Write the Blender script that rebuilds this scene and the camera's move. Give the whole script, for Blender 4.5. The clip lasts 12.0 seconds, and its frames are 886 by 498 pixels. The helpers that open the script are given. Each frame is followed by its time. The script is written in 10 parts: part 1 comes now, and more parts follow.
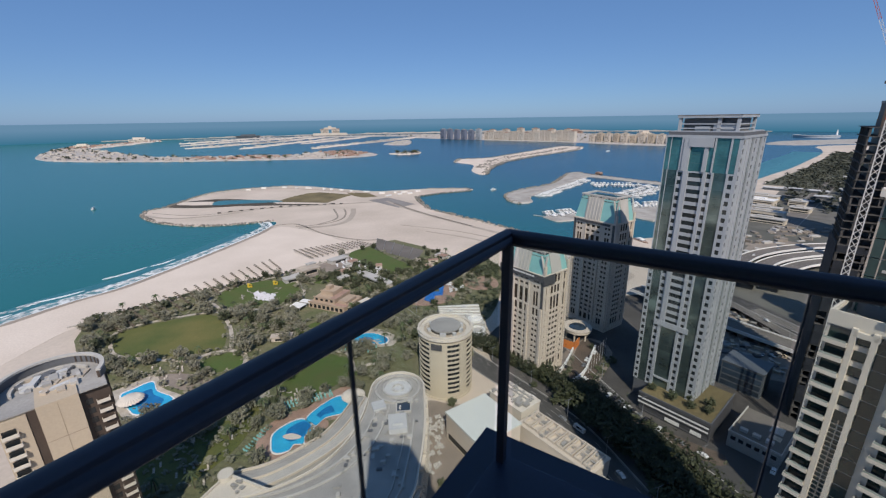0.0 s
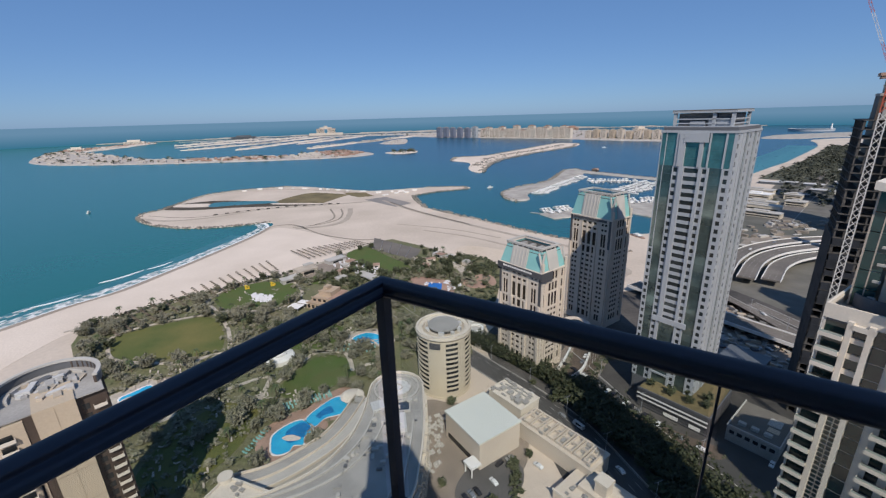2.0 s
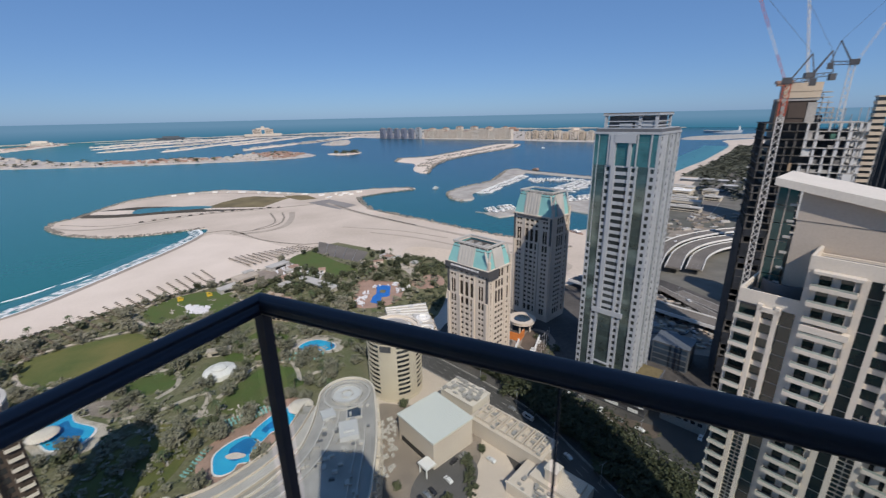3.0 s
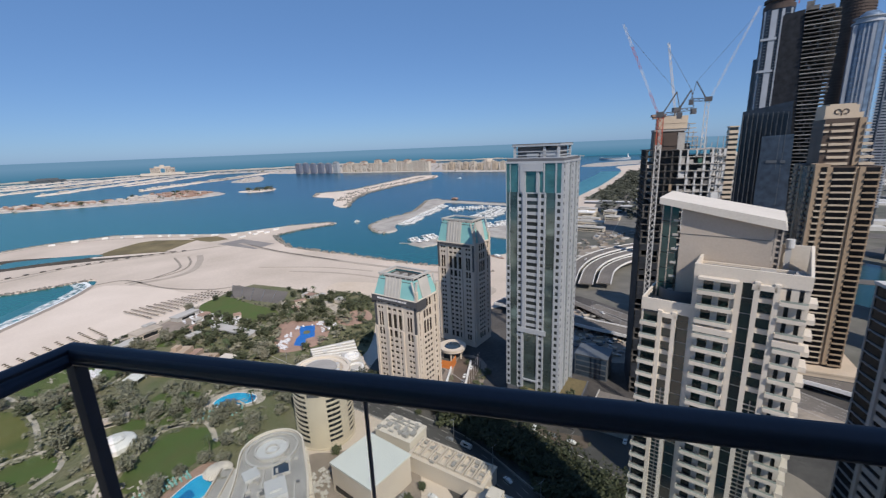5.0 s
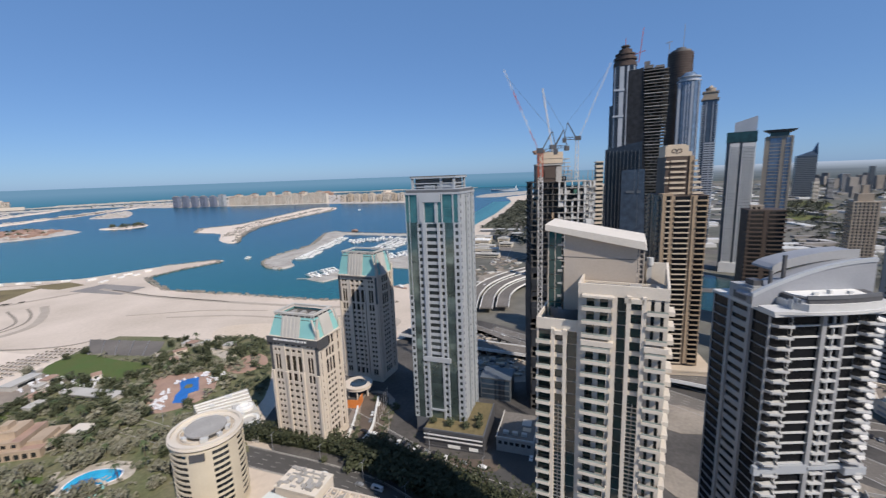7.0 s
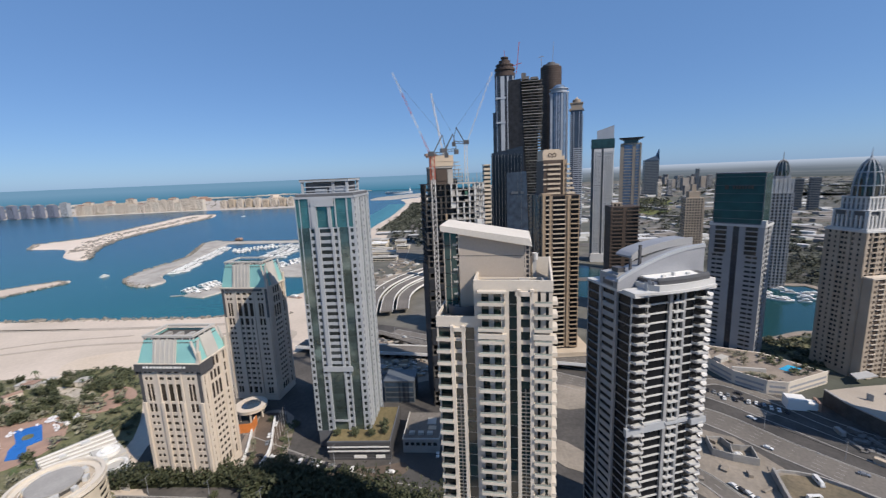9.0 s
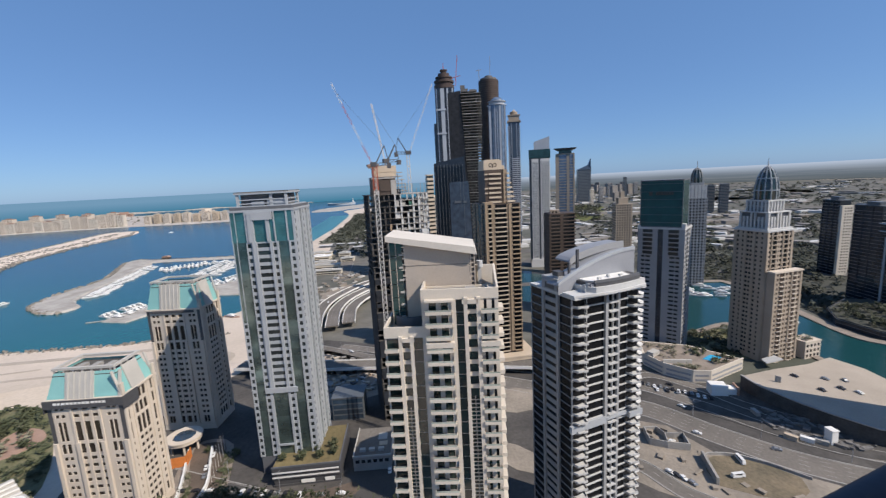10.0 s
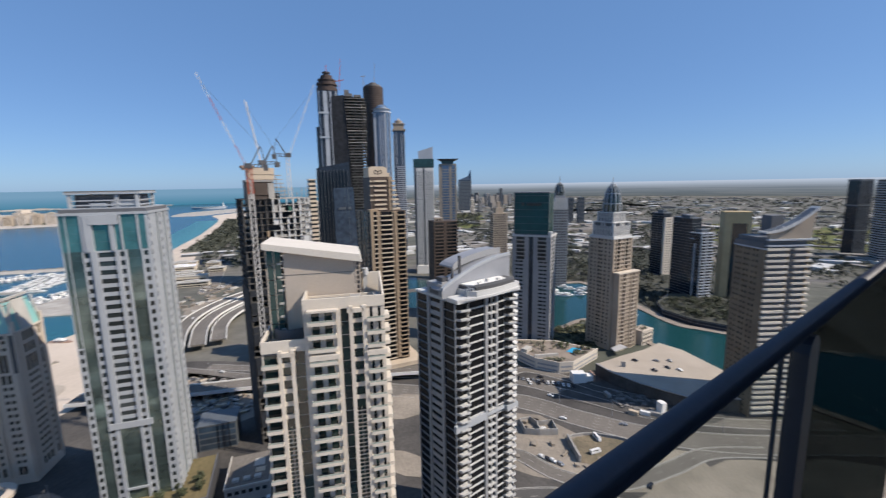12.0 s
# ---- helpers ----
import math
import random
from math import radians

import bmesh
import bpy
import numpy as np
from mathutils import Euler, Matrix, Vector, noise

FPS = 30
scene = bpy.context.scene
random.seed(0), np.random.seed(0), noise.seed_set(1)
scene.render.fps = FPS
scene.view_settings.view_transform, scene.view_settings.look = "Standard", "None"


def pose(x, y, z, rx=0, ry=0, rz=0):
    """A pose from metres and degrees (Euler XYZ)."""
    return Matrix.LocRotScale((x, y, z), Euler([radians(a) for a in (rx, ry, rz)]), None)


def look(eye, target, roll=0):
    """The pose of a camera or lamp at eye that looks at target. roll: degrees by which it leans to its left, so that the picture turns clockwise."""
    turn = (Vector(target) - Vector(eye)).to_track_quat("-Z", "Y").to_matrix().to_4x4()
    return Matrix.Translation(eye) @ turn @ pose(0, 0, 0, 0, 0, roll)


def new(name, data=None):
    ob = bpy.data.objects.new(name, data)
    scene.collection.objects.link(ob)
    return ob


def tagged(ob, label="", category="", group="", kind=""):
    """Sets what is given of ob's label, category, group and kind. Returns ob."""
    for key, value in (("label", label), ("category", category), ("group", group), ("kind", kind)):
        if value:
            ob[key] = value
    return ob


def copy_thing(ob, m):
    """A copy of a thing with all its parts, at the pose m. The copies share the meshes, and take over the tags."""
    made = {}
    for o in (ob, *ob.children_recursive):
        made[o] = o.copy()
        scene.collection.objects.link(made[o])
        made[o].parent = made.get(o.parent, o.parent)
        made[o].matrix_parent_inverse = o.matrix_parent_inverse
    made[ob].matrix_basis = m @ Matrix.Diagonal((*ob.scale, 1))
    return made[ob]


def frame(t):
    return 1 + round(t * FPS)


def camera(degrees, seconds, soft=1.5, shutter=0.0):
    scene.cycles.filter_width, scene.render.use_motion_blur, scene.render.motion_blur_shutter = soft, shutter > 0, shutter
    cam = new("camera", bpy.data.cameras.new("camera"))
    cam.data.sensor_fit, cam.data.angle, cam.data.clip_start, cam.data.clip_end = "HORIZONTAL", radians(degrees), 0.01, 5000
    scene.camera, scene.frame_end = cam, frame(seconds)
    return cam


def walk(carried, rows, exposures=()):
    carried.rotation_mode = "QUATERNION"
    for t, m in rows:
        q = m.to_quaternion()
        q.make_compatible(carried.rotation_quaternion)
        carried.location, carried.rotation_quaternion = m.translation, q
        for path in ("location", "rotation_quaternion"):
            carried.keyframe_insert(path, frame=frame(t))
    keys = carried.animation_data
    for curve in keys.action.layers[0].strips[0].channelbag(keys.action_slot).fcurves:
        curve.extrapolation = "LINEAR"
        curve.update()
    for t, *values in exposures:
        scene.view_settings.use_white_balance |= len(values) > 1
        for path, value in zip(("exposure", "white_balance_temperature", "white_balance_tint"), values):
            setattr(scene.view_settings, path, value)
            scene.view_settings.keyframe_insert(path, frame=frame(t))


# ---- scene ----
cam = camera(93.8, 12.0, soft=1.25, shutter=0.5)
PATH = [
    (0, (-0.984, -0.127, 149.9), (-0.971, 1.781, 149.3), -0.87),
    (0.5, (-0.805, -0.085, 149.917), (-0.811, 1.825, 149.326), -1.21),
    (1, (-0.644, -0.08, 149.933), (-0.652, 1.813, 149.287), -0.64),
    (1.5, (-0.567, 0.016, 149.95), (-0.563, 1.91, 149.308), -1.51),
    (2, (-0.529, 0.2, 149.967), (-0.506, 2.105, 149.36), -1.62),
    (2.5, (-0.428, 0.228, 149.983), (-0.31, 2.123, 149.355), -1.75),
    (3, (-0.313, 0.176, 150.0), (-0.039, 2.061, 149.391), -1.25),
    (5, (-0.035, 0.014, 150.002), (0.6, 1.85, 149.525), -2.30),
    (5.5, (0.013, 0.007, 150.003), (0.748, 1.808, 149.538), -1.95),
    (6, (0.121, 0.112, 150.003), (0.924, 1.895, 149.584), -2.21),
    (6.5, (0.263, 0.266, 150.004), (1.179, 2.003, 149.623), -2.18),
    (7, (0.263, 0.211, 150.004), (1.334, 1.863, 149.654), -2.09),
    (9, (0.425, 0.271, 150.007), (1.871, 1.606, 149.651), -2.36),
    (9.5, (0.453, 0.27, 150.007), (1.992, 1.507, 149.685), -2.71),
    (10, (0.477, 0.26, 150.008), (2.093, 1.394, 149.687), -2.99),
    (10.5, (0.483, 0.224, 150.008), (2.15, 1.281, 149.685), -2.78),
    (11, (0.483, 0.18, 150.009), (2.189, 1.17, 149.678), -1.75),
    (11.5, (0.481, 0.131, 150.009), (2.252, 1.007, 149.697), -0.74),
    (12, (0.519, 0.144, 150.01), (2.386, 0.794, 149.704), -0.98),
]
walk(cam, [(t, look(eye, target, roll)) for t, eye, target, roll in PATH], exposures=[(0.0, -0.24, 6800, 13), (3.0, -0.21, 6800, 13), (7.0, 0.0, 6900, 13), (9.5, 0.06, 7000, 13), (11.0, 0.09, 7000, 13), (12.0, 0.15, 7100, 13)])

# ---- light ----
SUN_EL, SUN_TO = radians(45.0), radians(5.0)      # the light travels towards SUN_TO left of +y
sky_world = bpy.data.worlds.new("sky")
scene.world = sky_world
sky_world.use_nodes = True
wn, wl = sky_world.node_tree.nodes, sky_world.node_tree.links
sky = wn.new("ShaderNodeTexSky")
sky.sky_type, sky.sun_disc, sky.sun_elevation = "NISHITA", False, SUN_EL
sky.sun_rotation = radians(180.0) - SUN_TO
sky.air_density, sky.dust_density, sky.ozone_density = 0.72, 0.45, 2.0
sky.altitude = 100.0
cool = wn.new("ShaderNodeMix")
cool.data_type, cool.blend_type, cool.inputs[0].default_value, cool.inputs[7].default_value = "RGBA", "MULTIPLY", 1.0, (0.72, 0.90, 1.06, 1)
wl.new(sky.outputs[0], cool.inputs[6])
azure = wn.new("ShaderNodeMix")
azure.data_type, azure.inputs[0].default_value, azure.inputs[7].default_value = "RGBA", 0.46, (1.48, 3.6, 8.0, 1)
wl.new(cool.outputs[2], azure.inputs[6])
wl.new(azure.outputs[2], wn["Background"].inputs[0])
wn["Background"].inputs[1].default_value = 0.098
light = bpy.data.lights.new("sun", "SUN")
light.energy, light.angle, light.color = 5.0, radians(0.5), (1.0, 0.955, 0.89)
sun = new("sun", light)
to = Vector((-math.sin(SUN_TO) * math.cos(SUN_EL), math.cos(SUN_TO) * math.cos(SUN_EL), -math.sin(SUN_EL)))
sun.matrix_world = Matrix.Translation((0, -300, 400)) @ to.to_track_quat("-Z", "Y").to_matrix().to_4x4()


# ---- materials ----
def mat(name, base, rough=0.8, var=0.12, scale=0.25, fine=6.0, bump=0.0, metal=0.0, tint=None, spec=0.4, rnd=0.0):
    """A surface with broad stains and fine grain, at world size. scale, fine: 1 / metres."""
    m = bpy.data.materials.new(name)
    m.use_nodes = True
    n, l = m.node_tree.nodes, m.node_tree.links
    b = n["Principled BSDF"]
    b.inputs["Metallic"].default_value = metal
    b.inputs["Specular IOR Level"].default_value = spec
    geo = n.new("ShaderNodeNewGeometry")
    big, small = n.new("ShaderNodeTexNoise"), n.new("ShaderNodeTexNoise")
    for k, s, d in ((big, scale, 5.0), (small, fine, 3.0)):
        k.inputs["Scale"].default_value, k.inputs["Detail"].default_value = s, d
        l.new(geo.outputs["Position"], k.inputs["Vector"])
    ramp = n.new("ShaderNodeMapRange")
    ramp.inputs[1].default_value, ramp.inputs[2].default_value = 0.3, 0.7
    l.new(big.outputs[0], ramp.inputs[0])
    mix = n.new("ShaderNodeMix")
    mix.data_type = "RGBA"
    other = tint or tuple(c * (1 - 2.2 * var) for c in base)
    mix.inputs[6].default_value, mix.inputs[7].default_value = (*base, 1), (*other, 1)
    l.new(ramp.outputs[0], mix.inputs[0])
    hsv = n.new("ShaderNodeHueSaturation")
    val = n.new("ShaderNodeMapRange")
    val.inputs[1].default_value, val.inputs[2].default_value = 0.25, 0.75
    val.inputs[3].default_value, val.inputs[4].default_value = 1 - var, 1 + var
    l.new(small.outputs[0], val.inputs[0])
    if rnd:
        info, add = n.new("ShaderNodeObjectInfo"), n.new("ShaderNodeMath")
        add.operation = "MULTIPLY_ADD"
        l.new(info.outputs["Random"], add.inputs[0])
        add.inputs[1].default_value = rnd
        l.new(val.outputs[0], add.inputs[2])
        l.new(add.outputs[0], hsv.inputs["Value"])
    else:
        l.new(val.outputs[0], hsv.inputs["Value"])
    l.new(mix.outputs[2], hsv.inputs["Color"])
    l.new(hsv.outputs[0], b.inputs["Base Color"])
    rr = n.new("ShaderNodeMapRange")
    rr.inputs[3].default_value, rr.inputs[4].default_value = max(rough - 0.08, 0.02), min(rough + 0.08, 1)
    l.new(big.outputs[0], rr.inputs[0])
    l.new(rr.outputs[0], b.inputs["Roughness"])
    if bump:
        bp = n.new("ShaderNodeBump")
        bp.inputs["Strength"].default_value, bp.inputs["Distance"].default_value = min(bump, 1.0), 1.0 / fine
        l.new(small.outputs[0], bp.inputs["Height"])
        l.new(bp.outputs[0], b.inputs["Normal"])
    return m


def pane_mat(name, base, rough=0.06, metal=0.0, spec=0.8, rnd=0.5):
    """Window glass over a dim room: dark, glossy, each pane a little different."""
    m = mat(name, base, rough, 0.2, 0.15, 1.2, 0.0, metal, None, spec, rnd)
    return m


SAND = mat("beach sand", (0.65, 0.56, 0.475), 0.95, 0.06, 0.02, 0.6, 0.2, tint=(0.57, 0.485, 0.405))
WETSAND = mat("wet sand", (0.34, 0.28, 0.22), 0.6, 0.08, 0.05, 1.0)
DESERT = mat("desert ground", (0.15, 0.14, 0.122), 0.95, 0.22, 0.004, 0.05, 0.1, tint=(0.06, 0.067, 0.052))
FILL = mat("graded fill", (0.57, 0.485, 0.405), 0.95, 0.07, 0.012, 0.3, 0.1, tint=(0.45, 0.38, 0.31))
TRACK = mat("packed sand track", (0.40, 0.345, 0.285), 0.95, 0.08, 0.05, 1.0, tint=(0.33, 0.285, 0.235))
PATH_PALE = mat("pale garden paving", (0.50, 0.44, 0.36), 0.95, 0.1, 0.2, 2.0, tint=(0.31, 0.28, 0.235))
DRYSAND = mat("brownish dry sand", (0.50, 0.41, 0.31), 0.95, 0.1, 0.02, 0.4, 0.1, tint=(0.56, 0.475, 0.39))
SCRUB = mat("dry scrub", (0.20, 0.16, 0.08), 0.95, 0.2, 0.03, 0.6)
EARTH = mat("garden earth", (0.165, 0.148, 0.088), 0.95, 0.25, 0.05, 0.5, 0.3, tint=(0.10, 0.115, 0.05))
GRASS = mat("mown lawn", (0.062, 0.105, 0.022), 0.95, 0.12, 0.07, 1.5, 0.4, tint=(0.085, 0.10, 0.03))
DRYGRASS = mat("worn lawn", (0.15, 0.135, 0.042), 0.95, 0.12, 0.03, 1.5, 0.4, tint=(0.06, 0.09, 0.022))
LEAF = mat("grey green leaves", (0.175, 0.163, 0.122), 0.8, 0.2, 0.3, 2.0, 0.0, tint=(0.10, 0.10, 0.06), rnd=0.5)
LEAFD = mat("dark leaves", (0.068, 0.072, 0.038), 0.8, 0.2, 0.3, 2.0, 0.0, tint=(0.042, 0.053, 0.025), rnd=0.4)
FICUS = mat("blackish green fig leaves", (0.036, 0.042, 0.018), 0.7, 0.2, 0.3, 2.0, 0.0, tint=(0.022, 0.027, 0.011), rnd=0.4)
QUAYEARTH = mat("dark planted earth", (0.07, 0.07, 0.055), 0.95, 0.2, 0.02, 0.3, tint=(0.04, 0.042, 0.034))
PALMLEAF = mat("palm leaves", (0.07, 0.095, 0.04), 0.8, 0.2, 0.3, 2.0, rnd=0.4)
BARK = mat("bark", (0.16, 0.12, 0.08), 0.95, 0.2, 1.0, 6.0, 0.5)
ASPHALT = mat("asphalt", (0.085, 0.081, 0.077), 0.9, 0.15, 0.04, 1.5, 0.2, tint=(0.06, 0.058, 0.055))
ASPHALT2 = mat("pale asphalt", (0.13, 0.122, 0.115), 0.9, 0.12, 0.04, 1.0, 0.2, tint=(0.09, 0.086, 0.082))
PAVING = mat("paving", (0.27, 0.225, 0.185), 0.9, 0.14, 0.12, 1.5, 0.2, tint=(0.20, 0.168, 0.14))
PINKPAVE = mat("pink paving", (0.38, 0.25, 0.19), 0.9, 0.12, 0.1, 1.5, 0.2)
CONCRETE = mat("concrete", (0.36, 0.345, 0.32), 0.9, 0.1, 0.08, 1.2, 0.2, tint=(0.25, 0.24, 0.225))
ROCK = mat("breakwater rock", (0.29, 0.262, 0.225), 0.95, 0.25, 0.15, 0.6, 0.6)
WHITE = mat("white paint", (0.70, 0.69, 0.665), 0.6, 0.04, 0.15, 2.0, tint=(0.66, 0.65, 0.62), rnd=0.06)
ROADPAINT = mat("road paint", (0.34, 0.325, 0.30), 0.8, 0.08, 0.3, 3.0)
CREAM = mat("cream render", (0.60, 0.545, 0.465), 0.85, 0.05, 0.07, 2.5, 0.05, tint=(0.53, 0.475, 0.405), rnd=0.05)
PINKCREAM = mat("pinkish cream cladding", (0.58, 0.505, 0.42), 0.8, 0.05, 0.07, 2.5, 0.05, tint=(0.51, 0.44, 0.365))
ARMOUR = mat("grey dusty breakwater stone", (0.43, 0.405, 0.365), 0.95, 0.12, 0.05, 0.5, 0.2, tint=(0.26, 0.24, 0.215))
YELLOWCREAM = mat("yellow cream render", (0.53, 0.465, 0.355), 0.85, 0.05, 0.07, 2.5, 0.05, tint=(0.46, 0.40, 0.31))
ROOFTAN = mat("tan roof", (0.46, 0.39, 0.31), 0.9, 0.08, 0.12, 1.5, tint=(0.36, 0.31, 0.25))
GREYWALL = mat("grey white cladding", (0.37, 0.39, 0.41), 0.45, 0.05, 0.07, 2.5, tint=(0.32, 0.34, 0.36))
DUSTY = mat("dusty asphalt", (0.165, 0.148, 0.13), 0.95, 0.15, 0.03, 0.7, 0.1, tint=(0.115, 0.104, 0.092))
LOT = mat("dusty lot earth", (0.29, 0.25, 0.205), 0.95, 0.12, 0.05, 0.5, 0.2, tint=(0.19, 0.165, 0.135))
FARLEAF = mat("hazy dark leaves", (0.058, 0.064, 0.045), 0.9, 0.2, 0.02, 0.3, tint=(0.04, 0.045, 0.033))
RIBPALE = mat("weathered pale cladding", (0.46, 0.44, 0.405), 0.8, 0.06, 0.1, 2.0, tint=(0.38, 0.365, 0.335))
GREYTOWER = mat("light grey render", (0.29, 0.295, 0.30), 0.7, 0.05, 0.07, 2.0, tint=(0.24, 0.245, 0.25), rnd=0.06)
PALEGREY = mat("pale grey balcony render", (0.50, 0.50, 0.49), 0.7, 0.05, 0.1, 2.0, tint=(0.42, 0.42, 0.41), rnd=0.06)
CITY = mat("worn city ground", (0.10, 0.092, 0.084), 0.95, 0.2, 0.03, 0.4, 0.1, tint=(0.045, 0.042, 0.04))
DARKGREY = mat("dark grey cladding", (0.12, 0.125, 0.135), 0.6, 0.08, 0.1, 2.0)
TEALROOF = mat("pale teal metal roof", (0.22, 0.46, 0.44), 0.5, 0.05, 0.15, 3.0, tint=(0.19, 0.41, 0.40))
BROWNT = mat("dark brown cladding", (0.075, 0.054, 0.042), 0.6, 0.1, 0.1, 2.0)
GOLD = mat("gold ochre render", (0.33, 0.245, 0.165), 0.75, 0.08, 0.1, 2.0, tint=(0.27, 0.20, 0.135))
PALEGOLD = mat("pale ochre render", (0.50, 0.41, 0.31), 0.75, 0.06, 0.1, 2.0)
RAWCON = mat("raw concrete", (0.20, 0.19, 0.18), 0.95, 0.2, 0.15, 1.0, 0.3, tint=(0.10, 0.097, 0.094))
TAN = mat("tan stone cladding", (0.34, 0.285, 0.225), 0.8, 0.06, 0.08, 2.0, tint=(0.285, 0.235, 0.185))
VAULT = mat("grey roof metal", (0.27, 0.28, 0.30), 0.5, 0.05, 0.1, 2.0, tint=(0.23, 0.24, 0.26))
SLATE = mat("slate grey cladding", (0.105, 0.118, 0.13), 0.4, 0.08, 0.1, 2.0)
PINKROOF = mat("clay roof", (0.33, 0.215, 0.165), 0.9, 0.12, 0.2, 2.0)
VILLA = mat("villa walls", (0.47, 0.43, 0.385), 0.9, 0.18, 0.03, 0.3, tint=(0.30, 0.265, 0.235), rnd=0.1)
PANE = pane_mat("dark window glass", (0.018, 0.021, 0.023), 0.08, 0.0, 0.5)
PANEK = pane_mat("black tinted glass", (0.009, 0.010, 0.012), 0.25, 0.0, 0.2, 0.3)
PANEM = pane_mat("hazy window glass", (0.075, 0.075, 0.075), 0.25, 0.0, 0.5, 0.2)
PANEG = pane_mat("green tinted glass", (0.014, 0.032, 0.028))
PANEB = pane_mat("blue tinted glass", (0.03, 0.05, 0.075))
MIRROR = pane_mat("silver green curtain glass", (0.15, 0.205, 0.195), 0.07, 0.7, 0.8, 0.5)
TEALGLASS = pane_mat("teal curtain glass", (0.10, 0.27, 0.28), 0.06, 0.55, 0.8, 0.2)
DARKTEAL = pane_mat("dark teal glass", (0.02, 0.065, 0.065), 0.1, 0.2, 0.6, 0.1)
FARWALL = mat("hazy far walls", (0.26, 0.24, 0.22), 0.95, 0.12, 0.01, 0.1, tint=(0.16, 0.15, 0.14))
BLUEGLASS = pane_mat("slate blue curtain glass", (0.06, 0.085, 0.12), 0.15, 0.15, 0.6, 0.2)
DEEPSLATE = pane_mat("deep slate glass", (0.028, 0.036, 0.05), 0.2, 0.0, 0.5, 0.2)
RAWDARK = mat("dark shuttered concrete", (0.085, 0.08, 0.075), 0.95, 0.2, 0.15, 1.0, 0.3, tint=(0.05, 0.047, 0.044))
PALECAP = mat("off white coping", (0.60, 0.555, 0.49), 0.8, 0.05, 0.1, 2.0, tint=(0.54, 0.50, 0.44))
BALGLASS = pane_mat("pale green balustrade glass", (0.36, 0.40, 0.35), 0.15, 0.0, 0.7, 0.2)
NAVY = mat("navy painted metal", (0.021, 0.024, 0.040), 0.55, 0.1, 3.0, 60.0, 0.03, spec=0.5)
STEELW = mat("white crane paint", (0.62, 0.60, 0.57), 0.5, 0.08, 1.0, 6.0)
STEELR = mat("red crane paint", (0.45, 0.09, 0.05), 0.5, 0.1, 1.0, 6.0)
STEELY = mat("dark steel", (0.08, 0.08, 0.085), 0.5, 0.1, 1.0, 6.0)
UMBRELLA = mat("thatch", (0.15, 0.12, 0.085), 0.95, 0.2, 1.0, 6.0)
LOUNGE = mat("lounger fabric", (0.45, 0.40, 0.34), 0.9, 0.1, 1.0, 6.0)
POOLBLUE = mat("pool water", (0.03, 0.40, 0.62), 0.12, 0.1, 0.12, 1.0, 0.06, tint=(0.02, 0.30, 0.53), spec=0.5)
POOLDEEP = mat("deep pool water", (0.012, 0.17, 0.40), 0.12, 0.1, 0.2, 1.0, 0.06, spec=0.5)
BLUEPLAY = mat("blue play pool", (0.02, 0.15, 0.47), 0.3, 0.08, 0.2, 1.0)
SHELL = mat("cream canvas", (0.60, 0.54, 0.46), 0.8, 0.05, 0.3, 3.0)
CANVAS = mat("white canvas", (0.72, 0.70, 0.66), 0.8, 0.05, 0.3, 3.0)
ORANGE = mat("orange net", (0.62, 0.20, 0.05), 0.8, 0.1, 0.5, 3.0)
CARS = [mat("car paint white", (0.65, 0.65, 0.64), 0.25, 0.03, 1, 5), mat("car paint silver", (0.35, 0.36, 0.37), 0.25, 0.03, 1, 5, metal=0.5),
        mat("car paint dark", (0.03, 0.03, 0.035), 0.2, 0.03, 1, 5), mat("car paint red", (0.25, 0.03, 0.02), 0.25, 0.03, 1, 5)]
RUBBER = mat("rubber", (0.02, 0.02, 0.02), 0.9, 0.1, 2, 10)


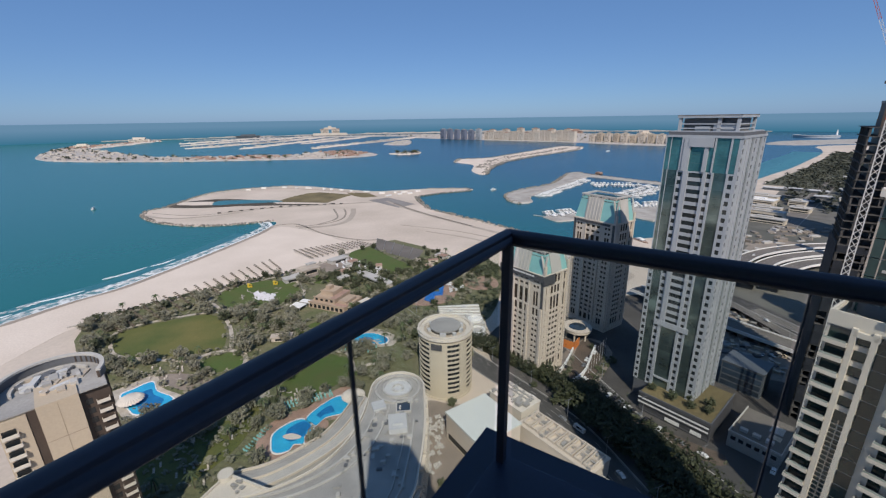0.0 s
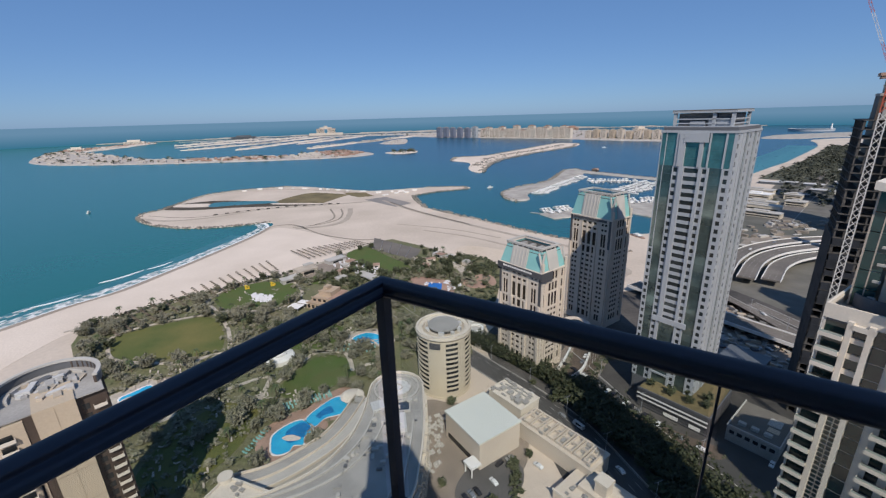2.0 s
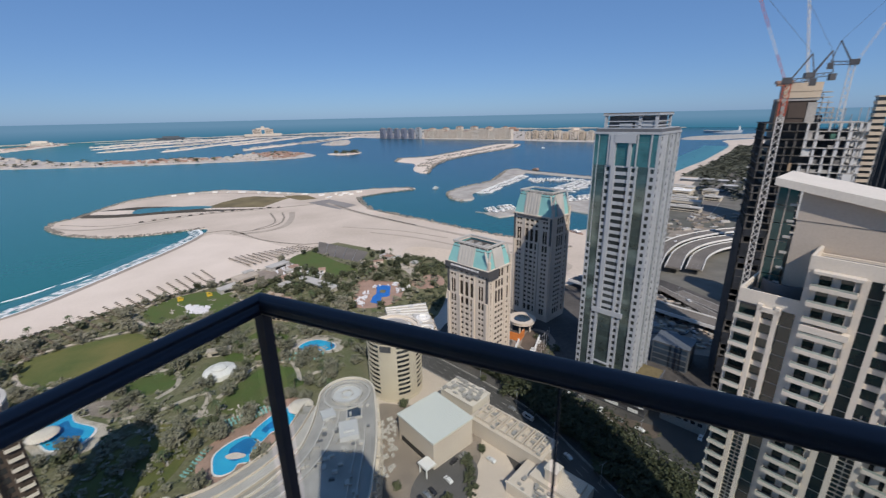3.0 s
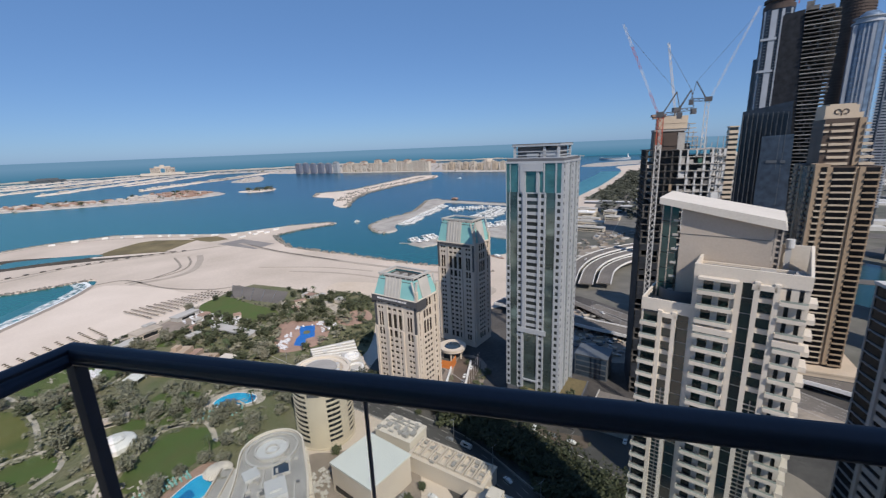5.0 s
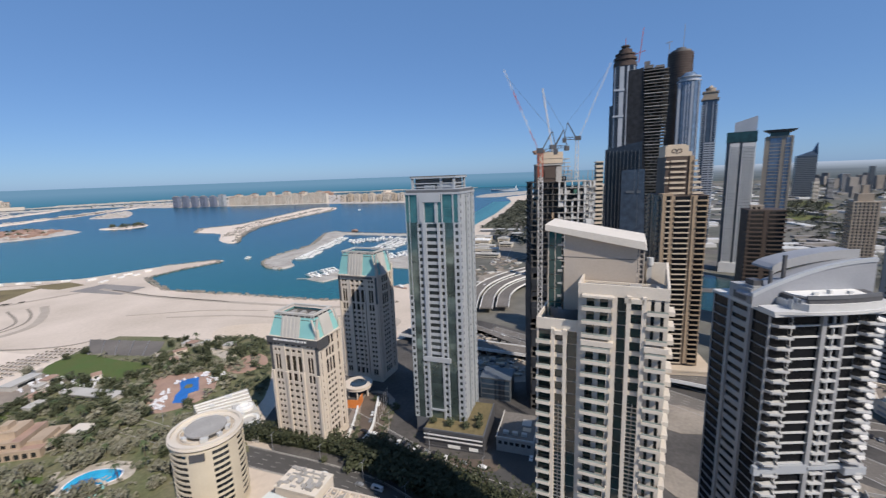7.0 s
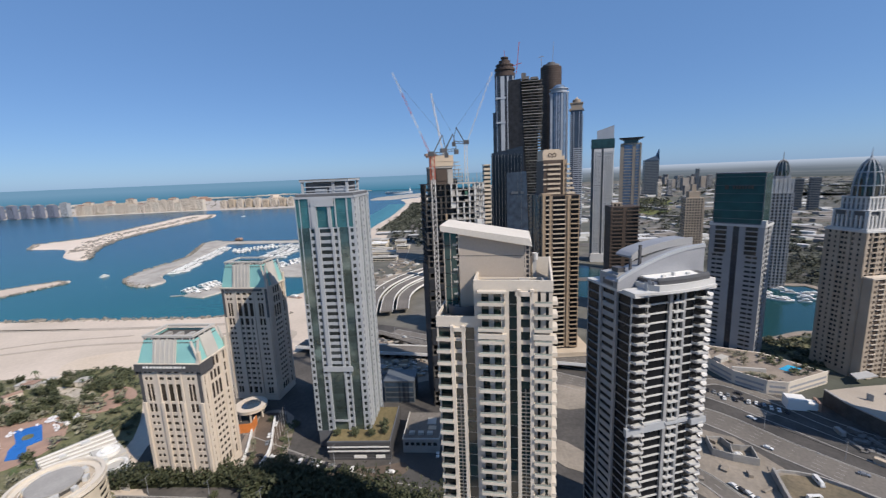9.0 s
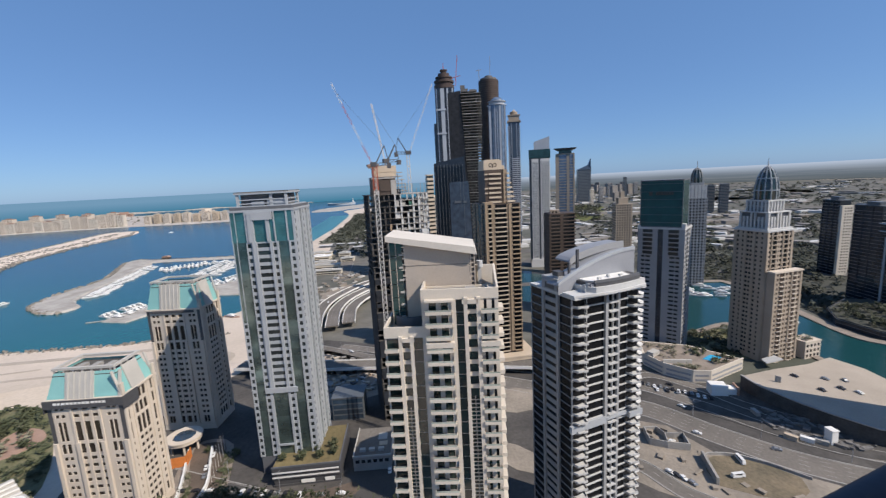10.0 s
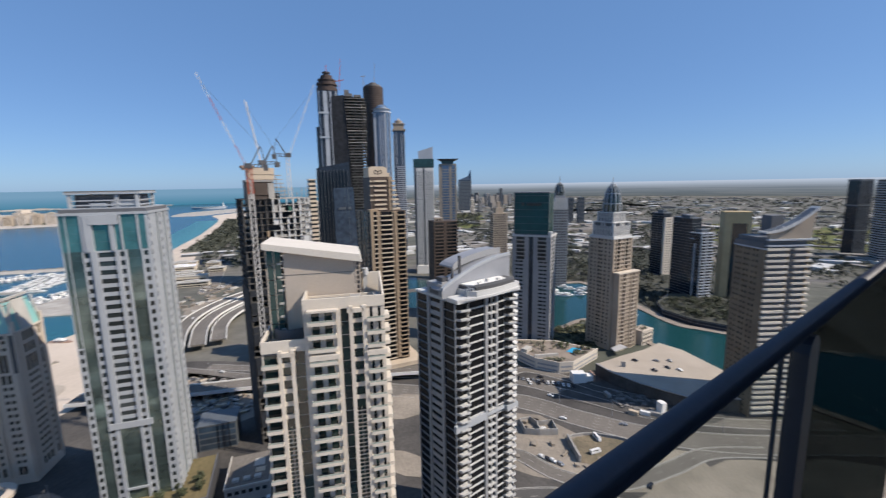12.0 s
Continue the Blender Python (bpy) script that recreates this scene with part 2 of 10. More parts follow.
def water_mat(name, near, deep, axis, lo, hi, rough, wave, bump):
    """Open water: its own colour goes from shallow to deep along an axis of the plan; small waves."""
    m = bpy.data.materials.new(name)
    m.use_nodes = True
    n, l = m.node_tree.nodes, m.node_tree.links
    b = n["Principled BSDF"]
    b.inputs["IOR"].default_value, b.inputs["Roughness"].default_value = 1.33, rough
    b.inputs["Specular IOR Level"].default_value = 0.45
    geo = n.new("ShaderNodeNewGeometry")
    dot = n.new("ShaderNodeVectorMath")
    dot.operation, dot.inputs[1].default_value = "DOT_PRODUCT", axis
    l.new(geo.outputs["Position"], dot.inputs[0])
    big = n.new("ShaderNodeTexNoise")
    big.inputs["Scale"].default_value, big.inputs["Detail"].default_value = 0.004, 5.0
    l.new(geo.outputs["Position"], big.inputs["Vector"])
    warp = n.new("ShaderNodeMath")
    warp.operation, warp.inputs[1].default_value = "MULTIPLY_ADD", 0.35 * (hi - lo)
    l.new(big.outputs[0], warp.inputs[0])
    l.new(dot.outputs["Value"], warp.inputs[2])
    ramp = n.new("ShaderNodeMapRange")
    ramp.inputs[1].default_value, ramp.inputs[2].default_value = lo + 0.17 * (hi - lo), hi + 0.17 * (hi - lo)
    l.new(warp.outputs[0], ramp.inputs[0])
    mix = n.new("ShaderNodeMix")
    mix.data_type = "RGBA"
    mix.inputs[6].default_value, mix.inputs[7].default_value = (*near, 1), (*deep, 1)
    l.new(ramp.outputs[0], mix.inputs[0])
    l.new(mix.outputs[2], b.inputs["Base Color"])
    small = n.new("ShaderNodeTexNoise")
    small.inputs["Scale"].default_value, small.inputs["Detail"].default_value = wave, 4.0
    l.new(geo.outputs["Position"], small.inputs["Vector"])
    bp = n.new("ShaderNodeBump")
    bp.inputs["Strength"].default_value, bp.inputs["Distance"].default_value = bump, 1.0
    l.new(small.outputs[0], bp.inputs["Height"])
    l.new(bp.outputs[0], b.inputs["Normal"])
    return m


SHALLOW = mat("shallow sea water", (0.035, 0.185, 0.195), 0.3, 0.06, 0.05, 0.3, 0.1)
SHALLOW2 = mat("knee-deep sea water", (0.026, 0.157, 0.172), 0.3, 0.06, 0.05, 0.3, 0.1)
SEA = water_mat("sea water", (0.010, 0.128, 0.128), (0.004, 0.062, 0.104), (0.85, 0.53, 0), 60, 900, 0.24, 0.12, 0.22)
CANAL = water_mat("canal water", (0.007, 0.05, 0.055), (0.006, 0.042, 0.05), (0, 1, 0), -100, 200, 0.2, 0.2, 0.15)


def foam_mat():
    m = mat("sea foam", (0.75, 0.77, 0.76), 0.9, 0.05, 0.1, 1.0)
    n, l = m.node_tree.nodes, m.node_tree.links
    geo, no = n.new("ShaderNodeNewGeometry"), n.new("ShaderNodeTexNoise")
    no.inputs["Scale"].default_value, no.inputs["Detail"].default_value = 0.16, 5.0
    l.new(geo.outputs["Position"], no.inputs["Vector"])
    st = n.new("ShaderNodeMapRange")
    st.inputs[1].default_value, st.inputs[2].default_value, st.inputs[4].default_value = 0.38, 0.60, 0.85
    l.new(no.outputs[0], st.inputs[0])
    l.new(st.outputs[0], n["Principled BSDF"].inputs["Alpha"])
    return m


FOAM = foam_mat()
FOAM2 = mat("thick white foam", (0.72, 0.75, 0.75), 0.9, 0.05, 0.2, 2.0, 0.2)


def glass_mat(name, through_colour):
    m = bpy.data.materials.new(name)
    m.use_nodes = True
    n, l = m.node_tree.nodes, m.node_tree.links
    n.remove(n["Principled BSDF"])
    clear, gloss, mix = (n.new("ShaderNode" + k) for k in ("BsdfTransparent", "BsdfGlossy", "MixShader"))
    clear.inputs[0].default_value = (*through_colour, 1)
    gloss.inputs["Roughness"].default_value, mix.inputs[0].default_value = 0.0, 0.03
    l.new(clear.outputs[0], mix.inputs[1])
    l.new(gloss.outputs[0], mix.inputs[2])
    l.new(mix.outputs[0], n["Material Output"].inputs[0])
    return m


GLASS = glass_mat("balustrade glass", (0.92, 0.945, 0.93))


# ---- building blocks ----
def mesh_of(name, verts, faces, material, smooth=False):
    me = bpy.data.meshes.new(name)
    me.from_pydata(verts, [], faces)
    me.materials.append(material)
    if smooth:
        me.polygons.foreach_set("use_smooth", [True] * len(faces))
    me.update()
    return me


def part(name, geo, material, parent, label="", kind="", smooth=False):
    """One mesh object, from (verts, faces) or a ready mesh, under a thing or a part."""
    me = geo if isinstance(geo, bpy.types.Mesh) else mesh_of(name, geo[0], geo[1], material, smooth)
    ob = new(name, me)
    ob.parent = parent
    return tagged(ob, label, kind=kind)


def thing(name, label, category, x=0, y=0, z=0, rz=0, group="", kind=""):
    ob = new(name)
    ob.location, ob.rotation_euler = (x, y, z), (0, 0, radians(rz))
    ob.empty_display_size = 0.5
    return tagged(ob, label, category, group, kind)


BOXF = ((0, 3, 2, 1), (4, 5, 6, 7), (0, 1, 5, 4), (1, 2, 6, 5), (2, 3, 7, 6), (3, 0, 4, 7))


def box(x0, x1, y0, y1, z0, z1):
    return [(x0, y0, z0), (x1, y0, z0), (x1, y1, z0), (x0, y1, z0), (x0, y0, z1), (x1, y0, z1), (x1, y1, z1), (x0, y1, z1)], list(BOXF)


def join(geos):
    verts, faces = [], []
    for v, f in geos:
        k = len(verts)
        verts += v
        faces += [tuple(i + k for i in q) for q in f]
    return verts, faces


def moved(geo, m):
    return [tuple(m @ Vector(v)) for v in geo[0]], geo[1]


def bar(a, b, w):
    """A square bar from a to b."""
    a, b = Vector(a), Vector(b)
    q = (b - a).to_track_quat("Z", "Y").to_matrix().to_4x4()
    return moved(box(-w / 2, w / 2, -w / 2, w / 2, 0, (b - a).length), Matrix.Translation(a) @ q)


def ring(r0, r1, z0, z1, n, a0=0.0, a1=360.0, cx=0.0, cy=0.0):
    """A ring or part of one, of rectangular section."""
    full = abs(a1 - a0) > 359.9
    k = n if full else n + 1
    v, f = [], []
    for i in range(k):
        a = radians(a0 + (a1 - a0) * i / n)
        c, s = math.cos(a), math.sin(a)
        v += [(cx + r0 * c, cy + r0 * s, z0), (cx + r1 * c, cy + r1 * s, z0), (cx + r1 * c, cy + r1 * s, z1), (cx + r0 * c, cy + r0 * s, z1)]
    for i in range(n):
        p, q = 4 * i, 4 * ((i + 1) % k)
        f += [(p + j, q + j, q + (j + 1) % 4, p + (j + 1) % 4) for j in range(4)]
    if not full:
        f += [(0, 1, 2, 3), (4 * n + 3, 4 * n + 2, 4 * n + 1, 4 * n)]
    return v, f


def disc(r, z0, z1, n, cx=0.0, cy=0.0, r1=None):
    """A closed drum, tapering to r1."""
    r1 = r if r1 is None else r1
    v = [(cx + q * math.cos(2 * math.pi * i / n), cy + q * math.sin(2 * math.pi * i / n), z) for q, z in ((r, z0), (r1, z1)) for i in range(n)]
    f = [(i, (i + 1) % n, n + (i + 1) % n, n + i) for i in range(n)] + [tuple(range(n))[::-1], tuple(range(n, 2 * n))]
    return v, f


def lathe(profile, n, cx=0.0, cy=0.0):
    v = [(cx + r * math.cos(2 * math.pi * i / n), cy + r * math.sin(2 * math.pi * i / n), z) for r, z in profile for i in range(n)]
    f = [(j * n + i, j * n + (i + 1) % n, (j + 1) * n + (i + 1) % n, (j + 1) * n + i) for j in range(len(profile) - 1) for i in range(n)]
    return v, f


def rounded(pts, step=4):
    """A smooth closed line through the points of a plan."""
    out, n = [], len(pts)
    for i in range(n):
        a, b, c, d = (Vector(pts[(i + k) % n]) for k in (-1, 0, 1, 2))
        for s in range(step):
            t = s / step
            out.append(0.5 * ((2 * b) + (c - a) * t + (2 * a - 5 * b + 4 * c - d) * t * t + (3 * b - a - 3 * c + d) * t ** 3))
    return [(p[0], p[1]) for p in out]


def fill(pts, z0, z1, flare=0.0):
    """A solid slab over a plan polygon, its foot spread by flare."""
    from mathutils.geometry import tessellate_polygon
    n = len(pts)
    area = sum(pts[i][0] * pts[(i + 1) % n][1] - pts[(i + 1) % n][0] * pts[i][1] for i in range(n))
    if area < 0:
        pts = pts[::-1]
    tris = tessellate_polygon([[Vector((x, y, 0)) for x, y in pts]])
    v = [(x, y, z1) for x, y in pts]
    f = []
    for t in tris:
        a, b, c = (Vector((*pts[i], 0)) for i in t)
        f.append(tuple(t) if (b - a).cross(c - a).z > 0 else tuple(t)[::-1])
    for i in range(n):
        p, q = Vector(pts[i - 1]), Vector(pts[(i + 1) % n])
        d = (q - p).normalized()
        v.append((pts[i][0] + d.y * flare, pts[i][1] - d.x * flare, z0))
    f += [(n + i, n + (i + 1) % n, (i + 1) % n, i) for i in range(n)]
    return v, f


def sheet(name, label, category, pts, z0, z1, material, flare=0.0, soft=4, kind="structure", parent=None):
    ob = part(name, fill(rounded(pts, soft) if soft else list(pts), z0, z1, flare), material, parent, label, kind)
    return tagged(ob, category=category) if category else ob


def line_of(pts, step=6):
    """A smooth open line."""
    pts = [Vector(p) for p in pts]
    pts = [2 * pts[0] - pts[1]] + pts + [2 * pts[-1] - pts[-2]]
    out = []
    for i in range(1, len(pts) - 2):
        a, b, c, d = pts[i - 1:i + 3]
        for s in range(step):
            t = s / step
            out.append(0.5 * ((2 * b) + (c - a) * t + (2 * a - 5 * b + 4 * c - d) * t * t + (3 * b - a - 3 * c + d) * t ** 3))
    return out + [pts[-2]]


def ribbon(line, o0, o1, z0, z1):
    """A strip along a smooth line between two offsets to its left; z may rise along the points as a third coordinate."""
    v, f = [], []
    for i, p in enumerate(line):
        d = (line[min(i + 1, len(line) - 1)] - line[max(i - 1, 0)])
        d = Vector((d.x, d.y)).normalized()
        h = p.z if len(p) > 2 else 0.0
        for o, z in ((o0, z0), (o1, z0), (o1, z1), (o0, z1)):
            v.append((p.x - d.y * o, p.y + d.x * o, z + h))
    for i in range(len(line) - 1):
        p, q = 4 * i, 4 * i + 4
        f += [(p + j, p + (j + 1) % 4, q + (j + 1) % 4, q + j) for j in range(4)]
    k = 4 * (len(line) - 1)
    f += [(3, 2, 1, 0), (k, k + 1, k + 2, k + 3)]
    return v, f


def dashes(line, off, width, z, length, gap):
    """Painted strokes along a line."""
    out, run, on = [], 0.0, []
    for a, b in zip(line[:-1], line[1:]):
        d = b - a
        L = Vector((d.x, d.y)).length
        s = 0.0
        while s < L:
            if (run + s) % (length + gap) < 0.5:
                e = min(s + length, L)
                u = Vector((d.x, d.y)).normalized()
                p = a + d * (s / L)
                h = (p.z if len(p) > 2 else 0) + z
                x, y = p.x - u.y * off, p.y + u.x * off
                w = width / 2
                k = e - s
                out.append(([(x + u.y * w, y - u.x * w, h), (x + u.y * w + u.x * k, y - u.x * w + u.y * k, h),
                             (x - u.y * w + u.x * k, y + u.x * w + u.y * k, h), (x - u.y * w, y + u.x * w, h)], [(0, 1, 2, 3)]))
                s += length + gap - 0.4
            else:
                s += 0.4
        run += L
    return join(out) if out else ([], [])


def inside(x, y, pts):
    hit = False
    for (ax, ay), (bx, by) in zip(pts, pts[1:] + pts[:1]):
        if (ay > y) != (by > y) and x < (bx - ax) * (y - ay) / (by - ay) + ax:
            hit = not hit
    return hit


class Block:
    """A building: an Empty at its foot, walls and bands joined by part, windows and balconies as pieces of their own."""
    LIMIT = 290

    def __init__(self, name, label, category, x, y, rz, z=0, group=""):
        self.ob = thing(name, label, category, x, y, z, rz, group)
        self.heap, self.mats, self.count, self.shared = {}, {}, {}, {}

    def add(self, name, geo, material):
        self.heap.setdefault(name, []).append(geo)
        self.mats[name] = material

    def on(self, face, u0, u1, d0, d1, z0, z1):
        """A box on a face (x, y, degrees): u runs along it, d outwards from it."""
        fx, fy, fa = face
        return moved(box(u0, u1, -d1, -d0, z0, z1), pose(fx, fy, 0, 0, 0, fa))

    def wall(self, name, material, face, u0, u1, d0, d1, z0, z1):
        self.add(name, self.on(face, u0, u1, d0, d1, z0, z1), material)

    def piece(self, name, material, face, u0, u1, d0, d1, z0, z1, spare="small_windows", shape=None):
        """One piece with its own object; alike pieces share a mesh. Past the limit they join the rest."""
        fx, fy, fa = face
        w, t, h = u1 - u0, d1 - d0, z1 - z0
        k = self.count.get(name, 0)
        self.count[name] = k + 1
        key = (name, material.name, round(w, 2), round(t, 2), round(h, 2))
        geo = shape(w, t, h) if shape else box(0, w, -t, 0, 0, h)
        m = pose(fx, fy, 0, 0, 0, fa) @ Matrix.Translation((u0, -d0, z0))
        if k >= self.LIMIT:
            self.add(spare, moved(geo, m), material)
            return None
        if key not in self.shared:
            self.shared[key] = mesh_of(name, geo[0], geo[1], material)
        ob = new(name, self.shared[key])
        ob.parent, ob.matrix_basis = self.ob, m
        return ob

    def each(self, name, geos, material, label=""):
        for g in geos:
            part(name, g, material, self.ob, label)

    def done(self):
        for name, geos in self.heap.items():
            rest = name.startswith(("small_", "rows_of_"))
            plain = name.replace("rows_of_", "").replace("small_", "").rstrip("s") + "_work" if rest else name
            ob = part(plain, join(geos), self.mats[name], self.ob)
            if rest:
                ob["kind"] = "stuff"
        return self.ob


def balcony_shape(w, t, h):
    """A slab with a low upstand round its three open sides."""
    s = 0.22
    return join([box(0, w, -t, 0, 0, s), box(0, w, -t, -t + 0.12, s, h), box(0, 0.12, -t + 0.12, 0, s, h), box(w - 0.12, w, -t + 0.12, 0, s, h)])


def prism(pts, z0, z1):
    """An upright solid over a convex plan, listed counter-clockwise."""
    n = len(pts)
    v = [(x, y, z) for z in (z0, z1) for x, y in pts]
    return v, [tuple(range(n))[::-1], tuple(range(n, 2 * n))] + [(i, (i + 1) % n, n + (i + 1) % n, n + i) for i in range(n)]


def extrude_y(pts, y0, y1):
    """A solid from an outline in x and z, between two values of y."""
    k = len(pts)
    v = [(a, y, b) for y in (y0, y1) for a, b in pts]
    return v, [tuple(range(k)), tuple(range(2 * k - 1, k - 1, -1))] + [(i, k + i, k + (i + 1) % k, (i + 1) % k) for i in range(k)]


def wedge_balcony(w, t, h):
    """A balcony whose front narrows like a boat, with a solid parapet and a hollow floor."""
    a, b = (0.9, -t * 0.78), (w - 0.7, -t)
    edge = [(0.0, -0.05), a, b, (w, -0.05)]
    g = [prism([(0, 0)] + edge + [(w, 0)], 0.0, 0.3)]
    for (x0, y0), (x1, y1) in zip(edge[:-1], edge[1:]):
        L = math.hypot(x1 - x0, y1 - y0)
        nx, ny = -(y1 - y0) / L * 0.14, (x1 - x0) / L * 0.14
        g.append(prism([(x0, y0), (x1, y1), (x1 + nx, y1 + ny), (x0 + nx, y0 + ny)], 0.3, h))
    return join(g)


def facade(B, face, width, z0, fh, n, cols, wall, glass=PANE, bal=None, up=0.95, pieces=True, sill=0.95, head=0.45, name="wall", lintel=None, edge=0.36, slab=None, deck=None, rail=None, bshape=balcony_shape, tall=0):
    """Fills a face with columns: p pier, s plain wall, w window, m window between proud piers, d full-height dark window, b balcony, g curtain glass.
    tall: the floors below the top that keep single windows; lower ones have ladder-like strips between the piers."""
    total = sum(c[1] for c in cols)
    scale, u, top = (width - 0.41) / total, 0.005, z0 + n * fh
    bal = bal or wall
    for kind, w, *opt in cols:
        w *= scale
        proud = opt[0] if opt else 0.0
        if kind in "ps":
            B.wall(name, wall, face, u, u + w, -0.4, proud, z0, top)
        else:
            i0, i1 = u, u + w
            if kind == "m":
                e = w * (0.23 if tall else 0.3)
                pr = proud or 0.55
                B.wall(name, wall, face, u, u + e, -0.4, pr, z0, top + 0.6)
                B.wall(name, wall, face, u + w - e, u + w, -0.4, pr, z0, top + 0.6)
                i0, i1 = u + e, u + w - e
            for k in range(n):
                z = z0 + k * fh
                if kind == "d":
                    (B.piece if pieces else B.wall)("slab_edge" if pieces else "rows_of_slabs", slab or bal, face, i0, i1, -0.4, proud, z + fh - edge, z + fh)
                    (B.piece if pieces else lambda nm, mt, *q, **kw: B.add("small_windows", B.on(*q[:1], *q[1:]), mt))("window", glass, face, i0 + 0.03, i1 - 0.03, -0.38, -0.28, z + 0.02, z + fh - edge - 0.02)
                elif kind in "wm":
                    lo, hi = z + sill, z + fh - head
                    if kind == "m" and tall and k < n - tall and k % 15 not in (0, 14):
                        B.piece("window", glass, face, i0, i1, -0.38, -0.3, z + sill, z + fh + sill, spare="small_windows")
                        B.add("rows_of_mullions", join([B.on(face, i0, i1, -0.29, -0.05, z + sill + q, z + sill + q + 0.16) for q in (0.0, 1.1, 2.2)] + [B.on(face, (i0 + i1) / 2 - 0.07, (i0 + i1) / 2 + 0.07, -0.28, -0.06, z + sill, z + fh + sill)]), wall)
                        if k == 1:
                            B.wall(name, wall, face, i0, i1, -0.4, 0.12, z - head, z + sill)
                        continue
                    B.wall(name, wall, face, i0, i1, -0.4, 0.0 if kind == "w" else 0.12, hi, z + fh + sill if k < n - 1 else z + fh)
                    if k == 0:
                        B.wall(name, wall, face, i0, i1, -0.4, 0.0, z, lo)
                    a = (B.piece if pieces else lambda nm, mt, *q, **kw: B.add("small_windows", B.on(*q[:1], *q[1:]), mt))
                    a("window", glass, face, i0, i1, -0.38, -0.3, lo, hi)
                elif kind == "g":
                    a = (B.piece if pieces else lambda nm, mt, *q, **kw: B.add("small_windows", B.on(*q[:1], *q[1:]), mt))
                    a("glass_panel", opt[1] if len(opt) > 1 else MIRROR, face, i0 + 0.04, i1 - 0.04, -0.34, proud - 0.1, z + 0.05, z + fh - 0.03, spare="small_panels")
                elif kind == "b":
                    out = proud or 1.3
                    a = (B.piece if pieces else lambda nm, mt, *q, **kw: B.add("small_windows", B.on(*q[:1], *q[1:]), mt))
                    nw = opt[1] if len(opt) > 1 else 1
                    for j in range(nw):
                        ww = (i1 - i0 - 0.6) / nw
                        a("window", glass, face, i0 + 0.3 + j * ww, i0 + 0.3 + (j + 1) * ww - 0.02, -0.38, -0.32, z + 0.1, z + fh - 0.5)
                    if nw > 1 and k == 0:
                        for j in range(nw + 1):
                            c = i0 + 0.3 + j * ww
                            B.wall(name, wall, face, max(i0, c - 0.6), min(i1, c + 0.6), -0.31, -0.1, z, top)
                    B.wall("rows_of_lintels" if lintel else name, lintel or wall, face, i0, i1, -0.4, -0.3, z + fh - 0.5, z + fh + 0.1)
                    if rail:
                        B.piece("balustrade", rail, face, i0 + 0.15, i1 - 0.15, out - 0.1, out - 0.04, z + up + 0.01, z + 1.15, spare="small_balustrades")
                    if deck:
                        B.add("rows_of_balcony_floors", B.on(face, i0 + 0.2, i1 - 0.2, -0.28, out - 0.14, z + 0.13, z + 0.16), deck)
                    if pieces:
                        B.piece("balcony", bal, face, i0 + 0.05, i1 - 0.05, -0.3, out, z - 0.1, z + up, spare="small_balconies", shape=bshape)
                    else:
                        B.add("rows_of_bands", B.on(face, i0, i1, -0.3, out, z - 0.1, z + 0.9), bal)
        u += w
    return top


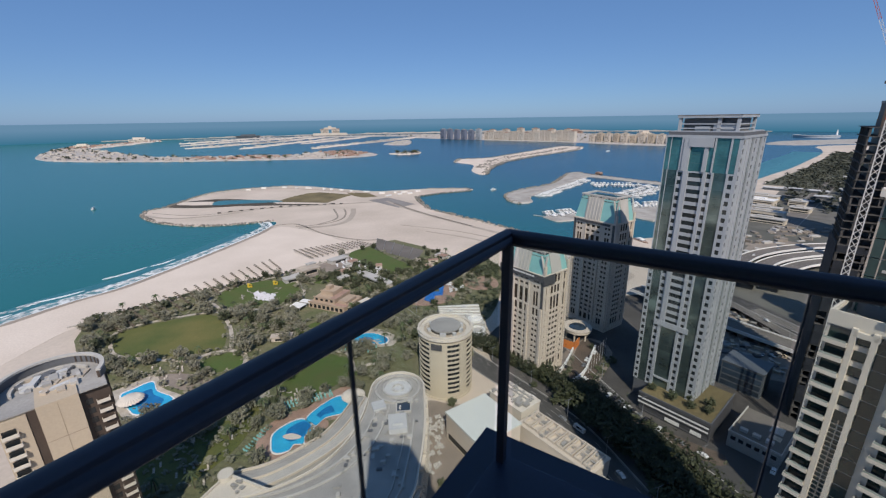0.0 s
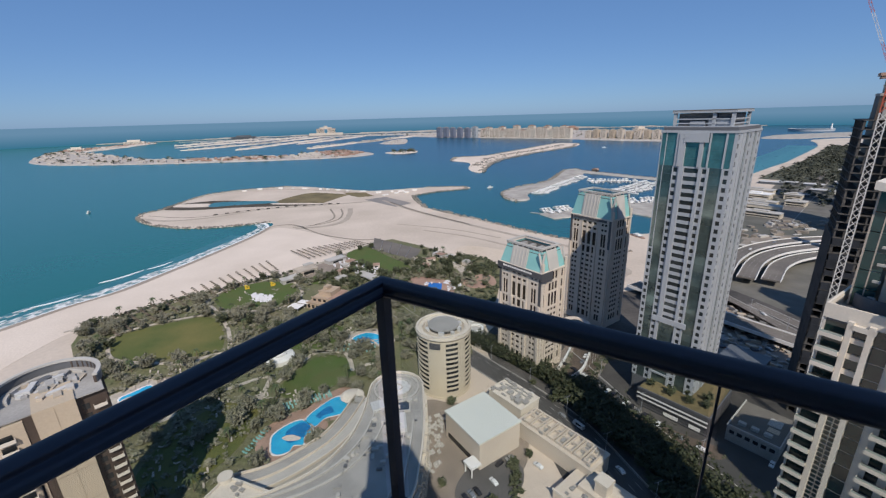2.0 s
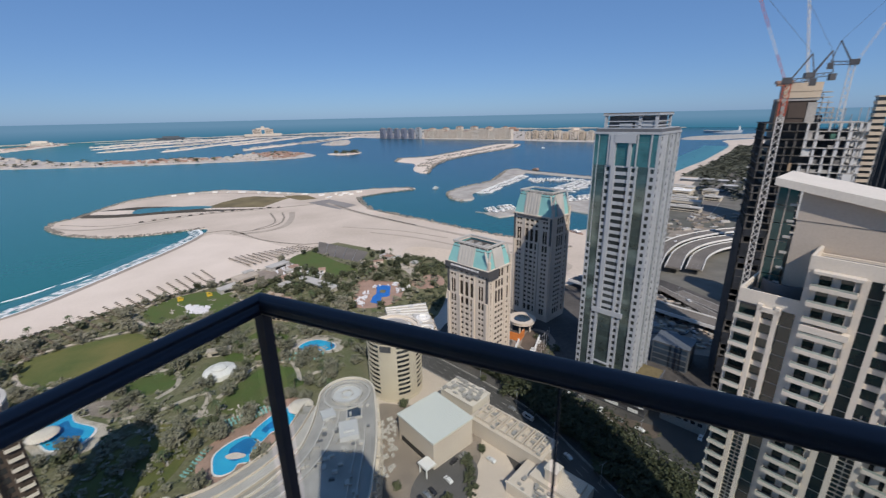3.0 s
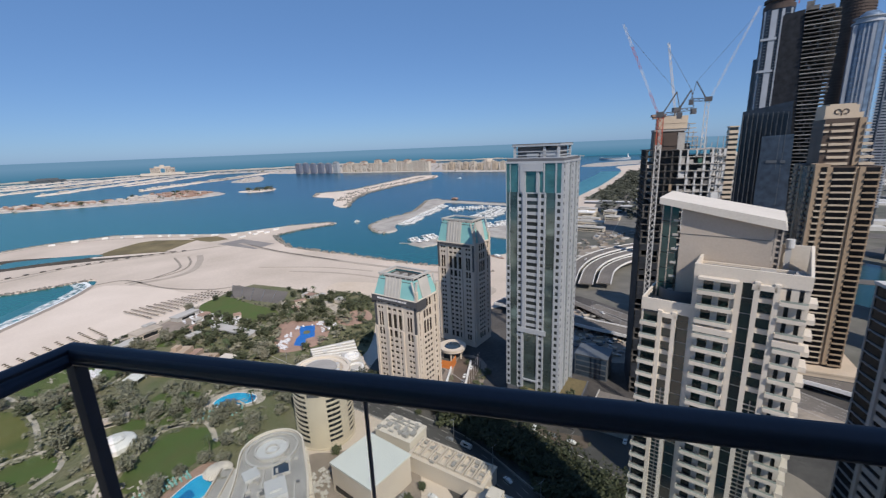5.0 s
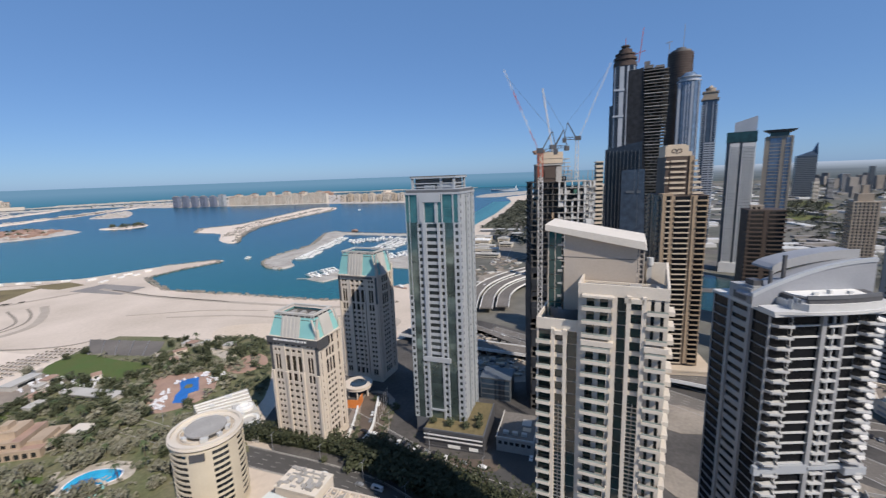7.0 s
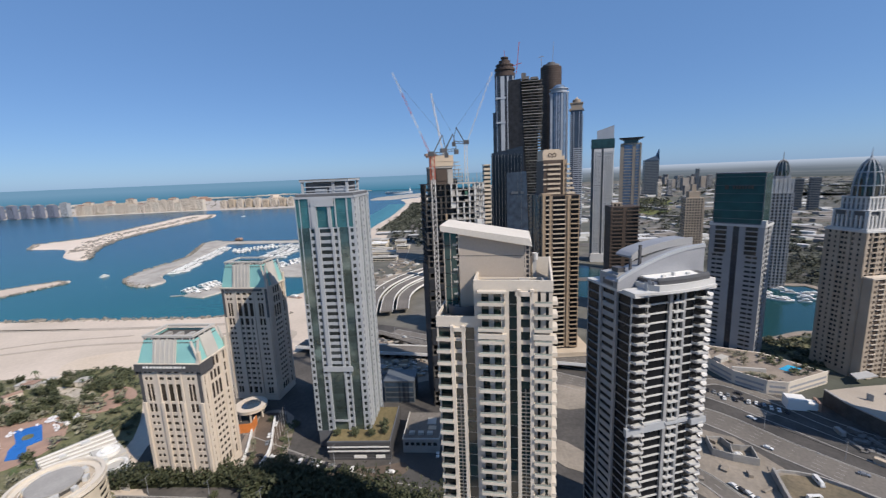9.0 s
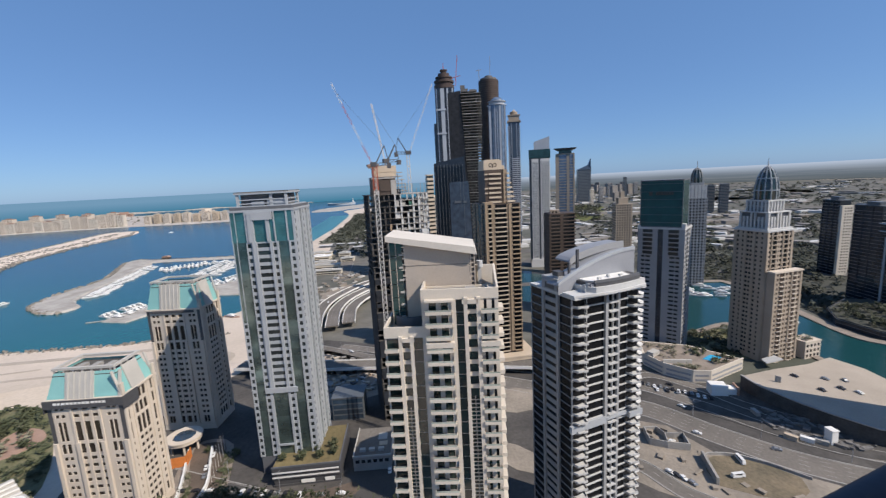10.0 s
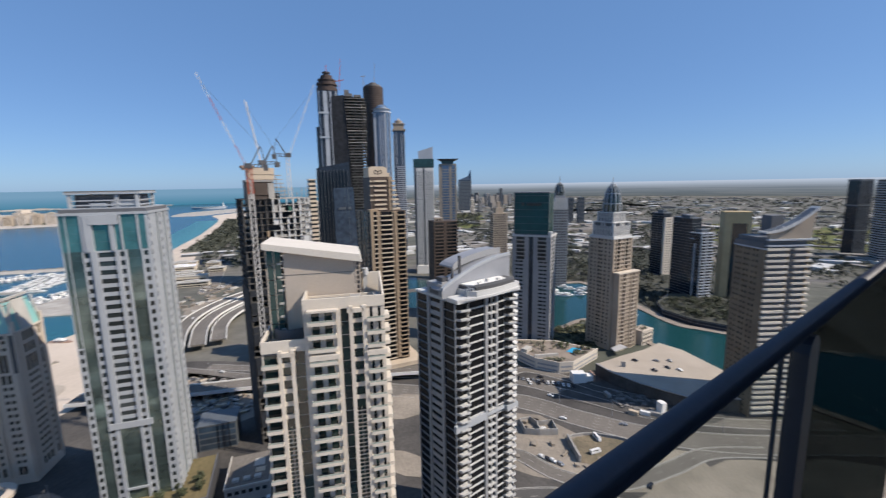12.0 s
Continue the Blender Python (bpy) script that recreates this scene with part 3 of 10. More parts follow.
# ---- land and sea ----
def far_ring():
    """The last, glowing stretch of sea and desert before the horizon, behind everything."""
    m = bpy.data.materials.new("distance")
    m.use_nodes = True
    n, l = m.node_tree.nodes, m.node_tree.links
    n.remove(n["Principled BSDF"])
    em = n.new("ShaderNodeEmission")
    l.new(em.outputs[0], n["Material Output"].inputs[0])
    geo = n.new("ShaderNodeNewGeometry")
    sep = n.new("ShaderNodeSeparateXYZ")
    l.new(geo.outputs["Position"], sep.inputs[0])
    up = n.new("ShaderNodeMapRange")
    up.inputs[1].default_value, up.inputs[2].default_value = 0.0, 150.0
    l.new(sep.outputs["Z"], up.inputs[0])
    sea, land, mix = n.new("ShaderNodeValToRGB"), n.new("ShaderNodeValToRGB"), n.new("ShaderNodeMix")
    # Haze is painted in: both ramps pale towards the horizon.
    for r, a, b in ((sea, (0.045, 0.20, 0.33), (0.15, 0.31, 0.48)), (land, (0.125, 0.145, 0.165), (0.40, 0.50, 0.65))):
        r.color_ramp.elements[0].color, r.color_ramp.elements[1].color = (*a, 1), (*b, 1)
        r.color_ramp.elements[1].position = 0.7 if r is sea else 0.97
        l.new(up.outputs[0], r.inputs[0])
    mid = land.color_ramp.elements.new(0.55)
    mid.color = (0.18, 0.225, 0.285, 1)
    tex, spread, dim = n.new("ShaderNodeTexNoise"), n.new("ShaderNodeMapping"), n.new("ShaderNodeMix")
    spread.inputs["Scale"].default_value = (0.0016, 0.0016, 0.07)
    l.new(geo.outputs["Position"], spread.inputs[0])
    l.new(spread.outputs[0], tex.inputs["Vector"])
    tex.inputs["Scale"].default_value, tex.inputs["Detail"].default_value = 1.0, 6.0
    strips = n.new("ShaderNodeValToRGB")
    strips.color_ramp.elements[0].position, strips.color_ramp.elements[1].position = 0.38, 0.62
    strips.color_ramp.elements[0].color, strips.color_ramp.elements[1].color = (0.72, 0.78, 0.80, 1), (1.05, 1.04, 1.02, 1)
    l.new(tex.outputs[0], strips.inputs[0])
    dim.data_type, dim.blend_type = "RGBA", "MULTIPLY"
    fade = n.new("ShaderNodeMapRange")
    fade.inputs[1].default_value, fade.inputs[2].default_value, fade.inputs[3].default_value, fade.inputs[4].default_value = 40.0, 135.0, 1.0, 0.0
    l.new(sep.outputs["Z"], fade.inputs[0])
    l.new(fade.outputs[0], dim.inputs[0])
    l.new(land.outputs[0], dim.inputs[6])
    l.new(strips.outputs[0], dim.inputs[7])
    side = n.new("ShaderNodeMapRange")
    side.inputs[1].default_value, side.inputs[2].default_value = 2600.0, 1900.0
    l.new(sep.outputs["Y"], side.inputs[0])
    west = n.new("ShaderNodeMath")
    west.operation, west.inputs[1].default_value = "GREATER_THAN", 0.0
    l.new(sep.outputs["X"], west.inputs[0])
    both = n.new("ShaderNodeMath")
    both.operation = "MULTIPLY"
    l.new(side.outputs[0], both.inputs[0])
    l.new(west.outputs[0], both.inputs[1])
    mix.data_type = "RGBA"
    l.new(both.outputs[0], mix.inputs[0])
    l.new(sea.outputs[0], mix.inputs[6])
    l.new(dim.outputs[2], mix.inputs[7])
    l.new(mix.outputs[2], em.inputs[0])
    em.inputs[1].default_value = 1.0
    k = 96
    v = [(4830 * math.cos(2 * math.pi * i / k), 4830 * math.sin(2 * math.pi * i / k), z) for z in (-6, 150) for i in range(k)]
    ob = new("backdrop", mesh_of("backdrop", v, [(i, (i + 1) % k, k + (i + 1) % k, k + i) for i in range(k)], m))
    ob.visible_shadow = False
    tagged(ob, "far sea and desert fading into the horizon", "distance", kind="structure")


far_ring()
k = 128
sea_v = [(r * math.cos(2 * math.pi * i / k), r * math.sin(2 * math.pi * i / k), -0.8) for r in (1500, 4900) for i in range(k)]
ob = new("water_sea", mesh_of("water_sea", sea_v, [tuple(range(k))] + [(i, (i + 1) % k, k + (i + 1) % k, k + i) for i in range(k)], SEA))
tagged(ob, "blue green sea with small waves", "sea", kind="structure")

COAST = [(-700, -300), (-450, 60), (-385, 210), (-346, 294), (-328, 335), (-306, 368), (-290, 416), (-269, 494), (-254, 560), (-250, 610), (-264, 640),
         (-328, 617), (-389, 618), (-450, 644), (-503, 688), (-524, 732), (-505, 770), (-513, 853), (-505, 925), (-460, 970), (-355, 1008), (-232, 952),
         (-148, 908), (-99, 914), (-25, 931), (62, 926), (66, 900), (0, 873), (-50, 832), (-20, 712), (59, 618), (101, 562), (160, 495), (215, 440)]
COAST2 = [(300, 520), (470, 700), (640, 880), (816, 1035), (1004, 1187), (1180, 1345), (1400, 1545), (1526, 1668), (1650, 1815), (1790, 1990), (2060, 2060), (2700, 2300)]
land = rounded(COAST, 3)[3:-3] + [(p.x, p.y) for p in line_of(COAST2, 3)] + [(3900, 2860), (4700, 1200), (4800, -800), (3800, -3000), (0, -4600), (-1500, -3000)]
ob = new("ground", mesh_of("ground", *fill(land, -4.0, 0.0, 9.0), FILL))
tagged(ob, "pale sand and graded earth of the mainland", "ground", kind="structure")


def clamp_far(pts, most=4650.0):
    out = []
    for x, y in pts:
        r = math.hypot(x, y)
        s = min(1.0, (4000 + (most - 4000) * (1 - math.exp(-(r - 4000) / 1500))) / r) if r > 4000 else 1.0
        out.append((x * s, y * s))
    return out


sheet("beach", "wide pale beach sand beside the sea", "beach", [(-690, -290), (-450, 75), (-385, 225), (-345, 302), (-327, 340), (-305, 372), (-288, 420), (-266, 497), (-250, 562), (-235, 600),
      (-170, 560), (-130, 520), (-98, 486), (-160, 400), (-225, 352), (-282, 298), (-290, 200), (-300, 60), (-420, -280)], 0.0, 0.12, SAND)
sheet("wet_sand", "wet sand strip along the surf", "beach", [(-349, 294), (-331, 335), (-309, 368), (-293, 416), (-272, 494), (-257, 560), (-253, 606), (-249, 606), (-250, 560), (-265, 494),
      (-286, 416), (-301, 370), (-323, 338), (-341, 298)], 0.0, 0.2, WETSAND)
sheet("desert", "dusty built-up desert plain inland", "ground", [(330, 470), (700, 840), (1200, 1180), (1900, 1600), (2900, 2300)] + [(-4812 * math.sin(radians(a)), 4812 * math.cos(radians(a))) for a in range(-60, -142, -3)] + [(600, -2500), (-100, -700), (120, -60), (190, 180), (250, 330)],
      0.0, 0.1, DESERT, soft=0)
# Asphalt tone lowered further for the towers' shade on this ground.
sheet("ground_city", "worn paved ground between the towers", "ground", [(30, 262), (80, 305), (150, 330), (235, 335), (262, 300), (300, 110), (330, 50), (310, -100), (200, -220), (40, -220), (20, -60), (40, 60), (52, 110), (44, 180)],
      0.0, 0.105, CITY, soft=3)
# the spit beyond the beach
DARKBANK = mat("dark damp bank", (0.085, 0.07, 0.05), 0.95, 0.2, 0.05, 0.6)
GREYYARD = mat("grey rolled yard", (0.20, 0.185, 0.175), 0.95, 0.12, 0.03, 0.4, tint=(0.26, 0.24, 0.22))
sheet("scrub_ground", "dark damp bank round the lagoon", "ground", [(-520, 800), (-460, 840), (-395, 832), (-310, 808), (-215, 783), (-200, 772), (-290, 764), (-372, 764), (-430, 752), (-500, 760)], 0.0, 0.13, DARKBANK, soft=2)
sheet("sand_strip", "pale sandy strip along the bank", "beach", [(-505, 812), (-450, 812), (-430, 800), (-425, 778), (-500, 784)], 0.0, 0.16, SAND, soft=2)
sheet("sand_strip", "pale sandy strip along the bank", "beach", [(-318, 796), (-262, 789), (-206, 778), (-222, 772), (-262, 776), (-312, 784)], 0.0, 0.16, SAND, soft=2)
sheet("lagoon", "dark still lagoon water on the spit", "water", [(-428, 776), (-386, 786), (-309, 801), (-334, 820), (-396, 825), (-440, 818)], 0.0, 0.18, SHALLOW2, soft=3)
sheet("scrub_ground", "brown scrub field on the spit", "ground", [(-320, 800), (-308, 850), (-285, 896), (-262, 905), (-182, 868), (-196, 840), (-216, 782)], 0.0, 0.15, SCRUB, soft=1)
sheet("scrub_ground", "thin strip of brown scrub", "ground", [(-202, 893), (-153, 887), (-128, 842), (-157, 832), (-176, 852)], 0.0, 0.15, SCRUB, soft=1)
sheet("scrub_ground", "grey rolled yard on the spit", "ground", [(-141, 803), (-74, 726), (-46, 756), (-103, 828)], 0.0, 0.17, GREYYARD, soft=0)
for pts, w, m in (([(-500, 690), (-440, 668), (-378, 684), (-315, 737), (-231, 757), (-126, 784)], 8, TRACK), ([(-500, 712), (-430, 690), (-380, 700), (-318, 748), (-232, 766)], 2.5, LOT), ([(-154, 724), (-146, 680), (-146, 628), (-167, 601), (-208, 592)], 9, TRACK), ([(-170, 724), (-158, 680), (-158, 640), (-180, 612), (-215, 600)], 3, LOT), ([(-189, 725), (-166, 652), (-186, 610)], 3, LOT),
                  ([(-250, 610), (-217, 614), (-161, 555), (-107, 523), (-75, 523)], 3, LOT), ([(-103, 790), (-40, 690), (40, 590), (110, 510), (180, 440)], 7, TRACK), ([(-88, 770), (-30, 680), (46, 584)], 2.5, LOT), ([(-500, 905), (-450, 955), (-362, 968), (-262, 934), (-168, 892)], 7, TRACK), ([(-20, 560), (40, 520), (90, 470)], 4, TRACK), ([(-60, 600), (20, 560), (80, 510)], 3, TRACK)):
    ob = part("road", ribbon(line_of(pts), -w / 2, w / 2, 0.0, 0.19), m, None, "sandy site track across the fill", "structure")
    tagged(ob, category="road")
rng = random.Random(44)
out = [moved(box(-rng.uniform(2, 9), rng.uniform(2, 9), -2.2, 2.2, 0, rng.uniform(2.0, 3.6)), pose(x + rng.uniform(-5, 5), y + rng.uniform(-4, 4), 0.1, 0, 0, a)) for x, y, a in ((-360, 976, -5), (-330, 968, -12), (-300, 958, -15), (-262, 944, -18), (-240, 934, -20), (-216, 922, -24), (-190, 910, -24), (-160, 898, -20), (-410, 968, 12), (-440, 950, 20), (-120, 876, 30), (-96, 880, 24), (-70, 888, 18), (-104, 850, 50), (-84, 862, 40), (-60, 872, 30), (-46, 890, 20))]
ob = part("site_sheds", join(out), CANVAS, None, "white site sheds along the seaward edge of the spit", "stuff")
tagged(ob, category="sheds")
out = [moved(box(-3, 3, -0.6, 0.6, 0, 1.6), pose(-380 + 15 * k, 703 + 9.5 * k - 0.34 * k * k, 0.1, 0, 0, 28 - 2.0 * k)) for k in range(14)]
ob = part("barrier_blocks", join(out), RAWDARK, None, "dark concrete barrier blocks along the spit road", "stuff")
tagged(ob, category="barriers")


def rocks(name, pts, width, label, seed, size=2.2):
    """A bank of tumbled rock along a line."""
    rng = random.Random(seed)
    out = []
    for a, b in zip(pts[:-1], pts[1:]):
        a, b = Vector(a), Vector(b)
        for i in range(int((b - a).length / size * 2.2)):
            p = a.lerp(b, rng.random()) + Vector((rng.uniform(-width, width), rng.uniform(-width, width)))
            s = size * rng.uniform(0.5, 1.2)
            g = box(-s / 2, s / 2, -s / 2, s / 2, -s / 2, s / 2)
            m = Matrix.Translation((p.x, p.y, rng.uniform(-0.6, 0.5))) @ Euler((rng.random() * 3, rng.random() * 3, rng.random() * 3)).to_matrix().to_4x4()
            out.append(moved(g, m))
    ob = part(name, join(out), ROCK, None, label, "stuff")
    return tagged(ob, category="rocks")


rocks("breakwater_rocks", [(-264, 640), (-328, 616), (-389, 617), (-450, 643), (-503, 688), (-526, 732), (-508, 770), (-515, 853), (-507, 925), (-460, 972), (-355, 1010)], 4, "dark rock edging round the spit", 2, 1.9)
rocks("breakwater_rocks", [(-50, 832), (0, 872), (66, 898), (64, 927), (-25, 934)], 3, "rock edging of the long jetty", 3, 1.8)
rocks("breakwater_rocks", [(-48, 830), (-20, 712), (59, 618), (101, 562), (160, 495), (214, 440)], 5, "rough rock shore beside the harbour", 4, 2.0)

# the long bare sandbar, the harbour and its breakwaters
for pts, lab in (([(60, 1517), (80, 1610), (203, 1650), (417, 1937), (640, 2240), (735, 2180), (640, 1985), (390, 1712), (225, 1490), (160, 1320), (124, 1165), (100, 1250), (118, 1420)], "bare sandbar island in the sea"),
                 ([(135, 831), (168, 882), (270, 972), (360, 1152), (390, 1166), (404, 1116), (508, 958), (502, 940), (396, 1086), (376, 1068), (352, 1050), (280, 948), (224, 882), (178, 816), (170, 762), (146, 750), (133, 776)], "curved harbour breakwater with a track on top")):
    sheet("breakwater" if "harbour" in lab else "sandbar", lab, "breakwater" if "harbour" in lab else "island", pts, -4, 1.6, SAND if "bar " in lab or "sandbar" in lab else ARMOUR, 8, 3)
rocks("breakwater_rocks", [(146, 748), (131, 776), (133, 831), (166, 884), (267, 975), (356, 1155), (390, 1170), (407, 1118), (511, 960)], 4, "rock armour of the harbour breakwater", 5, 3.4)
rocks("breakwater_rocks", [(58, 1517), (78, 1615), (203, 1655), (417, 1942), (640, 2246), (735, 2184), (640, 1985), (390, 1712), (225, 1490), (160, 1320), (124, 1165)], 9, "rock armour of the sandbar", 6, 4.6)
rocks("breakwater_rocks", [(130, 1300), (180, 1500), (280, 1660), (480, 1900), (640, 2100)], 22, "rubble mounds along the bare sandbar", 7, 6.0)
BERTHS = (((180, 815), (350, 1040), 27, (-1,)), ((352, 952), (455, 930), 13, (-1, 1)), ((362, 800), (478, 908), 17, (-1, 1)), ((326, 712), (392, 716), 9, (-1, 1)), ((170, 652), (224, 668), 8, (-1, 1)))
for a, b, n, sides in BERTHS:
    ob = part("pontoon", ribbon(line_of([a, b]), -1.5, 1.5, -1.2, 0.1), CONCRETE, None, "floating pontoon between moored yachts", "structure")
    tagged(ob, category="pontoon")
ob = part("pontoon", ribbon(line_of([(150, 652), (160, 644), (170, 636)]), -1.2, 1.2, -1.2, 0.1), CONCRETE, None, "narrow jetty off the harbour deck", "structure")
tagged(ob, category="pontoon")
sheet("quay_deck", "grey concrete deck in the harbour", "quay", [(163, 636), (176, 604), (202, 612), (226, 650), (172, 642)], -2, 1.0, ARMOUR, 3, 0)
sheet("quay_deck", "grey concrete deck in the harbour", "quay", [(292, 640), (316, 598), (420, 640), (400, 694), (326, 690)], -2, 1.0, ARMOUR, 3, 0)

# the palm-shaped islands
ISLES = [
    ([(-1990, 2120), (-2406, 2705), (-2300, 2740), (-1900, 2450), (-1632, 2199), (-1290, 1960), (-1060, 1935), (-652, 1925), (-608, 2100), (-451, 2150), (-278, 1911), (-416, 1761), (-862, 1716), (-1342, 1745), (-1700, 1850)], "outer arc of the palm island with low villas"),
    ([(-2380, 2690), (-2539, 2993), (-2764, 3731), (-2900, 4300), (-2780, 4330), (-2560, 3700), (-2360, 3050), (-2250, 2720)], "far outer arc of the palm island"),
    ([(-343, 2685), (-302, 2988), (-216, 3175), (-190, 2619)], "small palm frond island with villas"),
    ([(-227, 1957), (-100, 2014), (-95, 1930), (-160, 1880)], "small round island with trees"),
    ([(-2600, 4400), (-2000, 4700), (-696, 5200), (34, 5200), (1300, 4600), (2000, 3000), (1700, 2250), (1160, 2185), (780, 2657), (99, 3264), (-199, 3634), (-300, 4000), (-1500, 4300)], "built-up trunk of the palm island"),
    ([(1690, 2175), (1800, 2080), (1950, 2120), (2150, 2150), (2440, 2420), (2425, 2470), (2020, 2420), (1840, 2330)], "causeway towards a hotel island"),
]
ISLE_POLYS = []
for pts, lab in ISLES:
    pts = clamp_far(pts, 4700)
    ISLE_POLYS.append(pts)
    sheet("island", lab, "island", pts, -3, 1.4, VILLA if "villas" in lab or "built" in lab else ARMOUR if "causeway" in lab else SAND, 10, 3)


def villas(name, label, poly, count, seed, lo, hi, material):
    rng = random.Random(seed)
    xs, ys = [p[0] for p in poly], [p[1] for p in poly]
    out = []
    while len(out) < count:
        x, y = rng.uniform(min(xs), max(xs)), rng.uniform(min(ys), max(ys))
        if not inside(x, y, poly):
            continue
        w, d, h = rng.uniform(10, 22), rng.uniform(9, 16), rng.uniform(lo, hi)
        g = box(-w / 2, w / 2, -d / 2, d / 2, 0, h)
        v = g[0] + [(-w / 3, 0, h + 2.2), (w / 3, 0, h + 2.2)]
        f = list(g[1][:1]) + list(g[1][2:]) + [(4, 5, 9, 8), (5, 6, 9), (6, 7, 8, 9), (7, 4, 8)]
        out.append(moved((v, f), pose(x, y, 1.3, 0, 0, rng.choice((20, 110, 40, 130)))))
    ob = part(name, join(out), material, None, label, "stuff")
    return tagged(ob, category="houses")


for i, (poly, n, m) in enumerate(zip(ISLE_POLYS, (280, 110, 26, 6, 300, 0), (VILLA, PINKROOF, VILLA, VILLA, VILLA, VILLA))):
    if n:
        villas("villa_rows", "rows of low villas on the palm island", poly, n, 20 + i, 3, 5.5, m)
villas("villa_rows", "clay roofed villas on the palm island", [(-1060, 1905), (-652, 1905), (-700, 1780), (-1060, 1760)], 90, 41, 4, 6, PINKROOF)
villas("villa_rows", "clay roofed villas on the palm island", [(-600, 2090), (-451, 2130), (-290, 1911), (-420, 1790)], 60, 42, 4, 8, PINKROOF)


def grove(name, label, poly, count, seed, size, material, z=0.0, flat=0.8, holes=()):
    """Bushes and small trees as many ragged clumps in one mesh."""
    rng = random.Random(seed)
    xs, ys = [p[0] for p in poly], [p[1] for p in poly]
    v, f, tries = [], [], 0
    n = 0
    while n < count and tries < count * 30:
        tries += 1
        x, y = rng.uniform(min(xs), max(xs)), rng.uniform(min(ys), max(ys))
        if not inside(x, y, poly) or any(inside(x, y, h) for h in holes):
            continue
        n += 1
        s = size * rng.uniform(0.5, 1.3)
        for j in range(14):
            a, e, r = rng.uniform(0, 6.28), rng.uniform(-0.2, 1.4), s * rng.uniform(0.45, 1.0)
            cx, cy, cz = x + r * math.cos(a) * math.cos(e), y + r * math.sin(a) * math.cos(e), z + s * 0.5 + r * math.sin(e) * flat
            k, q = len(v), s * rng.uniform(0.25, 0.5)
            for b in range(4):
                th = b * 1.57 + rng.uniform(-0.4, 0.4)
                v.append((cx + q * math.cos(th), cy + q * math.sin(th) * rng.uniform(0.5, 1.0), cz + q * rng.uniform(-0.7, 0.7)))
            f.append((k, k + 1, k + 2, k + 3))
    ob = part(name, (v, f), material, None, label, "stuff")
    return tagged(ob, category="bushes")


grove("island_greenery", "dark trees on the small island", ISLE_POLYS[3], 30, 50, 9, LEAFD, 1.4)
for i, c in ((0, 110), (4, 160)):
    grove("island_greenery", "trees between the villas of the palm island", ISLE_POLYS[i], c, 52 + i, 9, LEAFD, 1.4)

rng = random.Random(33)
v, f = [], []
for i in range(150):
    a = radians(38 - 76 * i / 149)
    h = 9 + 9 * noise.noise((i * 0.13, 0, 0)) + rng.uniform(-3, 3) + (4 if 0 < i - 55 < 60 else 0)
    if i > 128 or i < 20:
        h *= 0.55
    v += [(-4780 * math.sin(a), 4780 * math.cos(a), -2), (-4780 * math.sin(a), 4780 * math.cos(a), h)]
ob = new("backdrop_land", mesh_of("backdrop_land", v, [(2 * i, 2 * i + 2, 2 * i + 3, 2 * i + 1) for i in range(149)], VILLA))
tagged(ob, "pale far shore of the palm island at the horizon", "distance", kind="structure")
# surf
def streak(pts, w, seed):
    """A breaking wave: a lens-shaped, slightly ragged strip along a line."""
    rng = random.Random(seed)
    line = line_of(pts, 10)
    left, right = [], []
    for i, p in enumerate(line):
        t = i / (len(line) - 1)
        d = (line[min(i + 1, len(line) - 1)] - line[max(i - 1, 0)]).normalized()
        h = w * (0.12 + 0.88 * math.sin(math.pi * min(1, max(0, t))) ** 0.6) / 2
        a, b = h * rng.uniform(0.6, 1.0), h * rng.uniform(0.7, 1.5)
        left.append((p.x - d.y * a, p.y + d.x * a))
        right.append((p.x + d.y * b, p.y - d.x * b))
    return left + right[::-1]


for k, (pts, w, m) in enumerate((([(-344, 395), (-332, 410), (-322, 431)], 3.6, FOAM2), ([(-320, 433), (-312, 444), (-307, 458)], 3.2, FOAM2), ([(-362, 340), (-349, 351), (-338, 366)], 3.4, FOAM2), ([(-333, 360), (-319, 382), (-304, 412)], 8.0, FOAM),
                               ([(-292, 443), (-283, 465)], 6.0, FOAM), ([(-281, 476), (-271, 492)], 3.6, FOAM2), ([(-378, 313), (-360, 328)], 5.0, FOAM), ([(-366, 307), (-359, 317)], 3.0, FOAM2), ([(-281, 507), (-275, 516)], 2.4, FOAM2), ([(-340, 345), (-322, 374), (-306, 405), (-297, 430)], 7.0, FOAM), ([(-368, 330), (-356, 343)], 6.0, FOAM),
                               ([(-396, 240), (-384, 272)], 3.4, FOAM2), ([(-408, 220), (-392, 262)], 6.0, FOAM))):
    ob = part("breaker", fill(streak(pts, w, 70 + k), -0.9, -0.3 - 0.012 * k), m, None, "white breaking wave near the beach", "stuff")
    tagged(ob, category="surf")
ob = part("surf", ribbon(line_of([(-420, 120), (-388, 200), (-350, 290), (-331.5, 335), (-309.5, 368), (-294, 416), (-273, 494), (-258, 560), (-254, 606), (-270, 636)]), -1.2, 2.6, -0.9, -0.28), FOAM2, None, "thin foam along the shoreline", "stuff")
tagged(ob, category="surf")
ob = part("surf", ribbon(line_of([(-420, 120), (-388, 200), (-350, 290), (-331.5, 335), (-309.5, 368), (-294, 416), (-273, 494), (-258, 560), (-254, 606), (-270, 636)]), 2.0, 15.0, -0.9, -0.42), FOAM, None, "broken foam washing over the shallows", "stuff")
tagged(ob, category="surf")
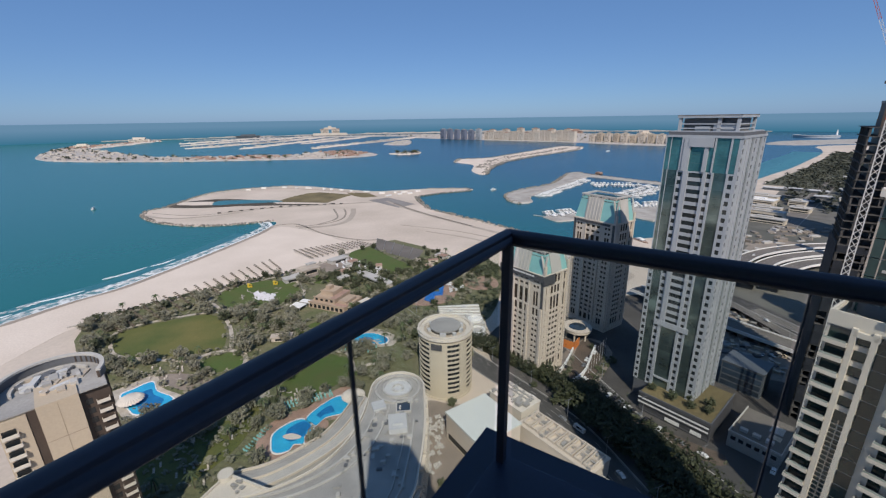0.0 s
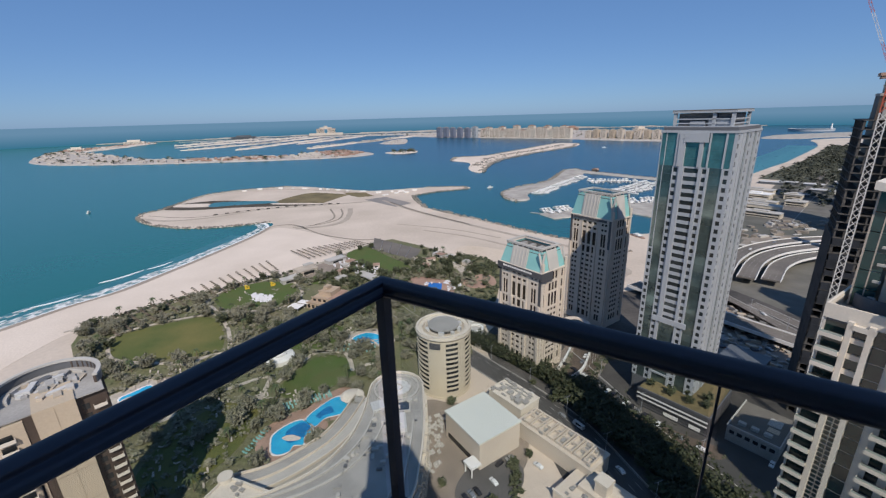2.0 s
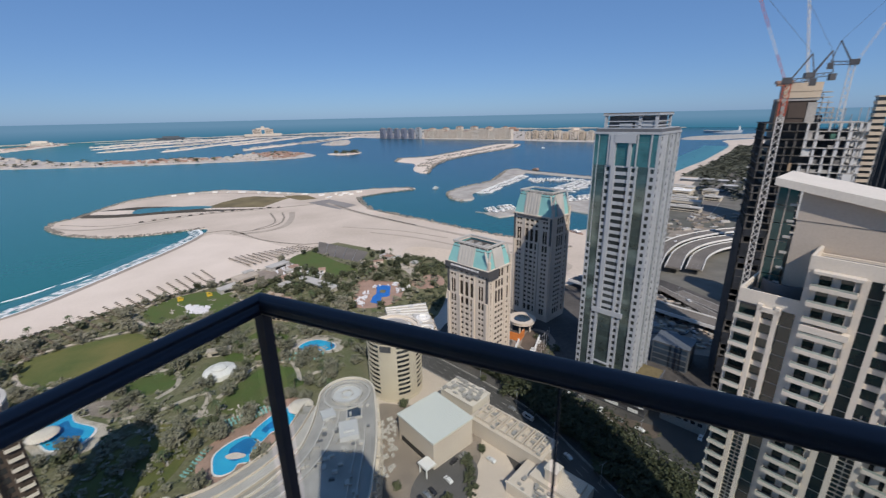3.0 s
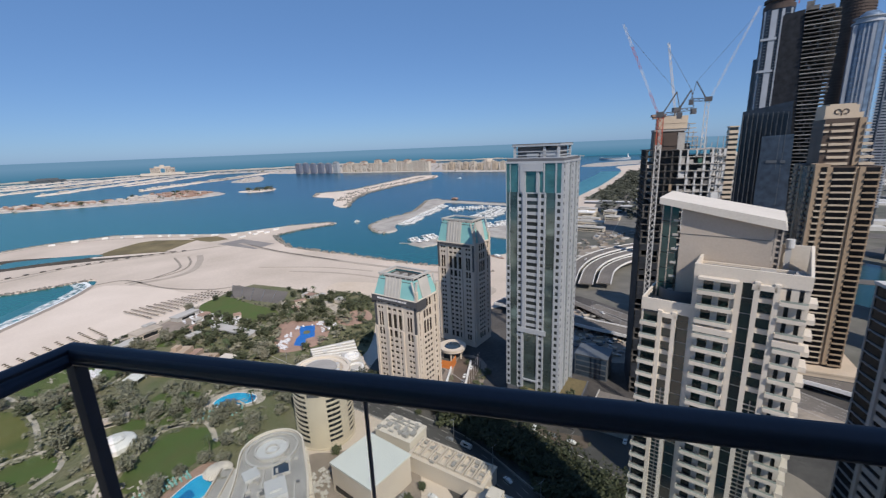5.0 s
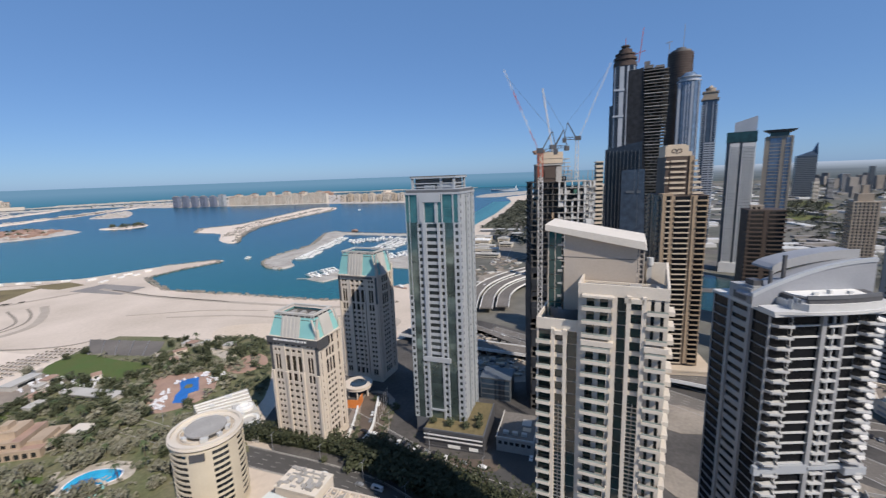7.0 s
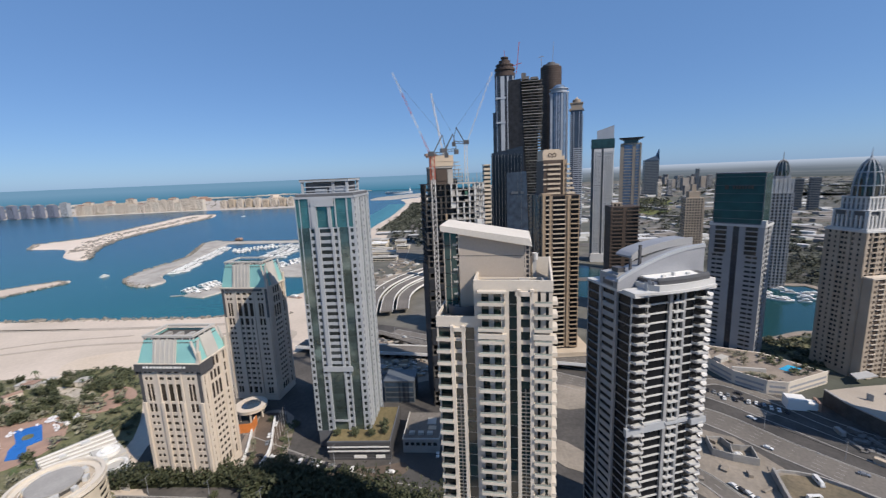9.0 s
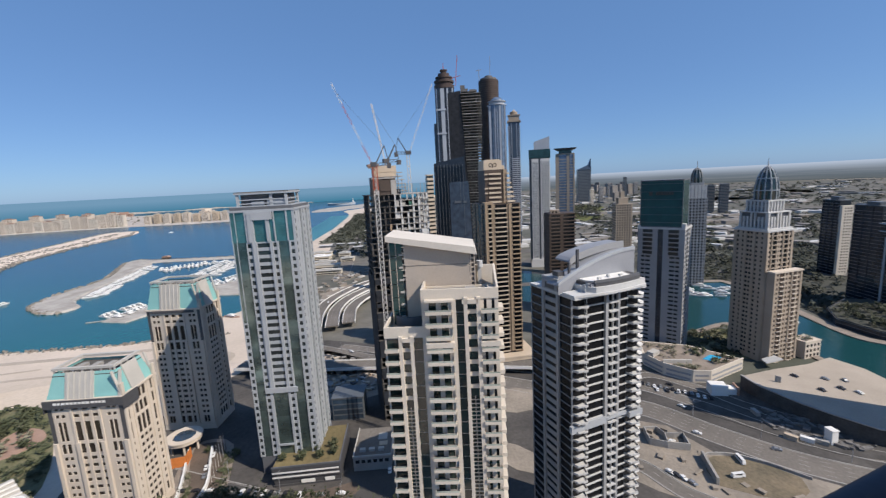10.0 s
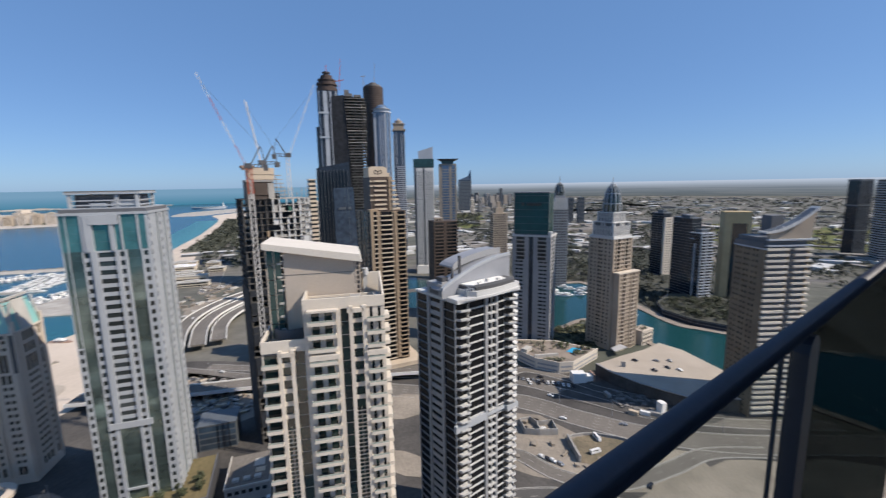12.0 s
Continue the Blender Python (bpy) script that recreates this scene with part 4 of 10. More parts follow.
for k, (a, b) in enumerate(((0.0, 16.0), (0.0, 34.0))):
    ob = part("shallows", ribbon(line_of([(-420, 120), (-388, 200), (-350, 290), (-331.5, 335), (-309.5, 368), (-294, 416), (-273, 494), (-258, 560)]), a, b, -0.95, -0.6 - 0.05 * k), SHALLOW if k == 0 else SHALLOW2, None, "pale turquoise shallows along the beach", "structure")
    tagged(ob, category="sea")
# thin sandy fronds of the palm island
for pts, w in (([(-1880, 3124), (-1838, 3352), (-1640, 4200)], 50), ([(-1517, 2568), (-1423, 2773), (-1150, 3500)], 44), ([(-1141, 2457), (-1104, 2716), (-900, 3850)], 46), ([(-2207, 2736), (-2344, 3215), (-2500, 3850)], 70), ([(-709, 2388), (-595, 2743), (-300, 3350)], 44),
               ([(-1720, 2860), (-1600, 3300), (-1380, 4050)], 50), ([(-1330, 3000), (-1220, 3450), (-1060, 4250)], 55), ([(-930, 2900), (-820, 3350), (-640, 4100)], 52), ([(-520, 2850), (-380, 3250), (-120, 3900)], 52), ([(-1500, 3300), (-1380, 3800), (-1280, 4350)], 50)):
    ob = part("island_frond", fill(streak(pts, w * 2, 3), -3, 1.6, 6), SAND, None, "thin sandy frond of the palm island", "structure")
    tagged(ob, category="island")
    villas("villa_rows", "row of villas along a thin frond", streak(pts, w, 4), 34, int(-pts[0][0]), 4, 7, VILLA)

# ---- streets ----
def street(name, label, pts, width, lanes, z=0.12, material=ASPHALT, deck=0.0, kerb=True):
    """A carriageway with kerbs and lane paint; deck: thickness of a raised one."""
    line = line_of(pts)
    w = width / 2
    ob = part(name, ribbon(line, -w, w, z - 0.12 - deck, z), material, None, label, "structure")
    tagged(ob, category="road")
    marks = [ribbon(line, s * (w - 0.5) - 0.12, s * (w - 0.5) + 0.12, z, z + 0.012) for s in (-1, 1)]
    for i in range(1, lanes):
        d = dashes(line, -w + width * i / lanes, 0.24, z + 0.01, 4.0, 5.0)
        if d[0]:
            marks.append(d)
    part("lane_marking", join(marks), ROADPAINT, ob, "white lane paint", "stuff")
    if kerb:
        h = 0.9 if deck else 0.16
        for s in (-1, 1):
            a, b = (w, w + 0.5) if s > 0 else (-w - 0.5, -w)
            part("kerb", ribbon(line, a, b, z - 0.12 - deck, z + h), WHITE if deck else ROADPAINT, ob, "pale concrete parapet" if deck else "pale stone kerb")
    return ob


street("road", "two-way asphalt street beside the hotels", [(-60, 345), (-12, 276), (22, 232), (50, 195), (66, 168), (78, 130), (96, 70), (110, 0), (100, -80)], 14, 4)
street("road", "asphalt street in the shade of the towers", [(75, 255), (92, 195), (104, 155), (113, 136), (124, 110), (150, 70), (180, 30), (190, -20), (170, -120)], 11, 2, 0.16)
street("road", "broad dual carriageway with lane paint", [(232, 330), (243, 240), (262, 120), (272, 45), (262, 0), (256, -40), (262, -90), (280, -150), (310, -260)], 18, 5, 0.14, DUSTY)
street("road", "service road beside the dual carriageway", [(250, 300), (280, 160), (300, 60), (293, 10), (280, -40), (284, -90), (300, -150)], 10, 3, 0.2, DUSTY)
street("road", "curving slip road of the junction", [(205, 60), (214, 35), (203, 8), (206, -20), (226, -46), (246, -68), (257, -100)], 9, 2, 0.24, DUSTY)
sheet("sand_lot", "bare trodden earth below the balcony", "ground", [(198, -28), (220, -54), (243, -76), (250, -104), (262, -150), (200, -170), (176, -70)], 0.0, 0.26, LOT, soft=2)
street("road", "side road in front of the marina podium", [(300, 60), (322, 44), (316, 10), (306, -12), (300, -40)], 8, 2, 0.26, DUSTY)
for i, o in enumerate((0, 24, 48)):
    street("overpass", "curved white-edged ramp of the interchange", [(255 + o * 0.7, 345 - o * 0.3, 7), (300 + o * 0.6, 392 - o * 0.5, 7), (352 + o * 0.5, 425 - o * 0.75, 7), (425 + o * 0.3, 442 - o, 7), (520, 440 - o, 5), (640, 420 - o, 3)], 13, 3, 0.1, DUSTY, 1.2)
street("overpass", "flat concrete road bridge", [(170, 335, 6), (205, 270, 6), (226, 236, 6), (255, 186, 6), (284, 132, 6), (300, 95, 5)], 15, 4, 0.1, DUSTY, 1.4)
ob = part("bridge_wall", ribbon(line_of([(262, 352), (310, 400), (360, 432), (420, 448)]), -1, 1, 0, 7), CONCRETE, None, "shaded retaining wall under the ramps", "structure")
tagged(ob, category="wall")
sheet("sand_lot", "sandy vacant lot with parked cars", "ground", [(205, 58), (245, 60), (258, 25), (243, 0), (245, -60), (220, -60), (200, -20)], 0.0, 0.13, LOT, soft=2)
sheet("sand_lot", "bare sandy verge beside the slip road", "ground", [(248, 131), (260, 108), (237, 99), (223, 119)], 0.0, 0.29, LOT, soft=2)
sheet("sand_lot", "trodden sandy plot between the towers", "ground", [(195, 104), (195, 82), (180, 76), (180, 96)], 0.0, 0.28, LOT, soft=2)
sheet("sand_lot", "pale bare plot beside the canal", "ground", [(331, -12), (352, -30), (372, -50), (392, -64), (380, -80), (340, -104), (301, -97), (293.5, -70), (299.5, -53.8), (306, -39.8), (319, -21.2)], 0.0, 9.0, TRACK, soft=0)
sheet("sand_lot", "dusty construction yard", "ground", [(190, 300), (228, 330), (240, 260), (228, 200), (180, 215), (160, 250)], 0.0, 0.14, PAVING, soft=2)
sheet("water_canal", "green marina canal between towers", "water", [(470, 320), (455, 150), (420, 40), (428, 22), (470, -4), (445, -42), (407, -64), (357, -102), (300, -170), (250, -300), (380, -320), (430, -220), (465, -125),
      (478, -95), (530, -66), (640, -5), (632, 40), (590, 120), (610, 320)], 0.0, 0.22, CANAL, soft=3)
ob = part("quay", ribbon(line_of([(457, 150), (421, 42), (428, 24), (468, -4), (445, -40), (407, -62), (357, -100), (300, -168)]), -3, 3, 0.0, 1.2), PAVING, None, "stone quay along the canal", "structure")
tagged(ob, category="quay")
ob = part("quay", ribbon(line_of([(600, 200), (634, 40), (640, -3), (530, -64), (478, -93), (465, -123), (430, -218)]), -5, 5, 0.0, 1.0), PAVING, None, "planted far quay of the canal", "structure")
tagged(ob, category="quay")


# ---- the balcony ----
CORNER, RAIL_Z, TURN = (-0.714, 1.446), 149.45, -34.0
FLOOR_Z = RAIL_Z - 1.10
# Slab shade and blue sky reflection are mixed into this colour.
SLABTONE = mat("dark blue glazed edge", (0.016, 0.025, 0.05), 0.4, 0.08, 2.0, 40.0)
TINT = glass_mat("dark tinted glass", (0.17, 0.20, 0.21))


def tube(path, radius, n=20):
    """A round bar along corner points, mitred."""
    v, f = [], []
    for i, p in enumerate(path):
        p = Vector(p)
        a = (p - Vector(path[i - 1])).normalized() if i else (Vector(path[1]) - p).normalized()
        b = (Vector(path[i + 1]) - p).normalized() if i < len(path) - 1 else a
        m = (a + b).normalized()
        side = Vector((0, 0, 1)).cross(m).normalized() / max(m.dot(a), 0.3)
        for k in range(n):
            t = 2 * math.pi * k / n
            v.append(tuple(p + side * radius * math.cos(t) + Vector((0, 0, 1)) * radius * math.sin(t)))
    for i in range(len(path) - 1):
        f += [(i * n + k, i * n + (k + 1) % n, (i + 1) * n + (k + 1) % n, (i + 1) * n + k) for k in range(n)]
    f += [tuple(range(n)), tuple(range((len(path) - 1) * n, len(path) * n))[::-1]]
    return v, f


rail = thing("balcony_railing", "dark navy metal balcony railing with clear glass panels", "railing", *CORNER, FLOOR_Z, TURN)
part("top_rail", tube([(0, -2.3, 1.1), (0, -0.02, 1.1), (0, 0, 1.1), (0.02, 0, 1.1), (8.4, 0, 1.1)], 0.033), NAVY, rail, "round navy handrail with a soft sheen", smooth=True)
part("post", box(-0.018, 0.018, -0.018, 0.018, 0.0, 1.075), NAVY, rail, "square navy corner post")
part("post", extrude_y([(3.74, 0.0), (3.88, 0.0), (3.88, 1.0), (3.866, 1.035), (3.83, 1.06), (3.79, 1.06), (3.754, 1.035), (3.74, 1.0)], -0.03, 0.03), NAVY, rail, "flat navy end post with a rounded head")
part("seal", box(3.60, 3.612, 0.016, 0.03, 0.0, 1.06), NAVY, rail)
for u in (0.92, 2.15):
    part("seal", box(u + 0.004, u + 0.009, 0.016, 0.03, 0.0, 1.06), NAVY, rail)
part("seal", box(-0.03, -0.016, -0.849, -0.844, 0.0, 1.06), NAVY, rail)
for u0, u1 in ((0.04, 0.915), (0.937, 2.145), (2.167, 3.73)):
    g = part("glass_panel", box(u0, u1, 0.018, 0.028, 0.02, 1.07), GLASS, rail, "clear glass panel")
    g.visible_shadow = False
for u0, u1 in ((-0.835, -0.04), (-2.2, -0.857)):
    g = part("glass_panel", box(-0.028, -0.018, u0, u1, 0.02, 1.07), GLASS, rail, "clear glass panel")
    g.visible_shadow = False
# Tinted panel; the length below the floor is added to darken the ground behind.
part("tinted_panel", box(3.89, 8.3, 0.018, 0.028, -5.0, 1.07), TINT, rail, "tall dark tinted glass screen")
slab = thing("balcony_slab", "dark balcony floor slab with a glazed blue edge", "balcony", *CORNER, FLOOR_Z, TURN, kind="structure")
part("floor_tile", box(-0.16, 4.1, -2.3, 0.16, -0.22, 0.0), SLABTONE, slab)
home = Block("apartment_tower", "plain rendered apartment tower carrying the balcony", "tower", *CORNER, TURN)
home.add("wall", box(-7, 6.5, -24, -2.32, 0, 153.2), CREAM)
home.add("wall", box(6.5, 15, -24, -2.32, 0, 120), CREAM)
home.add("parapet", join([box(-7.1, 6.6, -2.6, -2.2, 151.6, 153.6)]), CREAM)
home.add("crown", moved(prism([(-18.9, -4.4), (-14, -40), (11.5, -36), (-2.0, -8.0)], 0, 169), (Matrix.Translation((*CORNER, 0)) @ pose(0, 0, 0, 0, 0, TURN)).inverted()), CREAM)
home.done()


# ---- towers near by ----
def shell(B, W, D, z0, z1, material=DARKGREY, name="core"):
    B.add(name, box(0.42, W - 0.42, 0.42, D - 0.42, z0, z1), material)


def at_az(az, d):
    return d * math.sin(radians(-az)), d * math.cos(radians(az))


PENTWALL = mat("greyish pink render", (0.45, 0.385, 0.32), 0.85, 0.05, 0.06, 2.5, 0.05, tint=(0.39, 0.335, 0.28))
# cream balcony tower
B = Block("apartment_tower", "cream rendered apartment tower with stacked white balconies", "tower", 73.0, 70.8, -58)
FH = 3.3
B.add("core", box(10.4, 28.6, 0.4, 21.6, 0, 121), DARKGREY)
B.add("core", box(0.4, 10.4, 1.2, 21.6, 0, 111.6), DARKGREY)
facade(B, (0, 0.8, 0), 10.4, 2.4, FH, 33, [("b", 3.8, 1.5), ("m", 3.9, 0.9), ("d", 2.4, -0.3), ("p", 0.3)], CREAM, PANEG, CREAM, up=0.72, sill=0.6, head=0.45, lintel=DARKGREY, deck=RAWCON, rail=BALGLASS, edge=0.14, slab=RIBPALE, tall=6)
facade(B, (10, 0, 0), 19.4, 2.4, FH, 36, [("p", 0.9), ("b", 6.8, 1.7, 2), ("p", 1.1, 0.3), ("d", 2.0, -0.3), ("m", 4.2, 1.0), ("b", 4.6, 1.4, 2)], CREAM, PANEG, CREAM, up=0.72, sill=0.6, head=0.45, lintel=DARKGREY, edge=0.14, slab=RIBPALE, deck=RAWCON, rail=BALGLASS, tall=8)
for u0, u1, d, zs in ((10.9, 17.9, 1.75, (121.5, 110.6)), (24.4, 29.3, 1.45, (110.6, ))):
    for z in zs:
        B.piece("balcony_hood", CREAM, (0, 0, 0), u0, u1, -0.1, d, z - (0.5 if z > 120 else 1.3), z)
B.each("pier_cap", [box(20.1, 24.1, -1.0, 0.0, 120.2, 121.3), box(4.0, 7.6, -0.1, 0.8, 110.4, 111.4)], CREAM)
facade(B, (29, 0, 90), 22, 2.4, FH, 36, [("b", 4, 1.2), ("s", 4), ("w", 2), ("s", 3), ("w", 2), ("s", 6)], CREAM, PANE, CREAM, pieces=False)
B.wall("wall", CREAM, (0, 22, 270), 0, 21, -0.4, 0, 2, 113)
B.wall("wall", CREAM, (29, 22, 180), 0, 29, -0.4, 0, 2, 122)
B.add("parapet", join([box(9.9, 29.1, -0.1, 0.4, 121.2, 123.9), box(9.9, 10.4, 0.4, 22, 111, 123.9), box(-0.1, 9.9, 0.7, 1.1, 111.3, 114.2), box(-0.1, 0.3, 1.1, 22, 111.3, 114.2),
                       box(10.4, 28.6, 8.0, 8.4, 121.0, 122.6)]), CREAM)
B.add("roof", join([box(10.4, 28.6, 0.4, 9, 120.8, 121.4), box(0.3, 9.9, 1.1, 22, 111.2, 111.8)]), ROOFTAN)
B.add("roof_pool", box(1.0, 5.0, 2.5, 6.0, 111.8, 112.3), POOLBLUE)
B.add("planter", box(5.6, 9.4, 1.3, 2.2, 111.8, 113.2), LEAFD)
pent_v = [(5.2, 9, 111.5), (22.4, 9, 111.5), (22.4, 9, 131.3), (5.2, 9, 134.4), (5.2, 21, 111.5), (22.4, 21, 111.5), (22.4, 21, 131.3), (5.2, 21, 134.4)]
B.add("penthouse", (pent_v, [(0, 1, 2, 3), (1, 5, 6, 2), (5, 4, 7, 6), (4, 0, 3, 7)]), PENTWALL)
B.add("penthouse_groove", box(5.2, 22.4, 8.93, 9.0, 128.2, 128.34), RAWCON)
roof_v = [(0.6, 7.4, 135.2), (24.4, 7.4, 130.9), (24.4, 22, 130.9), (0.6, 22, 135.2), (0.6, 7.4, 136.7), (23.8, 7.4, 132.9), (23.8, 22, 132.9), (0.6, 22, 136.7)]
B.add("penthouse_roof", (roof_v, list(BOXF)), PALECAP)
for k in range(6):
    B.piece("glass_panel", DARKTEAL, (1.3, 9.4, 0), 0, 3.2, -0.05, 0.05, 112 + 3.8 * k, 115.6 + 3.8 * k)
    B.piece("side_bracket", RIBPALE, (3.6, 9.3, 0), 0, 1.2, 0.0, 0.3, 114 + 3.4 * k, 114.5 + 3.4 * k)
B.each("penthouse_frame", [box(1.0, 1.3, 9.3, 20, 111.5, 135.2), box(2.8, 3.0, 9.3, 9.5, 111.5, 134.9), box(22.5, 22.9, 9.0, 9.6, 121, 131.2), box(23.6, 23.9, 9.0, 9.6, 121, 131)], PENTWALL)
B.add("louvre_shadow", box(22.9, 23.6, 9.4, 9.6, 121, 131), STEELY)
for k in range(7):
    B.piece("louvre", PENTWALL, (22.9, 9.2, 0), 0, 0.7, -0.1, 0.1, 122 + 1.25 * k, 122.4 + 1.25 * k)
rake = [(28.6, 0.4, 121.2), (29.1, 0.4, 121.2), (29.1, 13, 121.2), (28.6, 13, 121.2), (28.6, 0.4, 123.9), (29.1, 0.4, 123.9), (29.1, 11, 127.6), (28.6, 11, 127.6)]
B.add("raking_parapet", (rake, list(BOXF)), CREAM)
B.add("back_parapet", join([box(24.0, 29.1, 13, 13.5, 121.2, 127.0), box(28.6, 29.1, 13.5, 22, 121.2, 124)]), CREAM)
B.add("roof_tank", join([box(24.6, 25.6, 11.4, 12.4, 121.4, 126.6), disc(0.8, 126.6, 128.4, 14, 25.2, 11.9)]), PALEGREY)
B.each("gutter_pipe", [box(11, 25, 4.4, 4.55, 122.2, 122.35), box(11, 25, 6.2, 6.35, 122.4, 122.55)] + [box(11 + 2.3 * q, 11.15 + 2.3 * q, 4.4, 6.35, 122.0, 122.4) for q in range(7)], CONCRETE)
B.add("terrace_drum", ring(4.6, 5.0, 111.6, 114.6, 26, 200, 330, 6.0, 12.0), DARKGREY)
B.each("roof_unit", [box(12, 20, 3.0, 3.3, 121.4, 122.5), box(21, 23.5, 4, 6.5, 121.4, 122.9), box(26.6, 28.0, 3, 5.5, 121.4, 123.2)], CONCRETE)
B.done()

SHADEGREY = mat("mid grey render", (0.22, 0.225, 0.235), 0.7, 0.05, 0.07, 2.0, tint=(0.18, 0.185, 0.195))
# grey tower with a vaulted roof
B = Block("apartment_tower", "light grey apartment tower with rounded balconies and a curved roof", "tower", 135.7, 43.2, -33)
shell(B, 31, 24, 0, 108.5)
FH, NF = 3.3, 32
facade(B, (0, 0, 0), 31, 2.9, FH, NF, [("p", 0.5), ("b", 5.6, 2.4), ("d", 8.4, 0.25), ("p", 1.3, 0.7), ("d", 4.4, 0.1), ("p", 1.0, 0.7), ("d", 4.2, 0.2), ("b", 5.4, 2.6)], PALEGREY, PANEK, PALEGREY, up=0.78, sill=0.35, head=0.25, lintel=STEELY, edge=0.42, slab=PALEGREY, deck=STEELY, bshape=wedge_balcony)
for k in range(NF):
    z = 2.9 + FH * k
    B.wall("rows_of_frames", PALEGREY, (0, 0, 0), 17.9, 18.15, -0.2, 0.5, z + 0.1, z + FH - 0.4)
    B.wall("rows_of_frames", PALEGREY, (0, 0, 0), 16.2, 20.2, 0.12, 0.9, z + FH - 0.7, z + FH - 0.1)
    B.wall("rows_of_posts", PALEGREY, (0, 0, 0), 6.0, 6.2, 0.3, 0.5, z, z + FH - 0.4)
# Left side gets a darker copy of the pale render, for its shade.
facade(B, (0, 24, 270), 24, 2.9, FH, NF, [("d", 2.6, 0.1), ("d", 5.2, 0.3), ("p", 1.2, 0.6), ("w", 7.2), ("p", 1.2, 0.6), ("d", 6.2, 0.0)], SHADEGREY, PANEK, SHADEGREY, up=0.5, sill=1.3, head=0.5, lintel=STEELY, edge=0.28, slab=SHADEGREY, deck=STEELY)
facade(B, (31, 0, 90), 24, 2.9, FH, NF, [("b", 6, 2.0), ("w", 3), ("b", 6, 2.0), ("s", 8)], GREYTOWER, PANE, WHITE, pieces=False)
B.wall("wall", GREYTOWER, (31, 24, 180), 0, 31, -0.4, 0, 0, 108.5)
B.each("mid_band", [box(-0.9, 6.2, -1.2, 0.1, 59.0, 61.8), box(6.25, 15.1, -0.9, 0.1, 59.0, 61.8), box(15.15, 24.95, -1.1, 0.1, 60.2, 61.3), box(25, 31.3, -2.3, 0.1, 59.0, 61.3)], GREYWALL)
bow = [(31.6 * q / 12, -2.2 - 2.0 * math.sin(math.pi * q / 12)) for q in range(13)]
B.add("cornice", join([box(-0.4, 31.6, -2.2, 24.2, 108.5, 109.3), prism([(-0.6, -2.2)] + bow + [(31.8, 4.0), (-0.6, 4.0)], 109.3, 110.1), prism([(5.6, 0.0)] + [(x, y + 0.6) for x, y in bow[3:]] + [(31.4, 8.0), (5.6, 8.0)], 110.1, 112.0)]), PALEGREY)
B.add("terrace_band", prism([(6.6, 1.5)] + [(x + 0.6, y + 1.5) for x, y in bow[3:12]] + [(31.0, 6.0), (6.6, 6.0)], 112.0, 113.3), STEELY)
B.each("terrace_parapet", [prism([(x0, y0 + 1.3), (x1, y1 + 1.3), (x1, y1 + 1.75), (x0, y0 + 1.75)], 113.3, 114.3) for (x0, y0), (x1, y1) in zip(bow[3:11], bow[4:12])], DARKGREY)
B.add("terrace_floor", prism([(7.6, 2.4)] + [(x, y + 2.3) for x, y in bow[4:11]] + [(28.0, 6.4), (7.6, 6.4)], 113.3, 113.55), WHITE)


def vault(x0, x1, y0, y1, za, zb, sag, thick, n=18):
    v, f = [], []
    for i in range(n + 1):
        t = i / n
        x, z = x0 + (x1 - x0) * t, za + (zb - za) * math.sin(t * math.pi / 2) ** sag
        v += [(x, y0, z - thick), (x, y1, z - thick), (x, y1, z), (x, y0, z)]
    for i in range(n):
        p, q = 4 * i, 4 * i + 4
        f += [(p + j, p + (j + 1) % 4, q + (j + 1) % 4, q + j) for j in range(4)]
    return v, f + [(3, 2, 1, 0), (4 * n, 4 * n + 1, 4 * n + 2, 4 * n + 3)]


v, f = vault(-1.4, 33.6, 5.0, 6.2, 113.2, 122.4, 0.9, 1.1)
B.add("vault_edge", (v, f), GREYWALL)
v, f = vault(-1.4, 33.6, 6.2, 12.0, 112.2, 121.4, 0.9, 0.5)
B.add("vault_roof", (v, f), VAULT)
v, f = vault(8.0, 33.6, 11.0, 19.0, 119.0, 123.4, 0.6, 0.6)
B.add("upper_roof", (v, f), VAULT)
v, f = vault(8.0, 33.6, 10.6, 11.0, 119.6, 124.0, 0.6, 2.6)
B.add("upper_roof_edge", (v, f), GREYTOWER)
wall_v = [(-1.4 + 35.0 * i / 18, 5.3, z) for i in range(19) for z in (109.0, 112.4 + 9.2 * math.sin(i / 18 * math.pi / 2) ** 0.9)]
B.add("gable_wall", (wall_v, [(2 * i, 2 * i + 2, 2 * i + 3, 2 * i + 1) for i in range(18)]), VAULT)
B.add("roof_block", join([box(-0.3, 5.0, 7.2, 16.4, 109.3, 113.9), box(-0.45, -0.3, 8.4, 14.6, 109.6, 112.4), box(0.5, 4.4, 7.6, 11.0, 113.9, 114.6)]), GREYTOWER)
B.add("block_opening", box(-0.52, -0.46, 8.8, 14.2, 109.9, 112.0), STEELY)
B.each("roof_hatch", [box(0.9, 3.6, 8.2, 11.6, 114.6, 116.2)], STEELY)
B.each("flue", [box(4.3, 5.0, 6.6, 7.3, 114.5, 119.4), box(8.6, 9.4, 7.4, 8.2, 115.5, 123.6)], STEELY)
B.each("front_box", [box(7.0, 8.6, -1.6, 0.4, 112.0, 113.0)], VAULT)
B.each("terrace_frame", [box(6.3, 6.45, -1.0, 0.4, 110.1, 113.4), box(5.0, 5.15, -1.0, 0.4, 110.1, 113.0)], GREYWALL)
B.each("roof_unit", [box(12, 13.4, 0.4, 1.2, 113.55, 114.3), box(17, 17.7, 1, 2.2, 113.55, 114.6), box(22, 23.2, 0.5, 1.5, 113.55, 114.2)], PALEGREY)
B.done()

